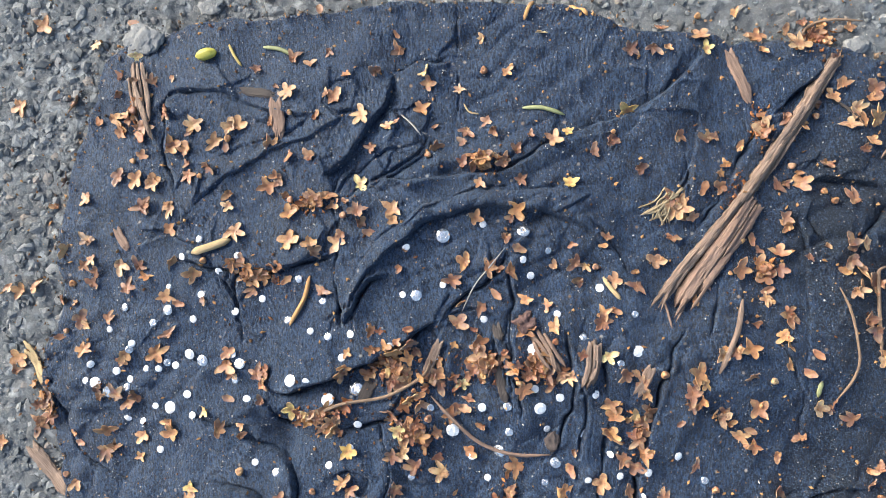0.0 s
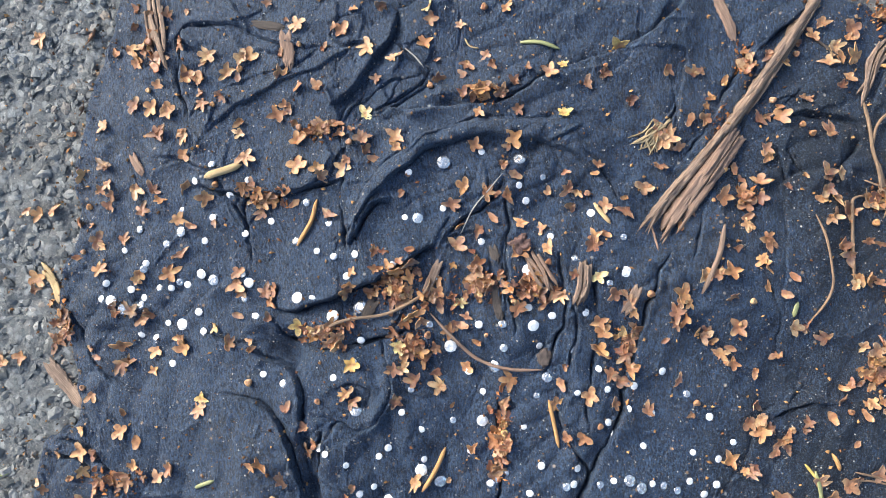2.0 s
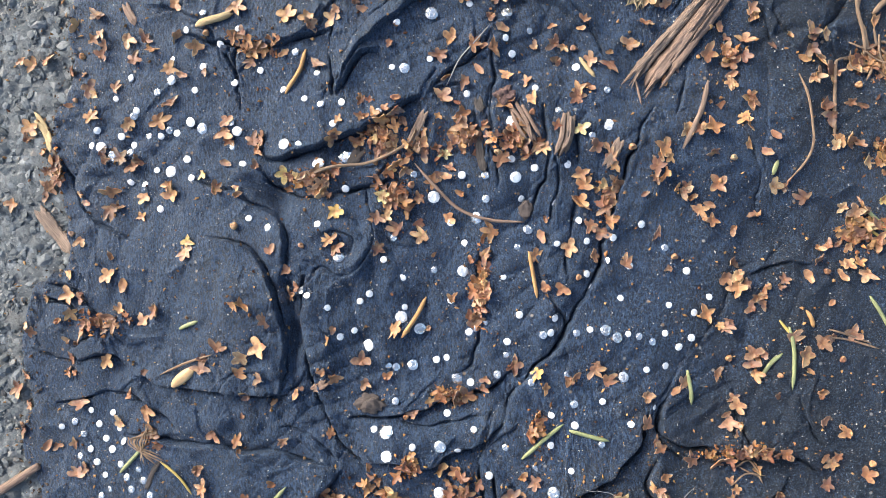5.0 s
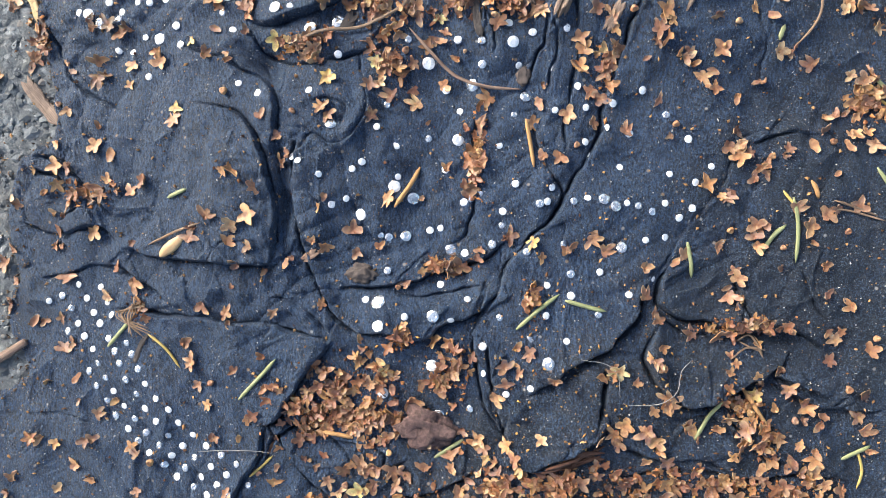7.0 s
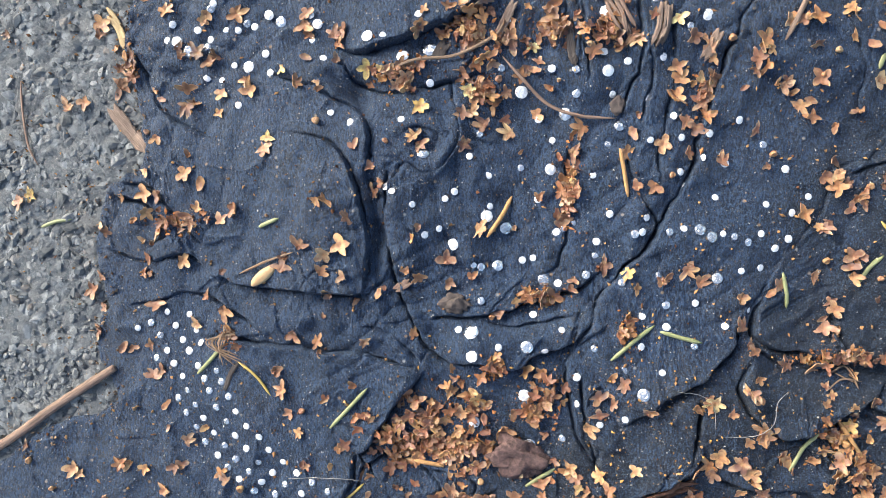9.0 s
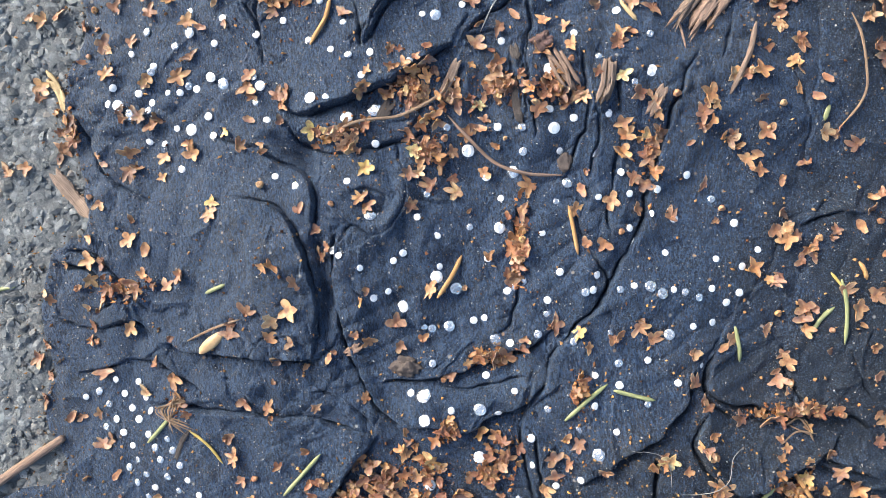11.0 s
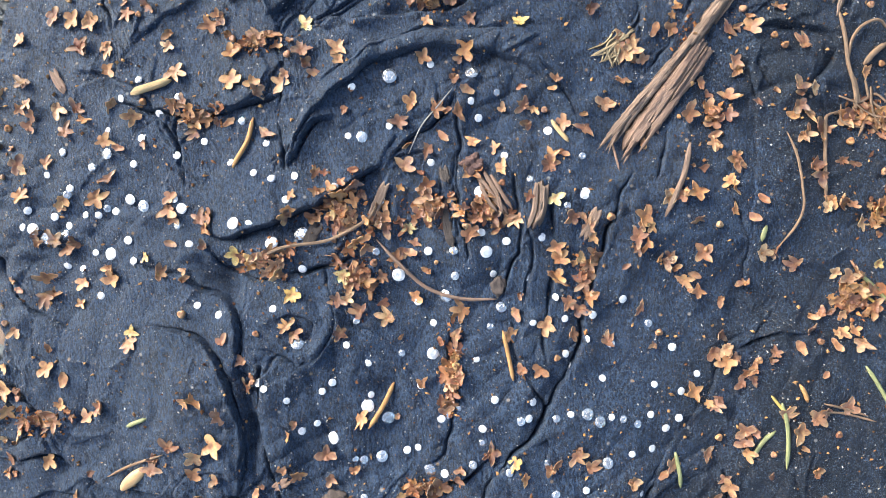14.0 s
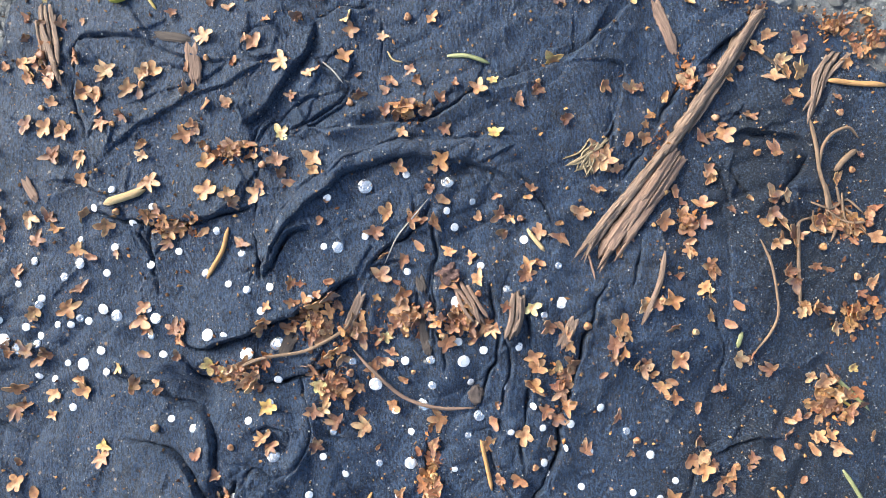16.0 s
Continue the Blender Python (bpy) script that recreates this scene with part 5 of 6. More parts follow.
blossoms([(-108.0, 60.5), (-104.9, 39.5), (-81.0, 53.5), (-75.7, 58.3), (-97.2, 52.5), (-41.1, 32.3), (-30.2, 26.8), (-18.5, 56.1), (11.6, 41.9), (-46.5, 16.6), (-98.5, 30.0), (-74.4, 9.6), (-69.2, 8.4), (-129.8, 12.9), (39.3, -152.8), (68.7, -157.6), (82.9, -171.9), (110.3, -131.7), (85.4, -183.7), (120.8, -184.6), (141.1, -193.1), (73.4, -177.2), (-17.7, -166.3), (-34.1, -162.0), (-17.3, -180.4)])
withered([(-118.2, 42.4), (-116.9, 60.0), (-91.8, 51.1), (-90.8, 41.8), (-57.3, 39.1), (-34.1, 30.0), (-46.2, 31.5), (14.6, 43.8), (21.4, 42.5), (-108.3, 31.5), (-130.9, 20.2), (-66.2, 6.3), (-57.9, 8.0), (-110.8, 10.0), (30.7, -158.1), (83.1, -154.1), (88.6, -169.7), (114.6, -140.3), (96.3, -144.9), (133.0, -190.3), (103.7, -197.1), (-9.7, -163.9), (-27.7, -168.8), (-25.5, -174.8), (-29.4, -181.1)])
shreds([(129.7, 10.5), (135.0, 1.4), (107.0, 9.0), (138.1, 8.6), (111.1, -8.3), (118.4, -14.3), (121.6, -32.6), (109.3, -34.9), (105.2, -43.0), (95.1, -49.3), (138.6, -77.2), (147.0, -87.3), (109.9, -107.7), (122.2, -105.7), (151.2, -77.1), (117.9, -89.5), (127.9, -44.7), (96.7, 1.6), (100.9, -14.6), (84.5, -6.8), (74.3, 7.3), (65.2, 3.1), (43.8, 13.1), (-13.4, 12.8), (-15.4, 6.6), (-26.0, 19.0), (-34.5, 25.3)])
blossoms([(108.9, -7.1), (140.3, -4.7), (92.3, -25.7), (65.7, -58.4), (67.7, -44.2), (84.1, -31.9), (112.6, -77.5), (106.4, -95.8), (60.7, -112.1)])
withered([(116.1, -12.2), (143.3, -15.0), (97.4, -24.6), (62.6, -62.5), (54.5, -51.4), (92.2, -47.1), (121.9, -84.6), (118.8, -105.9), (31.4, -111.5)])

DRIFTS = []


def litter_pile(x, y, spread, count, seed, stretch=(1.0, 1.0)):
    """A drift of crumpled flowers too dense to tell apart, as one mesh. mm."""
    DRIFTS.append((x / 1000, y / 1000, spread / 1000, stretch))
    r = random.Random(seed)
    verts, faces = [], []
    for k in range(count):
        a, d = r.uniform(0, 6.283), spread / 1000 * min(2.2, abs(r.gauss(0, 0.9)))
        px, py = x / 1000 + d * stretch[0] * math.cos(a), y / 1000 + d * stretch[1] * math.sin(a)
        z, n = seat(px, py)
        size = r.uniform(1.5, 3.1) / 1000
        source = r.choice(WITHERED + STARS + SHREDS)
        turn = Euler((r.uniform(-0.45, 0.45), r.uniform(-0.45, 0.45), r.uniform(0, 6.28))).to_matrix()
        off = Vector((px, py, z + r.uniform(0.0001, 0.0014)))
        b = len(verts)
        verts += [tuple(turn @ (v.co * size) + off) for v in source.vertices]
        faces += [tuple(i + b for i in p.vertices) for p in source.polygons]
    me = bpy.data.meshes.new("blossom_litter")
    me.from_pydata(verts, [], faces)
    me.materials.append(LITTER)
    for p in me.polygons:
        p.use_smooth = True
    tagged(new("blossom_litter", me), "drift of withered orange and brown blossoms in a fold", "litter", "litter drifts", "stuff")


litter_pile(-37.5, -180.0, 15, 84, 1, (1.2, 0.8))
litter_pile(-6.8, -149.0, 3.2, 15, 31, (1, 1))
litter_pile(-15.5, -178.5, 9, 30, 32, (1.2, 0.7))
litter_pile(-29.4, -168.3, 8, 25, 2, (1, 1))
litter_pile(-17.8, -29.1, 9, 45, 3, (1, 1))
litter_pile(-13.7, -49.7, 6, 20, 4, (1, 1))
litter_pile(13.2, -27.0, 8, 28, 5, (1.3, 0.7))
litter_pile(31.5, -29.0, 6, 20, 6, (1.2, 0.8))
litter_pile(19.0, -83.3, 9, 22, 7, (0.3, 1.4))
litter_pile(118.0, -141.6, 9, 16, 8, (1.5, 0.3))
litter_pile(-129.0, -98.7, 7, 13, 9, (1.3, 0.6))
litter_pile(8.2, -123.4, 6, 12, 10, (1.3, 0.5))
litter_pile(43.1, -200.8, 12, 25, 11, (1.4, 0.6))
litter_pile(114.3, -170.3, 6, 18, 12, (1, 1))
litter_pile(156.6, -61.5, 7, 26, 13, (1, 1))
litter_pile(164.8, 0.7, 7, 16, 14, (1, 1))
litter_pile(13.2, -158.3, 5, 10, 15, (0.7, 1.2))
litter_pile(108.3, 2.8, 3, 14, 16, (1, 1))
litter_pile(111.9, -142.3, 7, 16, 17, (1.4, 0.3))
litter_pile(40.0, -134.8, 5, 5, 18, (0.5, 1.3))
litter_pile(-44.9, -43.6, 6, 16, 19, (1.4, 0.6))
litter_pile(-66.8, 5.6, 4, 5, 20, (1.4, 0.6))
litter_pile(13.4, 42.7, 4, 4, 21, (1.3, 0.6))
litter_pile(-47.3, 30.2, 5, 5, 22, (1.4, 0.7))
litter_pile(64.0, -51.3, 5, 6, 23, (0.5, 1.4))
litter_pile(89.0, -197.0, 8, 10, 24, (1.5, 0.5))
litter_pile(-33.7, -180.5, 9, 24, 25, (1.2, 0.8))
litter_pile(163.2, 70.2, 7, 14, 26, (1.4, 0.7))
litter_pile(175.9, 64.0, 5, 8, 27, (1, 1))
litter_pile(-106.9, -141.4, 2.5, 9, 28, (1, 1.2))
litter_pile(-148.5, -38.1, 4, 9, 29, (0.8, 1.3))
litter_pile(-111.5, 65.8, 5, 10, 30, (0.5, 1.4))
litter_pile(131.3, 82.4, 5, 12, 31, (1.2, 0.8))
litter_pile(-36.9, -212.8, 7, 22, 32, (1.4, 0.6))
litter_pile(1.6, -208.8, 7, 13, 33, (1.4, 0.6))
litter_pile(27.4, -202.2, 8, 17, 34, (1, 1))
litter_pile(54.7, -200.3, 9, 19, 35, (1.5, 0.6))
litter_pile(78.3, -203.4, 6, 8, 36, (1.3, 0.6))
litter_pile(109.5, -198.3, 6, 18, 37, (1.5, 0.5))
litter_pile(123.3, -181.4, 5, 14, 38, (0.6, 1.4))
litter_pile(-13.9, -164.3, 6, 12, 39, (1, 1))
litter_pile(8.2, -163.4, 5, 14, 40, (1, 1))
litter_pile(167.9, -31.5, 6, 16, 41, (1, 1))
litter_pile(133.1, -200.0, 7, 18, 42, (1.4, 0.6))
litter_pile(109.2, 51.4, 4, 5, 43, (0.6, 1.2))
litter_pile(99.4, 29.3, 5, 4, 44, (0.6, 1.4))


# ---------- sticks, needles, stems ----------
def strand_bmesh(bm, pts, radius, flat=0.8, taper=(0.35, 0.35), rough=0.0, seed=0, sides=7, lift=0.0, arch=0.0, rise_to=None):
    """A tapered strand along a run in mm, resting on the upper surface."""
    r = random.Random(seed)
    p = spline(pts, 1.2 if radius > 0.5 else 0.9) / 1000
    n = len(p)
    heights = np.array([seat(x, y)[0] for x, y in p])
    k = max(3, n // 3 | 1)
    pad = np.pad(heights, k // 2, mode="edge")
    top = np.array([pad[i : i + k].max() for i in range(n)])
    heights = np.convolve(np.pad(top, 2, mode="edge"), np.ones(5) / 5, "valid") * 0.8 + heights * 0.2
    rings = []
    uv = bm.loops.layers.uv.verify()
    flute = [1 + rough * 1.3 * r.uniform(-1, 1) for _ in range(sides)]
    length = np.append(0, np.cumsum(np.hypot(*np.diff(p, axis=0).T)))
    for i, (x, y) in enumerate(p):
        u = i / (n - 1)
        d = p[min(i + 1, n - 1)] - p[max(i - 1, 0)]
        d /= np.linalg.norm(d) + 1e-12
        side = np.array([-d[1], d[0]])
        w = radius / 1000 * min(1.0, taper[0] + (1 - taper[0]) * u * 7, taper[1] + (1 - taper[1]) * (1 - u) * 7)
        c = heights[i] + w * flat * 0.8 + lift / 1000 + arch / 1000 * math.sin(math.pi * u)
        ring = []
        for s in range(sides):
            a = 2 * math.pi * s / sides
            q = w * flute[s] * (1 + rough * 0.35 * r.uniform(-1, 1))
            jag = w * r.uniform(-1.6, 1.6) if rough > 0.25 and i in (0, n - 1) else 0.0
            ring.append(bm.verts.new((x + side[0] * q * math.cos(a) + d[0] * jag, y + side[1] * q * math.cos(a) + d[1] * jag, c + q * flat * math.sin(a))))
        rings.append(ring)
    round_step = 2 * math.pi * radius / 1000 / sides
    for i, (a, b) in enumerate(zip(rings[:-1], rings[1:])):
        for s in range(sides):
            f = bm.faces.new((a[s], a[(s + 1) % sides], b[(s + 1) % sides], b[s]))
            for loop, (l, v) in zip(f.loops, ((length[i], s), (length[i], s + 1), (length[i + 1], s + 1), (length[i + 1], s))):
                loop[uv].uv = (l + seed * 0.37, v * round_step + seed * 0.11)
    bm.faces.new(rings[0][::-1])
    bm.faces.new(rings[-1])


def base_of(pts):
    x, y = pts[len(pts) // 2]
    return Vector((x / 1000, y / 1000, seat(x / 1000, y / 1000)[0]))


def settle(ob, origin):
    ob.data.transform(Matrix.Translation(-origin))
    ob.matrix_basis = Matrix.Translation(origin)
    return ob


def strand(name, pts, radius, mat, label, category, group="", **kw):
    if name in ("stem", "twig"):
        kw = dict(dict(rough=0.16, sides=9), **kw)
    if name == "bark_strip":
        kw = dict(kw, taper=(0.75, 0.55), flat=0.28, rough=0.38, sides=11)
    bm = bmesh.new()
    strand_bmesh(bm, pts, radius, **kw)
    ob = new(name, finish(name, bm, mat, name != "bark_strip"))
    settle(ob, base_of(pts))
    return tagged(ob, label, category, group)


def needle(pts, radius=0.75, mat=None, label="green conifer needle lying on the cloth"):
    return strand("conifer_needle", pts, radius, mat or NEEDLE, label, "needle", "conifer needles", flat=0.55, taper=(0.45, 0.2), sides=6, seed=len(pts))


def bundle(name, runs, mat, label, category, rough=0.55):
    """A splintered piece: several strands side by side, each a part."""
    origin = base_of(runs[0][0])
    root = new(name)
    root.matrix_basis = Matrix.Translation(origin)
    tagged(root, label, category)
    for k, (pts, radius, lift) in enumerate(runs):
        bm = bmesh.new()
        strand_bmesh(bm, pts, radius, flat=0.4, taper=(0.7, 0.2), rough=rough, seed=k + 3, sides=13, lift=lift)
        bmesh.ops.translate(bm, verts=bm.verts[:], vec=-origin)
        part("splinter", bm, mat, root)
    return root


def lump_mesh(name, mat, seed, size, detail=3, rough=0.25, smooth=True):
    r = random.Random(seed)
    off = Vector((r.uniform(0, 90), r.uniform(0, 90), r.uniform(0, 90)))
    bm = bmesh.new()
    bmesh.ops.create_icosphere(bm, subdivisions=detail, radius=1)
    for v in bm.verts:
        v.co *= 1 + rough * noise.noise(v.co * 1.3 + off) + rough * 0.5 * noise.noise(v.co * 3.1 + off) + rough * 0.22 * noise.noise(v.co * 8 + off)
        v.co = Vector((v.co.x * size[0], v.co.y * size[1], v.co.z * size[2]))
    return finish(name, bm, mat, smooth)


def lump(name, x, y, size, turn, mat, label, category, seed=1, rough=0.25, sink=0.3):
    """One solid piece, size as half lengths in mm."""
    size = [s / 1000 for s in size]
    ob = new(name, lump_mesh(name, mat, seed, size, 4, rough))
    z, n = seat(x / 1000, y / 1000)
    ob.matrix_basis = Matrix.Translation((x / 1000, y / 1000, z + size[2] * (1 - sink))) @ pose(0, 0, 0, 0, 0, turn)
    return tagged(ob, label, category)


DARKSTONE = make_wood_material("dark_earth", (0.035, 0.026, 0.024, 1), (0.10, 0.075, 0.065, 1), scale=(260, 260, 260), depth=0.0009)
DARKRED = make_wood_material("rotten_red_bark", (0.07, 0.028, 0.016, 1), (0.20, 0.085, 0.045, 1))
CRUST = make_wood_material("pale_crust", (0.13, 0.133, 0.132, 1), (0.26, 0.262, 0.258, 1), scale=(300, 300, 300), depth=0.0012)
SEEDCOAT = make_wood_material("tan_seed_coat", (0.42, 0.245, 0.115, 1), (0.63, 0.43, 0.22, 1), scale=(180, 180, 180), rough=0.5, depth=0.0002)
REDSTONE = make_wood_material("reddish_stone", (0.045, 0.024, 0.022, 1), (0.20, 0.115, 0.098, 1), scale=(420, 420, 420), depth=0.0016)
needle([(-63.5, 87.5), (-57.3, 86.3), (-51.6, 83.5)])
needle([(28.4, 60.8), (35.2, 60.3), (42.8, 57.7)])
needle([(-184.9, -102.0), (-178.6, -99.7), (-172.4, -98.7)])
needle([(-93.2, -100.2), (-89.3, -98.5), (-85.2, -97.0)])
needle([(-118.3, -156.3), (-113.3, -151.3), (-107.6, -145.0)])
needle([(-66.0, -173.6), (-59.1, -165.9), (-52.2, -158.0)])
needle([(34.4, -144.5), (41.6, -137.7), (49.3, -131.7)])
needle([(51.2, -133.8), (58.4, -135.7), (65.7, -137.3)])
needle([(94.6, -112.3), (95.7, -118.7), (96.5, -125.1)])
needle([(120.9, -115.6), (123.4, -111.5), (126.6, -106.7)])
needle([(98.1, -182.0), (102.4, -175.0), (106.7, -167.7)])
needle([(6.1, -192.9), (11.1, -189.7), (16.5, -185.5)])
needle([(121.4, -115.1), (124.8, -109.6), (128.9, -105.5)])
needle([(130.6, -95.8), (132.5, -105.8), (132.3, -118.8)])
needle([(127.5, -93.5), (130.7, -97.8), (133.2, -101.4)], 0.55, YNEEDLE, "yellowed conifer needle lying on the cloth")
needle([(151.0, -188.7), (155.9, -186.2), (161.2, -183.4)])
needle([(-101.3, -150.7), (-94.6, -155.7), (-89.0, -163.1)], 0.55, YNEEDLE, "yellowed conifer needle lying on the cloth")
needle([(-75.8, 88.8), (-73.9, 84.7), (-71.2, 80.6)], 0.55, YNEEDLE, "yellowed conifer needle lying on the cloth")
needle([(158.5, -51.7), (164.0, -56.8), (171.2, -64.3)])
needle([(159.4, -58.7), (163.3, -61.7), (167.3, -65.0)], 0.55, YNEEDLE, "yellowed conifer needle lying on the cloth")
needle([(161.1, -84.4), (165.4, -91.7), (170.8, -101.9)])
needle([(156.9, -185.5), (158.7, -192.5), (156.9, -199.3)], 0.55, YNEEDLE, "yellowed conifer needle lying on the cloth")
needle([(-62.2, -202.4), (-57.9, -198.6), (-53.3, -194.1)], 0.55, YNEEDLE, "yellowed conifer needle lying on the cloth")
strand("wood_splinter", [(-47.2, 4.8), (-49.5, -3.4), (-54.4, -12.3)], 0.8, SPLINT, "pale orange wood splinter", "splinter")
strand("wood_splinter", [(-1.4, -87.1), (-4.9, -94.3), (-10.0, -102.1)], 0.85, SPLINT, "pale orange wood splinter", "splinter")
strand("wood_splinter", [(36.3, -69.5), (37.9, -77.1), (39.7, -86.8)], 0.75, SPLINT, "pale orange wood splinter", "splinter")
strand("wood_splinter", [(159.2, 50.6), (168.4, 49.1), (179.8, 47.8)], 0.95, SPLINT, "pale orange wood splinter with a knot", "splinter")
strand("wood_splinter", [(-34.9, -184.3), (-29.5, -185.1), (-23.7, -186.3)], 0.8, SPLINT, "pale orange wood splinter", "splinter")
strand("wood_splinter", [(115.4, -163.5), (119.7, -171.1), (124.6, -178.1)], 0.8, SPLINT, "pale orange wood splinter", "splinter")
strand("wood_splinter", [(136.9, -89.7), (138.6, -92.6), (139.8, -96.0)], 0.8, SPLINT, "short orange wood splinter on cloth", "splinter")
strand("stem", [(-49.4, -45.4), (-37.6, -39.8), (-21.9, -37.5), (-9.1, -31.0), (-5.6, -25.6)], 0.54, ROOT, "thin curved tan plant stem", "stem", arch=0.8)
strand("stem", [(-6.0, -37.6), (1.1, -45.5), (10.5, -54.3), (21.9, -58.3), (34.5, -58.9)], 0.58, REDBARK, "thin curved reddish plant stem", "stem", arch=0.8)
strand("stem", [(21.0, 12.7), (15.8, 6.6), (10.2, 0.0), (5.5, -8.9)], 0.22, GREY, "thin grey dry stem", "stem", arch=0.5)
strand("twig", [(100.0, -7.1), (97.0, -18.4), (91.2, -31.8)], 0.9, BARK, "short brown twig on the cloth", "twig", rough=0.15)
strand("stem", [(-193.8, -45.0), (-192.7, -57.7), (-190.5, -69.7), (-186.5, -77.8)], 0.43, REDBARK, "thin reddish stem on the asphalt", "stem")
strand("twig", [(-209.9, -195.1), (-193.4, -184.2), (-176.9, -171.8), (-153.4, -156.2)], 1.7, REDBARK, "long smooth reddish twig lying on asphalt", "twig", taper=(0.8,0.8))
strand("stem", [(30.0, 91.5), (31.5, 95.4), (33.6, 99.3)], 0.65, SPLINT, "pale orange stem end", "stem")
strand("stem", [(46.7, 99.4), (49.6, 95.3), (51.8, 92.0)], 0.72, SPLINT, "pale orange stem end", "stem")
strand("stem", [(123.3, 80.6), (129.6, 87.4), (137.5, 89.2), (148.2, 88.5)], 0.43, ROOT, "thin tan stem on the asphalt", "stem", arch=0.6)
strand("stem", [(132.2, 62.7), (139.6, 56.6), (145.1, 50.0)], 0.5, DARKBARK, "thin dark stem on the cloth", "stem")
strand("stem", [(113.7, -147.3), (118.1, -149.5), (122.1, -151.0)], 0.29, ROOT, "thin tan stem on the cloth", "stem")
strand("stem", [(144.7, -99.5), (152.6, -100.4), (164.1, -103.5)], 0.36, ROOT, "thin tan stem on the cloth", "stem")
strand("stem", [(8.1, 63.6), (10.0, 60.5), (13.4, 59.6)], 0.29, STRAW, "curled pale root hair", "stem")
strand("stem", [(-14.2, 60.6), (-10.7, 57.4), (-6.9, 52.3)], 0.29, GREY, "thin grey dry stem", "stem")
strand("stem", [(132.8, -4.0), (135.6, -11.9), (137.5, -21.6), (138.4, -29.5), (136.4, -35.3), (130.2, -42.9)], 0.45, ROOT, "wavy tan plant stem", "stem", arch=0.6)
strand("stem", [(146.9, -28.1), (146.6, -16.0), (147.1, -2.4), (148.0, 1.5), (152.2, 3.0)], 0.6, ROOT, "tan woody stem on the cloth", "stem")
strand("stem", [(151.6, 38.5), (153.7, 28.7), (155.1, 18.9), (157.3, 11.1), (158.6, 1.3)], 0.65, ROOT, "tan woody stem on the cloth", "stem")
strand("stem", [(155.5, 20.9), (156.1, 26.7), (159.8, 31.6), (165.8, 33.4), (170.1, 30.0)], 0.5, ROOT, "curled tan root on cloth", "stem", arch=0.8)
strand("stem", [(160.9, 18.8), (164.5, 22.7), (169.2, 26.1)], 0.95, ROOT, "short woody stem stub", "stem")
strand("stem", [(145.3, -96.6), (153.2, -98.8), (161.5, -101.6)], 0.4, ROOT, "thin tan stem on the cloth", "stem")
strand("stem", [(-100.4, -117.5), (-90.8, -113.0), (-79.5, -109.1)], 0.42, ROOT, "thin tan stem beside a seed", "stem")
strand("thread", [(56.7, -153.8), (65.5, -155.5), (70.0, -159.4), (71.0, -167.4)], 0.13, GREY, "pale grey loose thread", "thread", arch=0.5)
strand("thread", [(74.1, -169.8), (84.2, -169.0), (90.1, -164.4), (92.3, -157.4), (96.3, -153.4)], 0.13, GREY, "pale grey loose thread", "thread", arch=0.5)
strand("thread", [(-82.1, -194.1), (-71.2, -192.7), (-60.4, -191.9), (-53.0, -192.9)], 0.12, GREY, "thin grey loose thread", "thread", arch=0.3)
strand("bark_strip", [(99.8, 78.6), (101.8, 72.2), (105.9, 60.3)], 1.5, REDBARK, "flat reddish strip of bark", "bark", flat=0.3, rough=0.2)
strand("bark_strip", [(-58.6, 67.6), (-58.1, 61.7), (-57.3, 54.2)], 1.9, REDBARK, "flat pinkish strip of bark", "bark", flat=0.3, rough=0.12)
strand("bark_strip", [(-71.7, 71.6), (-65.2, 70.4), (-59.0, 69.3)], 1.2, DARKBARK, "small dark strip of bark", "bark", flat=0.4, rough=0.15)
strand("bark_strip", [(-119.5, 23.8), (-117.3, 19.6), (-115.1, 16.4)], 1.2, REDBARK, "small reddish strip of bark", "bark", flat=0.4, rough=0.15)
strand("bark_strip", [(-156.5, -55.4), (-149.0, -64.4), (-141.3, -71.8)], 2.1, BARK, "flat brown strip of bark by the hem", "bark", flat=0.35, rough=0.25)
strand("bark_strip", [(16.8, -24.9), (17.7, -31.1), (19.3, -40.3)], 1.3, DARKBARK, "dark grey strip of bark", "bark", flat=0.5, rough=0.3)
strand("bark_strip", [(16.9, -13.6), (18.1, -18.8)], 1.2, DARKBARK, "dark grey bit of bark on cloth", "bark", flat=0.5, rough=0.3)
strand("bark_strip", [(68.7, -28.9), (65.7, -35.0), (63.7, -38.1)], 1.4, BARK, "brown fibrous strip of bark", "bark", flat=0.4, rough=0.3)
strand("bark_strip", [(-37.3, -118.5), (-39.9, -120.0), (-42.4, -121.5)], 1.2, REDBARK, "small reddish bark flake", "bark", flat=0.4, rough=0.3)
strand("bark_strip", [(-2.3, -18.7), (-5.4, -24.9), (-8.5, -32.1)], 1.2, BARK, "brown fibrous strip of bark", "bark", flat=0.4, rough=0.3)
strand("bark_strip", [(-26.1, -32.2), (-28.2, -35.3), (-29.9, -38.4)], 1.6, DARKBARK, "dark green-grey chip of wood", "bark", flat=0.5, rough=0.2)
strand("bark_strip", [(-106.9, -161.7), (-104.6, -155.2), (-101.3, -150.7)], 0.7, DARKBARK, "dark sliver of bark on cloth", "bark", flat=0.5)
strand("leaf_blade", [(-158.7, -20.0), (-154.4, -24.4), (-151.0, -32.8)], 1.3, STRAW, "pale dry narrow leaf on the asphalt", "leaf", flat=0.25)
strand("leaf_blade", [(-159.0, -16.6), (-154.9, -21.5), (-150.4, -30.2)], 1.0, STRAW, "pale dry narrow leaf on the asphalt", "leaf", flat=0.25)
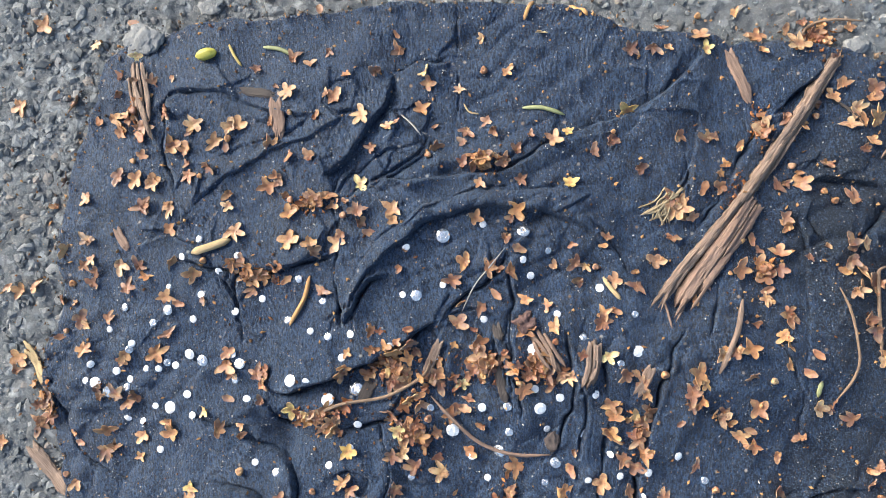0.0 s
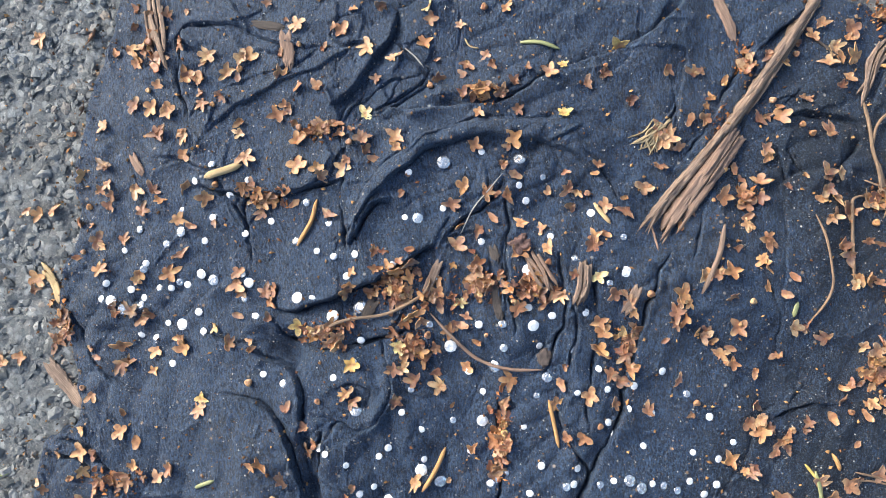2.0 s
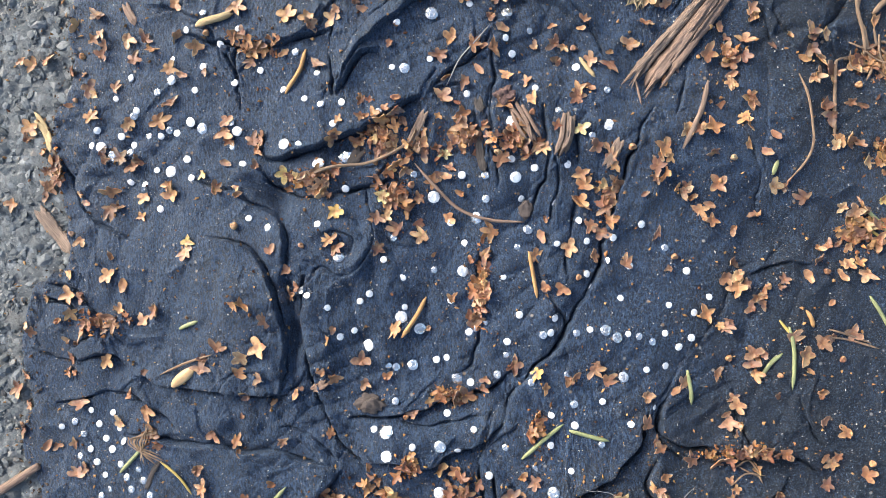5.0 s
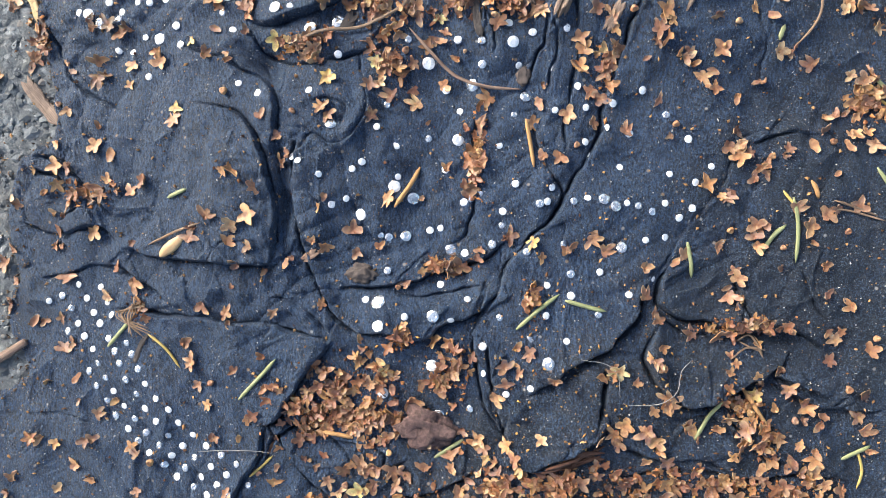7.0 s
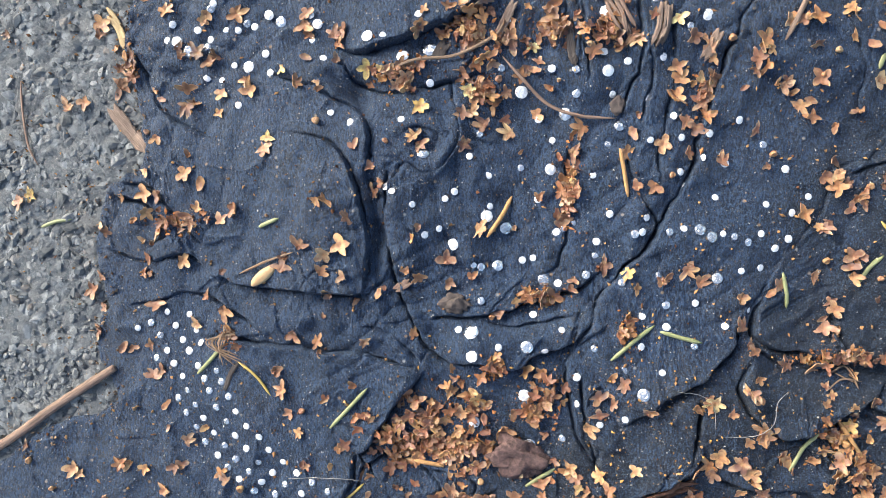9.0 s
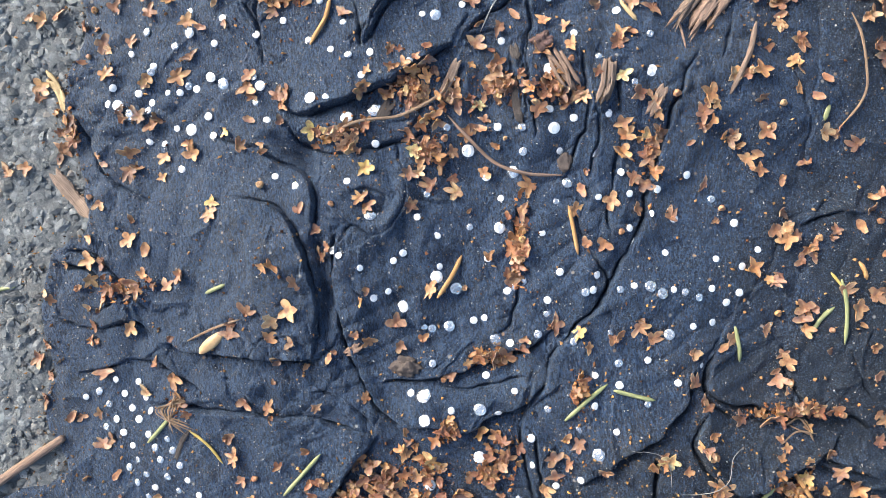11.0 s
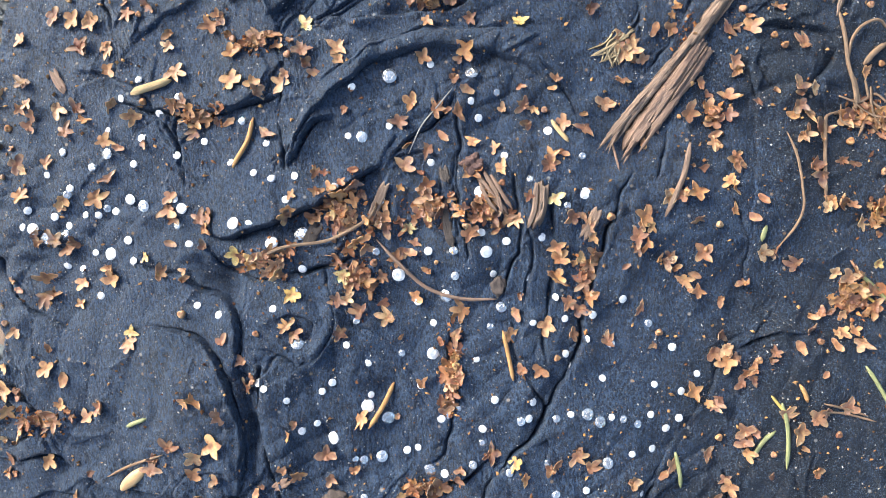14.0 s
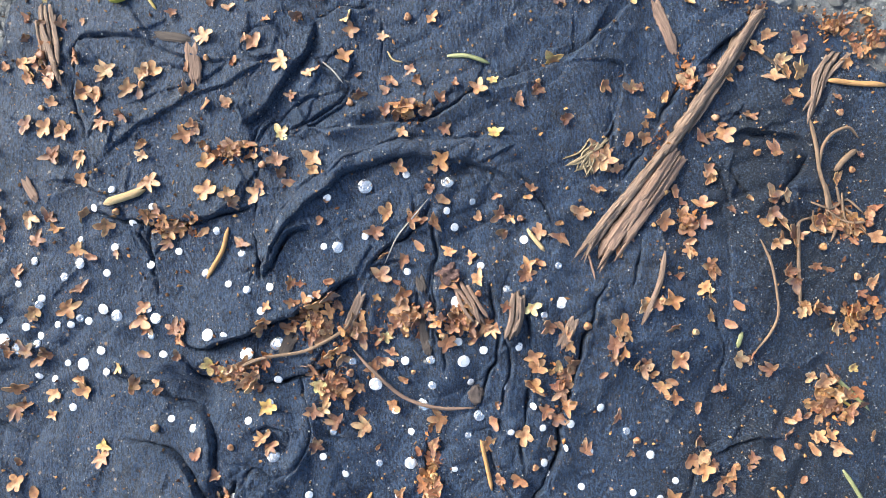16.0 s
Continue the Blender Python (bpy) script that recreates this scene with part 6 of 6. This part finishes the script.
strand("leaf_blade", [(126.2, -35.4), (125.1, -38.0), (124.4, -40.8)], 0.9, NEEDLE, "small olive leaf on the cloth", "leaf", flat=0.3)
strand("leaf_blade", [(53.9, 1.6), (56.2, -2.1), (59.4, -6.2)], 0.8, STRAW, "pale straw sliver on cloth", "straw", flat=0.5)
strand("leaf_blade", [(-89.7, 14.0), (-82.7, 15.8), (-75.3, 18.4)], 1.45, STRAW, "yellow-green narrow seed pod on the cloth", "seed pod", flat=0.6, taper=(0.3,0.15))
bundle("bark_stick", [
    ([(136.2, 75.0), (122.4, 54.8), (108.4, 35.3), (98.1, 22.0)], 1.75, 0.4),
    ([(137.2, 73.4), (123.8, 52.9), (109.6, 32.6)], 1.1, 0.5),
    ([(134.7, 73.0), (121.6, 55.3), (106.6, 35.4)], 0.8, 1.0),
    ([(109.4, 36.8), (94.1, 19.4), (81.8, 5.6), (69.7, -8.1)], 1.0, 0.6),
    ([(105.4, 32.7), (91.4, 15.7), (79.4, 1.4), (71.6, -9.3)], 0.8, 0.8),
    ([(118.2, 49.1), (106.2, 33.4), (93.4, 17.5)], 0.6, 1.4),
    ([(120.6, 51.2), (109.4, 36.3), (97.1, 20.9)], 0.5, 1.6),
    ([(102.8, 28.3), (91.3, 14.1), (81.6, 2.5), (74.7, -6.8)], 0.6, 1.0),
    ([(130.8, 65.6), (120.8, 51.6), (111.9, 39.1)], 0.5, 1.4),
    ([(94.0, 18.3), (81.7, 4.8), (74.4, -6.0), (72.3, -10.5)], 0.35, 1.2),
    ([(91.5, 17.0), (77.9, 1.1), (68.6, -9.2)], 0.35, 1.3),
], BARK, "long weathered splintered strip of bark on the cloth", "bark")
bundle("bark_stick", [
    ([(104.2, 27.4), (96.8, 17.8), (88.6, 6.2), (80.4, -4.8), (77.6, -9.0)], 1.7, 0.2),
    ([(105.8, 25.8), (98.2, 15.6), (90.2, 4.4), (82.0, -6.6), (79.4, -10.4)], 1.7, 0.35),
    ([(107.2, 23.6), (99.6, 13.6), (91.6, 2.8), (85.6, -5.0)], 1.4, 0.2),
    ([(104.6, 27.2), (99.0, 19.4), (92.0, 9.6)], 0.7, 1.5),
    ([(106.6, 24.6), (100.2, 16.0), (93.6, 6.6)], 0.6, 1.6),
    ([(92.4, 8.6), (85.0, -1.8), (76.8, -12.6)], 0.5, 0.9),
    ([(89.4, 2.8), (82.4, -6.2), (77.2, -14.2)], 0.4, 0.6),
    ([(95.0, 7.0), (88.6, -2.2), (82.6, -10.4)], 0.45, 1.2),
    ([(74.0, -6.4), (74.9, -11.1), (76.0, -16.2)], 0.4, 0.5),
], REDBARK, "split reddish strip of bark beside a longer one", "bark")
bundle("bark_strip", [
    ([(28.5, -16.7), (33.1, -22.5), (38.8, -30.2)], 0.9, 0.3),
    ([(31.1, -15.7), (35.2, -22.9), (37.2, -29.8)], 0.7, 0.6),
    ([(29.5, -19.8), (32.5, -25.9), (35.2, -29.4)], 0.5, 0.9),
    ([(33.2, -17.1), (36.8, -23.3), (40.0, -28.2)], 0.5, 0.5),
], REDBARK, "split brown piece of bark among blossoms", "bark")
bundle("bark_strip", [
    ([(49.6, -19.2), (49.2, -26.9), (46.5, -35.5)], 0.9, 0.3),
    ([(52.0, -20.8), (51.0, -28.6), (48.9, -34.3)], 0.8, 0.5),
    ([(48.0, -20.4), (47.2, -28.6), (44.9, -34.7)], 0.7, 0.6),
    ([(50.4, -21.3), (49.7, -29.0), (47.3, -33.0)], 0.5, 1.0),
], BARK, "fibrous brown piece of bark among blossoms", "bark")
bundle("bark_strip", [
    ([(-112.3, 84.3), (-111.4, 76.2), (-109.7, 64.7)], 0.8, 0.3),
    ([(-110.5, 83.7), (-108.8, 74.0), (-107.5, 64.5)], 0.6, 0.5),
    ([(-108.8, 83.4), (-106.6, 72.8), (-105.3, 62.3)], 0.7, 0.6),
    ([(-111.4, 76.2), (-108.2, 65.6), (-104.5, 55.4)], 0.7, 0.7),
    ([(-106.6, 80.1), (-107.5, 69.7)], 0.5, 0.8),
    ([(-113.7, 78.5), (-112.4, 70.0), (-110.2, 61.6)], 0.4, 0.4),
    ([(-107.9, 67.7), (-105.8, 60.3), (-105.3, 56.1)], 0.4, 1.0),
], BARK, "frayed brown strip of bark at the hem", "bark")
bundle("fibre_tuft", [
    ([(76.0, 31.7), (72.4, 27.0), (66.5, 24.8)], 0.26, 0.2),
    ([(77.3, 30.7), (73.3, 25.6), (67.2, 22.3)], 0.26, 0.5),
    ([(78.6, 29.7), (74.2, 24.2), (68.0, 22.5)], 0.26, 0.8),
    ([(79.9, 28.7), (75.2, 26.3), (68.7, 22.6)], 0.26, 1.0999999999999999),
    ([(81.2, 27.7), (76.1, 24.9), (69.5, 22.8)], 0.26, 0.2),
    ([(76.2, 31.1), (77.0, 23.6), (70.1, 20.3)], 0.26, 0.5),
    ([(77.5, 30.1), (73.1, 25.8), (70.9, 20.4)], 0.26, 0.8),
    ([(78.8, 29.1), (74.0, 24.4), (71.7, 20.6)], 0.26, 1.0999999999999999),
    ([(80.1, 28.1), (75.0, 26.5), (72.5, 20.8)], 0.26, 0.2),
    ([(81.6, 31.4), (75.9, 25.1), (73.2, 21.0)], 0.26, 0.5),
    ([(76.4, 30.5), (76.8, 23.8), (73.9, 18.4)], 0.26, 0.8),
    ([(77.7, 29.5), (72.9, 26.0), (74.6, 18.6)], 0.26, 1.0999999999999999),
    ([(79.0, 28.5), (73.8, 24.6), (75.4, 18.8)], 0.26, 0.2),
    ([(80.3, 27.5), (74.9, 26.7), (76.2, 19.0)], 0.26, 0.5),
    ([(81.8, 30.8), (75.7, 25.3), (77.0, 19.1)], 0.26, 0.8),
], DRYGRASS, "pale tuft of grass-like fibres on the cloth", "fibre tuft")
bundle("fibre_tuft", [
    ([(-108.1, -137.1), (-106.9, -143.5), (-110.3, -149.0)], 0.2, 0.3),
    ([(-107.4, -137.5), (-107.8, -143.5), (-108.7, -150.7)], 0.2, 0.7),
    ([(-106.7, -137.9), (-108.8, -143.6), (-107.1, -152.3)], 0.2, 1.1),
    ([(-106.0, -138.3), (-109.7, -143.6), (-105.6, -148.8)], 0.2, 0.3),
    ([(-105.4, -138.7), (-110.6, -143.7), (-104.0, -150.4)], 0.2, 0.7),
    ([(-104.7, -139.1), (-111.5, -143.7), (-102.4, -152.1)], 0.2, 1.1),
    ([(-104.0, -139.5), (-112.4, -143.8), (-100.8, -148.5)], 0.2, 0.3),
    ([(-103.3, -139.9), (-113.3, -143.8), (-99.3, -150.2)], 0.2, 0.7),
    ([(-102.7, -140.3), (-114.2, -143.9), (-97.7, -151.8)], 0.2, 1.1),
], ROOT, "frayed brown plant tuft on the dotted cloth", "plant tuft")
bundle("bark_strip", [
    ([(164.5, 60.2), (157.3, 50.2), (151.9, 36.2)], 0.8, 0.3),
    ([(162.5, 60.2), (155.9, 52.1), (153.7, 42.4), (151.1, 35.0)], 0.7, 0.6),
    ([(159.7, 58.9), (155.0, 48.2), (152.4, 38.5)], 0.5, 0.8),
    ([(166.8, 58.8), (160.3, 52.1), (155.1, 43.9)], 0.6, 0.5),
    ([(161.4, 56.9), (158.3, 50.1), (154.4, 40.4)], 0.5, 1.0),
    ([(157.3, 52.1), (153.7, 44.4), (150.0, 39.5)], 0.4, 0.7),
], BARK, "frayed brown bark strip at the garment edge", "bark")
bundle("root_tangle", [
    ([(151.0, 2.4), (159.1, 3.2), (169.0, -0.9), (171.9, -3.9)], 0.4, 0.5),
    ([(152.2, 8.3), (159.1, 6.2), (165.2, 9.0), (171.1, 3.9)], 0.35, 0.8),
    ([(157.3, 14.0), (159.2, 7.1), (161.0, -0.7), (158.9, -5.6)], 0.45, 0.6),
    ([(161.3, 13.0), (163.2, 7.0), (169.0, 2.0)], 0.35, 1.0),
    ([(154.0, -0.6), (161.0, 0.2), (166.9, -4.8)], 0.4, 0.4),
    ([(163.3, 11.0), (164.1, 3.1), (166.9, -2.8)], 0.35, 1.2),
    ([(153.1, 5.3), (154.0, -0.6), (160.9, -2.7)], 0.3, 0.9),
    ([(158.1, 5.2), (165.0, 1.1), (172.0, 1.0)], 0.3, 1.3),
], ROOT, "tangle of thin tan roots on the cloth", "roots")
bundle("rotten_bark", [
    ([(42.8, -195.8), (53.4, -192.7), (66.5, -185.2)], 0.55, 0.3),
    ([(44.5, -194.4), (54.1, -191.2), (65.0, -186.0)], 0.55, 0.55),
    ([(46.2, -193.1), (54.8, -189.8), (63.5, -186.9)], 0.55, 0.8),
    ([(48.1, -195.4), (55.5, -188.3), (66.7, -187.6)], 0.55, 0.3),
    ([(49.8, -194.1), (56.5, -192.5), (65.2, -188.5)], 0.55, 0.55),
    ([(51.4, -192.8), (57.2, -191.1), (63.7, -189.3)], 0.55, 0.8),
    ([(53.3, -195.1), (57.9, -189.6), (66.8, -190.0)], 0.55, 0.3),
    ([(55.0, -193.8), (58.5, -188.1), (65.3, -190.9)], 0.55, 0.55),
], DARKRED, "rotting reddish brown bark fibres under a fold", "bark")
bundle("root_tangle", [
    ([(112.1, -147.3), (118.0, -145.2), (122.1, -153.0)], 0.35, 0.6),
    ([(110.1, -153.3), (116.1, -149.2), (123.0, -150.0)], 0.3, 0.9),
], ROOT, "small tangle of thin dry stems", "roots")
lump("seed", -90.9, -117.8, (6.0, 2.1, 1.6), 38, SEEDCOAT, "pale spindle-shaped seed on the cloth", "seed", 40, 0.08, 0.1)
lump("seed_pod", -83.9, 85.4, (3.9, 2.0, 1.8), 12, POD, "bright yellow-green seed pod on the cloth", "seed pod", 41, 0.12, 0.1)
lump("stone", 1.6, -181.6, (10.8, 6.2, 3.0), -12, REDSTONE, "rough reddish brown stone among litter", "stone", 42, 0.75, 0.5)
lump("clod", -20.3, -126.0, (4.8, 3.6, 1.6), 0, DARKSTONE, "dark brown clod of earth on the cloth", "earth", 43, 0.7, 0.4)
lump("clod", 27.1, -13.0, (3.2, 2.8, 1.2), 20, REDSTONE, "crumbly brown clod of litter", "earth", 45, 0.9, 0.4)
lump("bud", 100.4, 12.8, (1.4, 1.3, 1.1), 0, SPLINT, "small round orange flower bud", "bud", 46, 0.1, 0.2)
lump("stone", 144.8, 79.5, (4.0, 3.2, 1.2), 20, CRUST, "pale angular stone at the garment edge", "stone", 47, 0.4, 0.3)
lump("stone", -85.0, 106.1, (4.6, 3.2, 0.9), 10, CRUST, "pale stone chip on the asphalt", "stone", 48, 0.4, 0.3)
lump("stone", -109.2, 92.4, (7, 5, 0.8), 30, CRUST, "pale rough crust of mortar at the hem", "stone", 49, 0.6, 0.5)
lump("clod", 35.2, -54.4, (2.4, 3.4, 0.8), 0, DARKSTONE, "grey flake of debris", "debris", 50, 0.4, 0.3)


# ---------- loose crumbs and grit ----------
def crumbs(name, count, mat, low, high, label, category, seed, where):
    r = random.Random(seed)
    verts, faces = [], []
    while len(faces) < count * 8:
        x, y = where(r)
        z, n = seat(x, y)
        s = low + (high - low) * r.random() ** 2.5
        s /= 1000
        turn = Euler((r.uniform(0, 6), r.uniform(0, 6), r.uniform(0, 6))).to_matrix()
        b = len(verts)
        for p in ((1, 0, 0), (-1, 0, 0), (0, 1, 0), (0, -1, 0), (0, 0, 1), (0, 0, -1)):
            q = turn @ Vector((p[0] * s * r.uniform(0.7, 1.6), p[1] * s * r.uniform(0.4, 1), p[2] * s * r.uniform(0.3, 0.8)))
            verts.append((x + q.x, y + q.y, z + s * 0.3 + q.z))
        faces += [(b, b + 2, b + 4), (b + 2, b + 1, b + 4), (b + 1, b + 3, b + 4), (b + 3, b, b + 4), (b + 2, b, b + 5), (b + 1, b + 2, b + 5), (b + 3, b + 1, b + 5), (b, b + 3, b + 5)]
    me = bpy.data.meshes.new(name)
    me.from_pydata(verts, [], faces)
    me.materials.append(mat)
    return tagged(new(name, me), label, category, kind="stuff")


def make_crumb_material(name, a, b):
    k = Mat(name, 0.9, 0, 0.3)
    k.color(k.mix(k.island(), a, b))
    return k.m


def anywhere(r):
    return r.uniform(-0.20, 0.20), r.uniform(-0.24, 0.115)


crumbs("grit", 10500, make_crumb_material("pale_grit", (0.16, 0.145, 0.13, 1), (0.50, 0.48, 0.44, 1)), 0.11, 0.50, "fine pale sand grit scattered over the cloth", "grit", 3, anywhere)
crumbs("petal_crumbs", 4200, make_crumb_material("petal_crumb", (0.09, 0.036, 0.02, 1), (0.46, 0.26, 0.11, 1)), 0.18, 1.05, "small brown and orange petal crumbs on the cloth", "debris", 4, anywhere)

def in_drifts(r):
    x, y, spread, stretch = r.choice(DRIFTS)
    return x + r.gauss(0, 0.75) * spread * stretch[0], y + r.gauss(0, 0.75) * spread * stretch[1]


def on_lower_cloth(r):
    return r.gauss(0.055, 0.042), r.gauss(-0.172, 0.022)


crumbs("petal_crumbs", 420, make_crumb_material("amber_crumb", (0.16, 0.075, 0.03, 1), (0.55, 0.30, 0.09, 1)), 0.22, 0.95, "amber crumbs of dry petals and bark strewn over the cloth", "debris", 17, on_lower_cloth)
crumbs("leaf_mould", 3200, make_crumb_material("leaf_mould", (0.06, 0.028, 0.018, 1), (0.45, 0.19, 0.07, 1)), 0.25, 1.25, "brown leaf mould and crumbled petals among the blossoms", "debris", 9, in_drifts)

# ---------- stone chippings set in the asphalt ----------
CHIPS = [lump_mesh("stone", STONE, 200 + k, (1, 0.8, 0.45), 1, 0.6, False) for k in range(9)]
chip_rng = random.Random(31)


def bare_spot(r):
    """A place on the asphalt beside the garment."""
    while True:
        pick = r.random()
        x, y = (r.uniform(-0.208, -0.11), r.uniform(-0.215, 0.118)) if pick < 0.72 else (r.uniform(-0.17, 0.19), r.uniform(0.06, 0.12)) if pick < 0.93 else (r.uniform(0.04, 0.11), r.uniform(-0.23, -0.19))
        if to_hem[int((y - GY[0]) / DX), int((x - GX[0]) / DX)] < -0.0005:
            return x, y


for _ in range(300):
    x, y = bare_spot(chip_rng)
    r = 0.0011 + 0.0030 * chip_rng.random() ** 1.7
    ob = new("stone", chip_rng.choice(CHIPS))
    ob.matrix_basis = Matrix.Translation((x, y, GROUND - r * 0.10)) @ pose(0, 0, 0, chip_rng.uniform(-25, 25), chip_rng.uniform(-25, 25), chip_rng.uniform(0, 360)) @ Matrix.Diagonal((r, r * chip_rng.uniform(0.7, 1), r, 1))
    ob.parent = ground


def aggregate(count, seed):
    """The close-set chippings of the asphalt's surface, as one mesh."""
    r = random.Random(seed)
    verts, faces = [], []
    for _ in range(count):
        x, y = bare_spot(r)
        size = 0.0007 + 0.0021 * r.random() ** 1.9
        source = r.choice(CHIPS)
        turn = Euler((r.uniform(-0.5, 0.5), r.uniform(-0.5, 0.5), r.uniform(0, 6.28))).to_matrix()
        off = Vector((x, y, GROUND - size * r.uniform(0.15, 0.5)))
        b = len(verts)
        verts += [tuple(turn @ (v.co * size) + off) for v in source.vertices]
        faces += [tuple(i + b for i in p.vertices) for p in source.polygons]
    me = bpy.data.meshes.new("aggregate")
    me.from_pydata(verts, [], faces)
    me.materials.append(AGGREGATE)
    return tagged(new("aggregate", me), "close-set grey stone chippings in the asphalt surface", "gravel", kind="stuff")


def make_aggregate_material():
    k = Mat("mixed_chippings", 0.9, 0, 0.3).place()
    c = k.ramp(k.island(), (0.0, (0.085, 0.092, 0.097, 1)), (0.6, (0.165, 0.175, 0.18, 1)), (0.9, (0.28, 0.29, 0.29, 1)), (1.0, (0.23, 0.19, 0.155, 1)))
    k.color(k.mix(k.ramp(k.noise(900, 5), (0.42, 0.0), (0.7, 0.6)), c, (0.15, 0.155, 0.155, 1)))
    k.bump(k.noise(1100, 5, 0.75), 0.0006, 1.0)
    return k.m


AGGREGATE = make_aggregate_material()
aggregate(3800, 8)


def along_hem(r):
    x, y = hem[r.randrange(len(hem))]
    return min(0.2, max(-0.22, x + r.gauss(0, 0.0035))), y + r.gauss(0, 0.0035)


crumbs("hem_debris", 1100, make_crumb_material("hem_debris", (0.05, 0.035, 0.028, 1), (0.36, 0.24, 0.15, 1)), 0.22, 1.1, "brown crumbs and grit gathered along the hem", "debris", 12, along_hem)
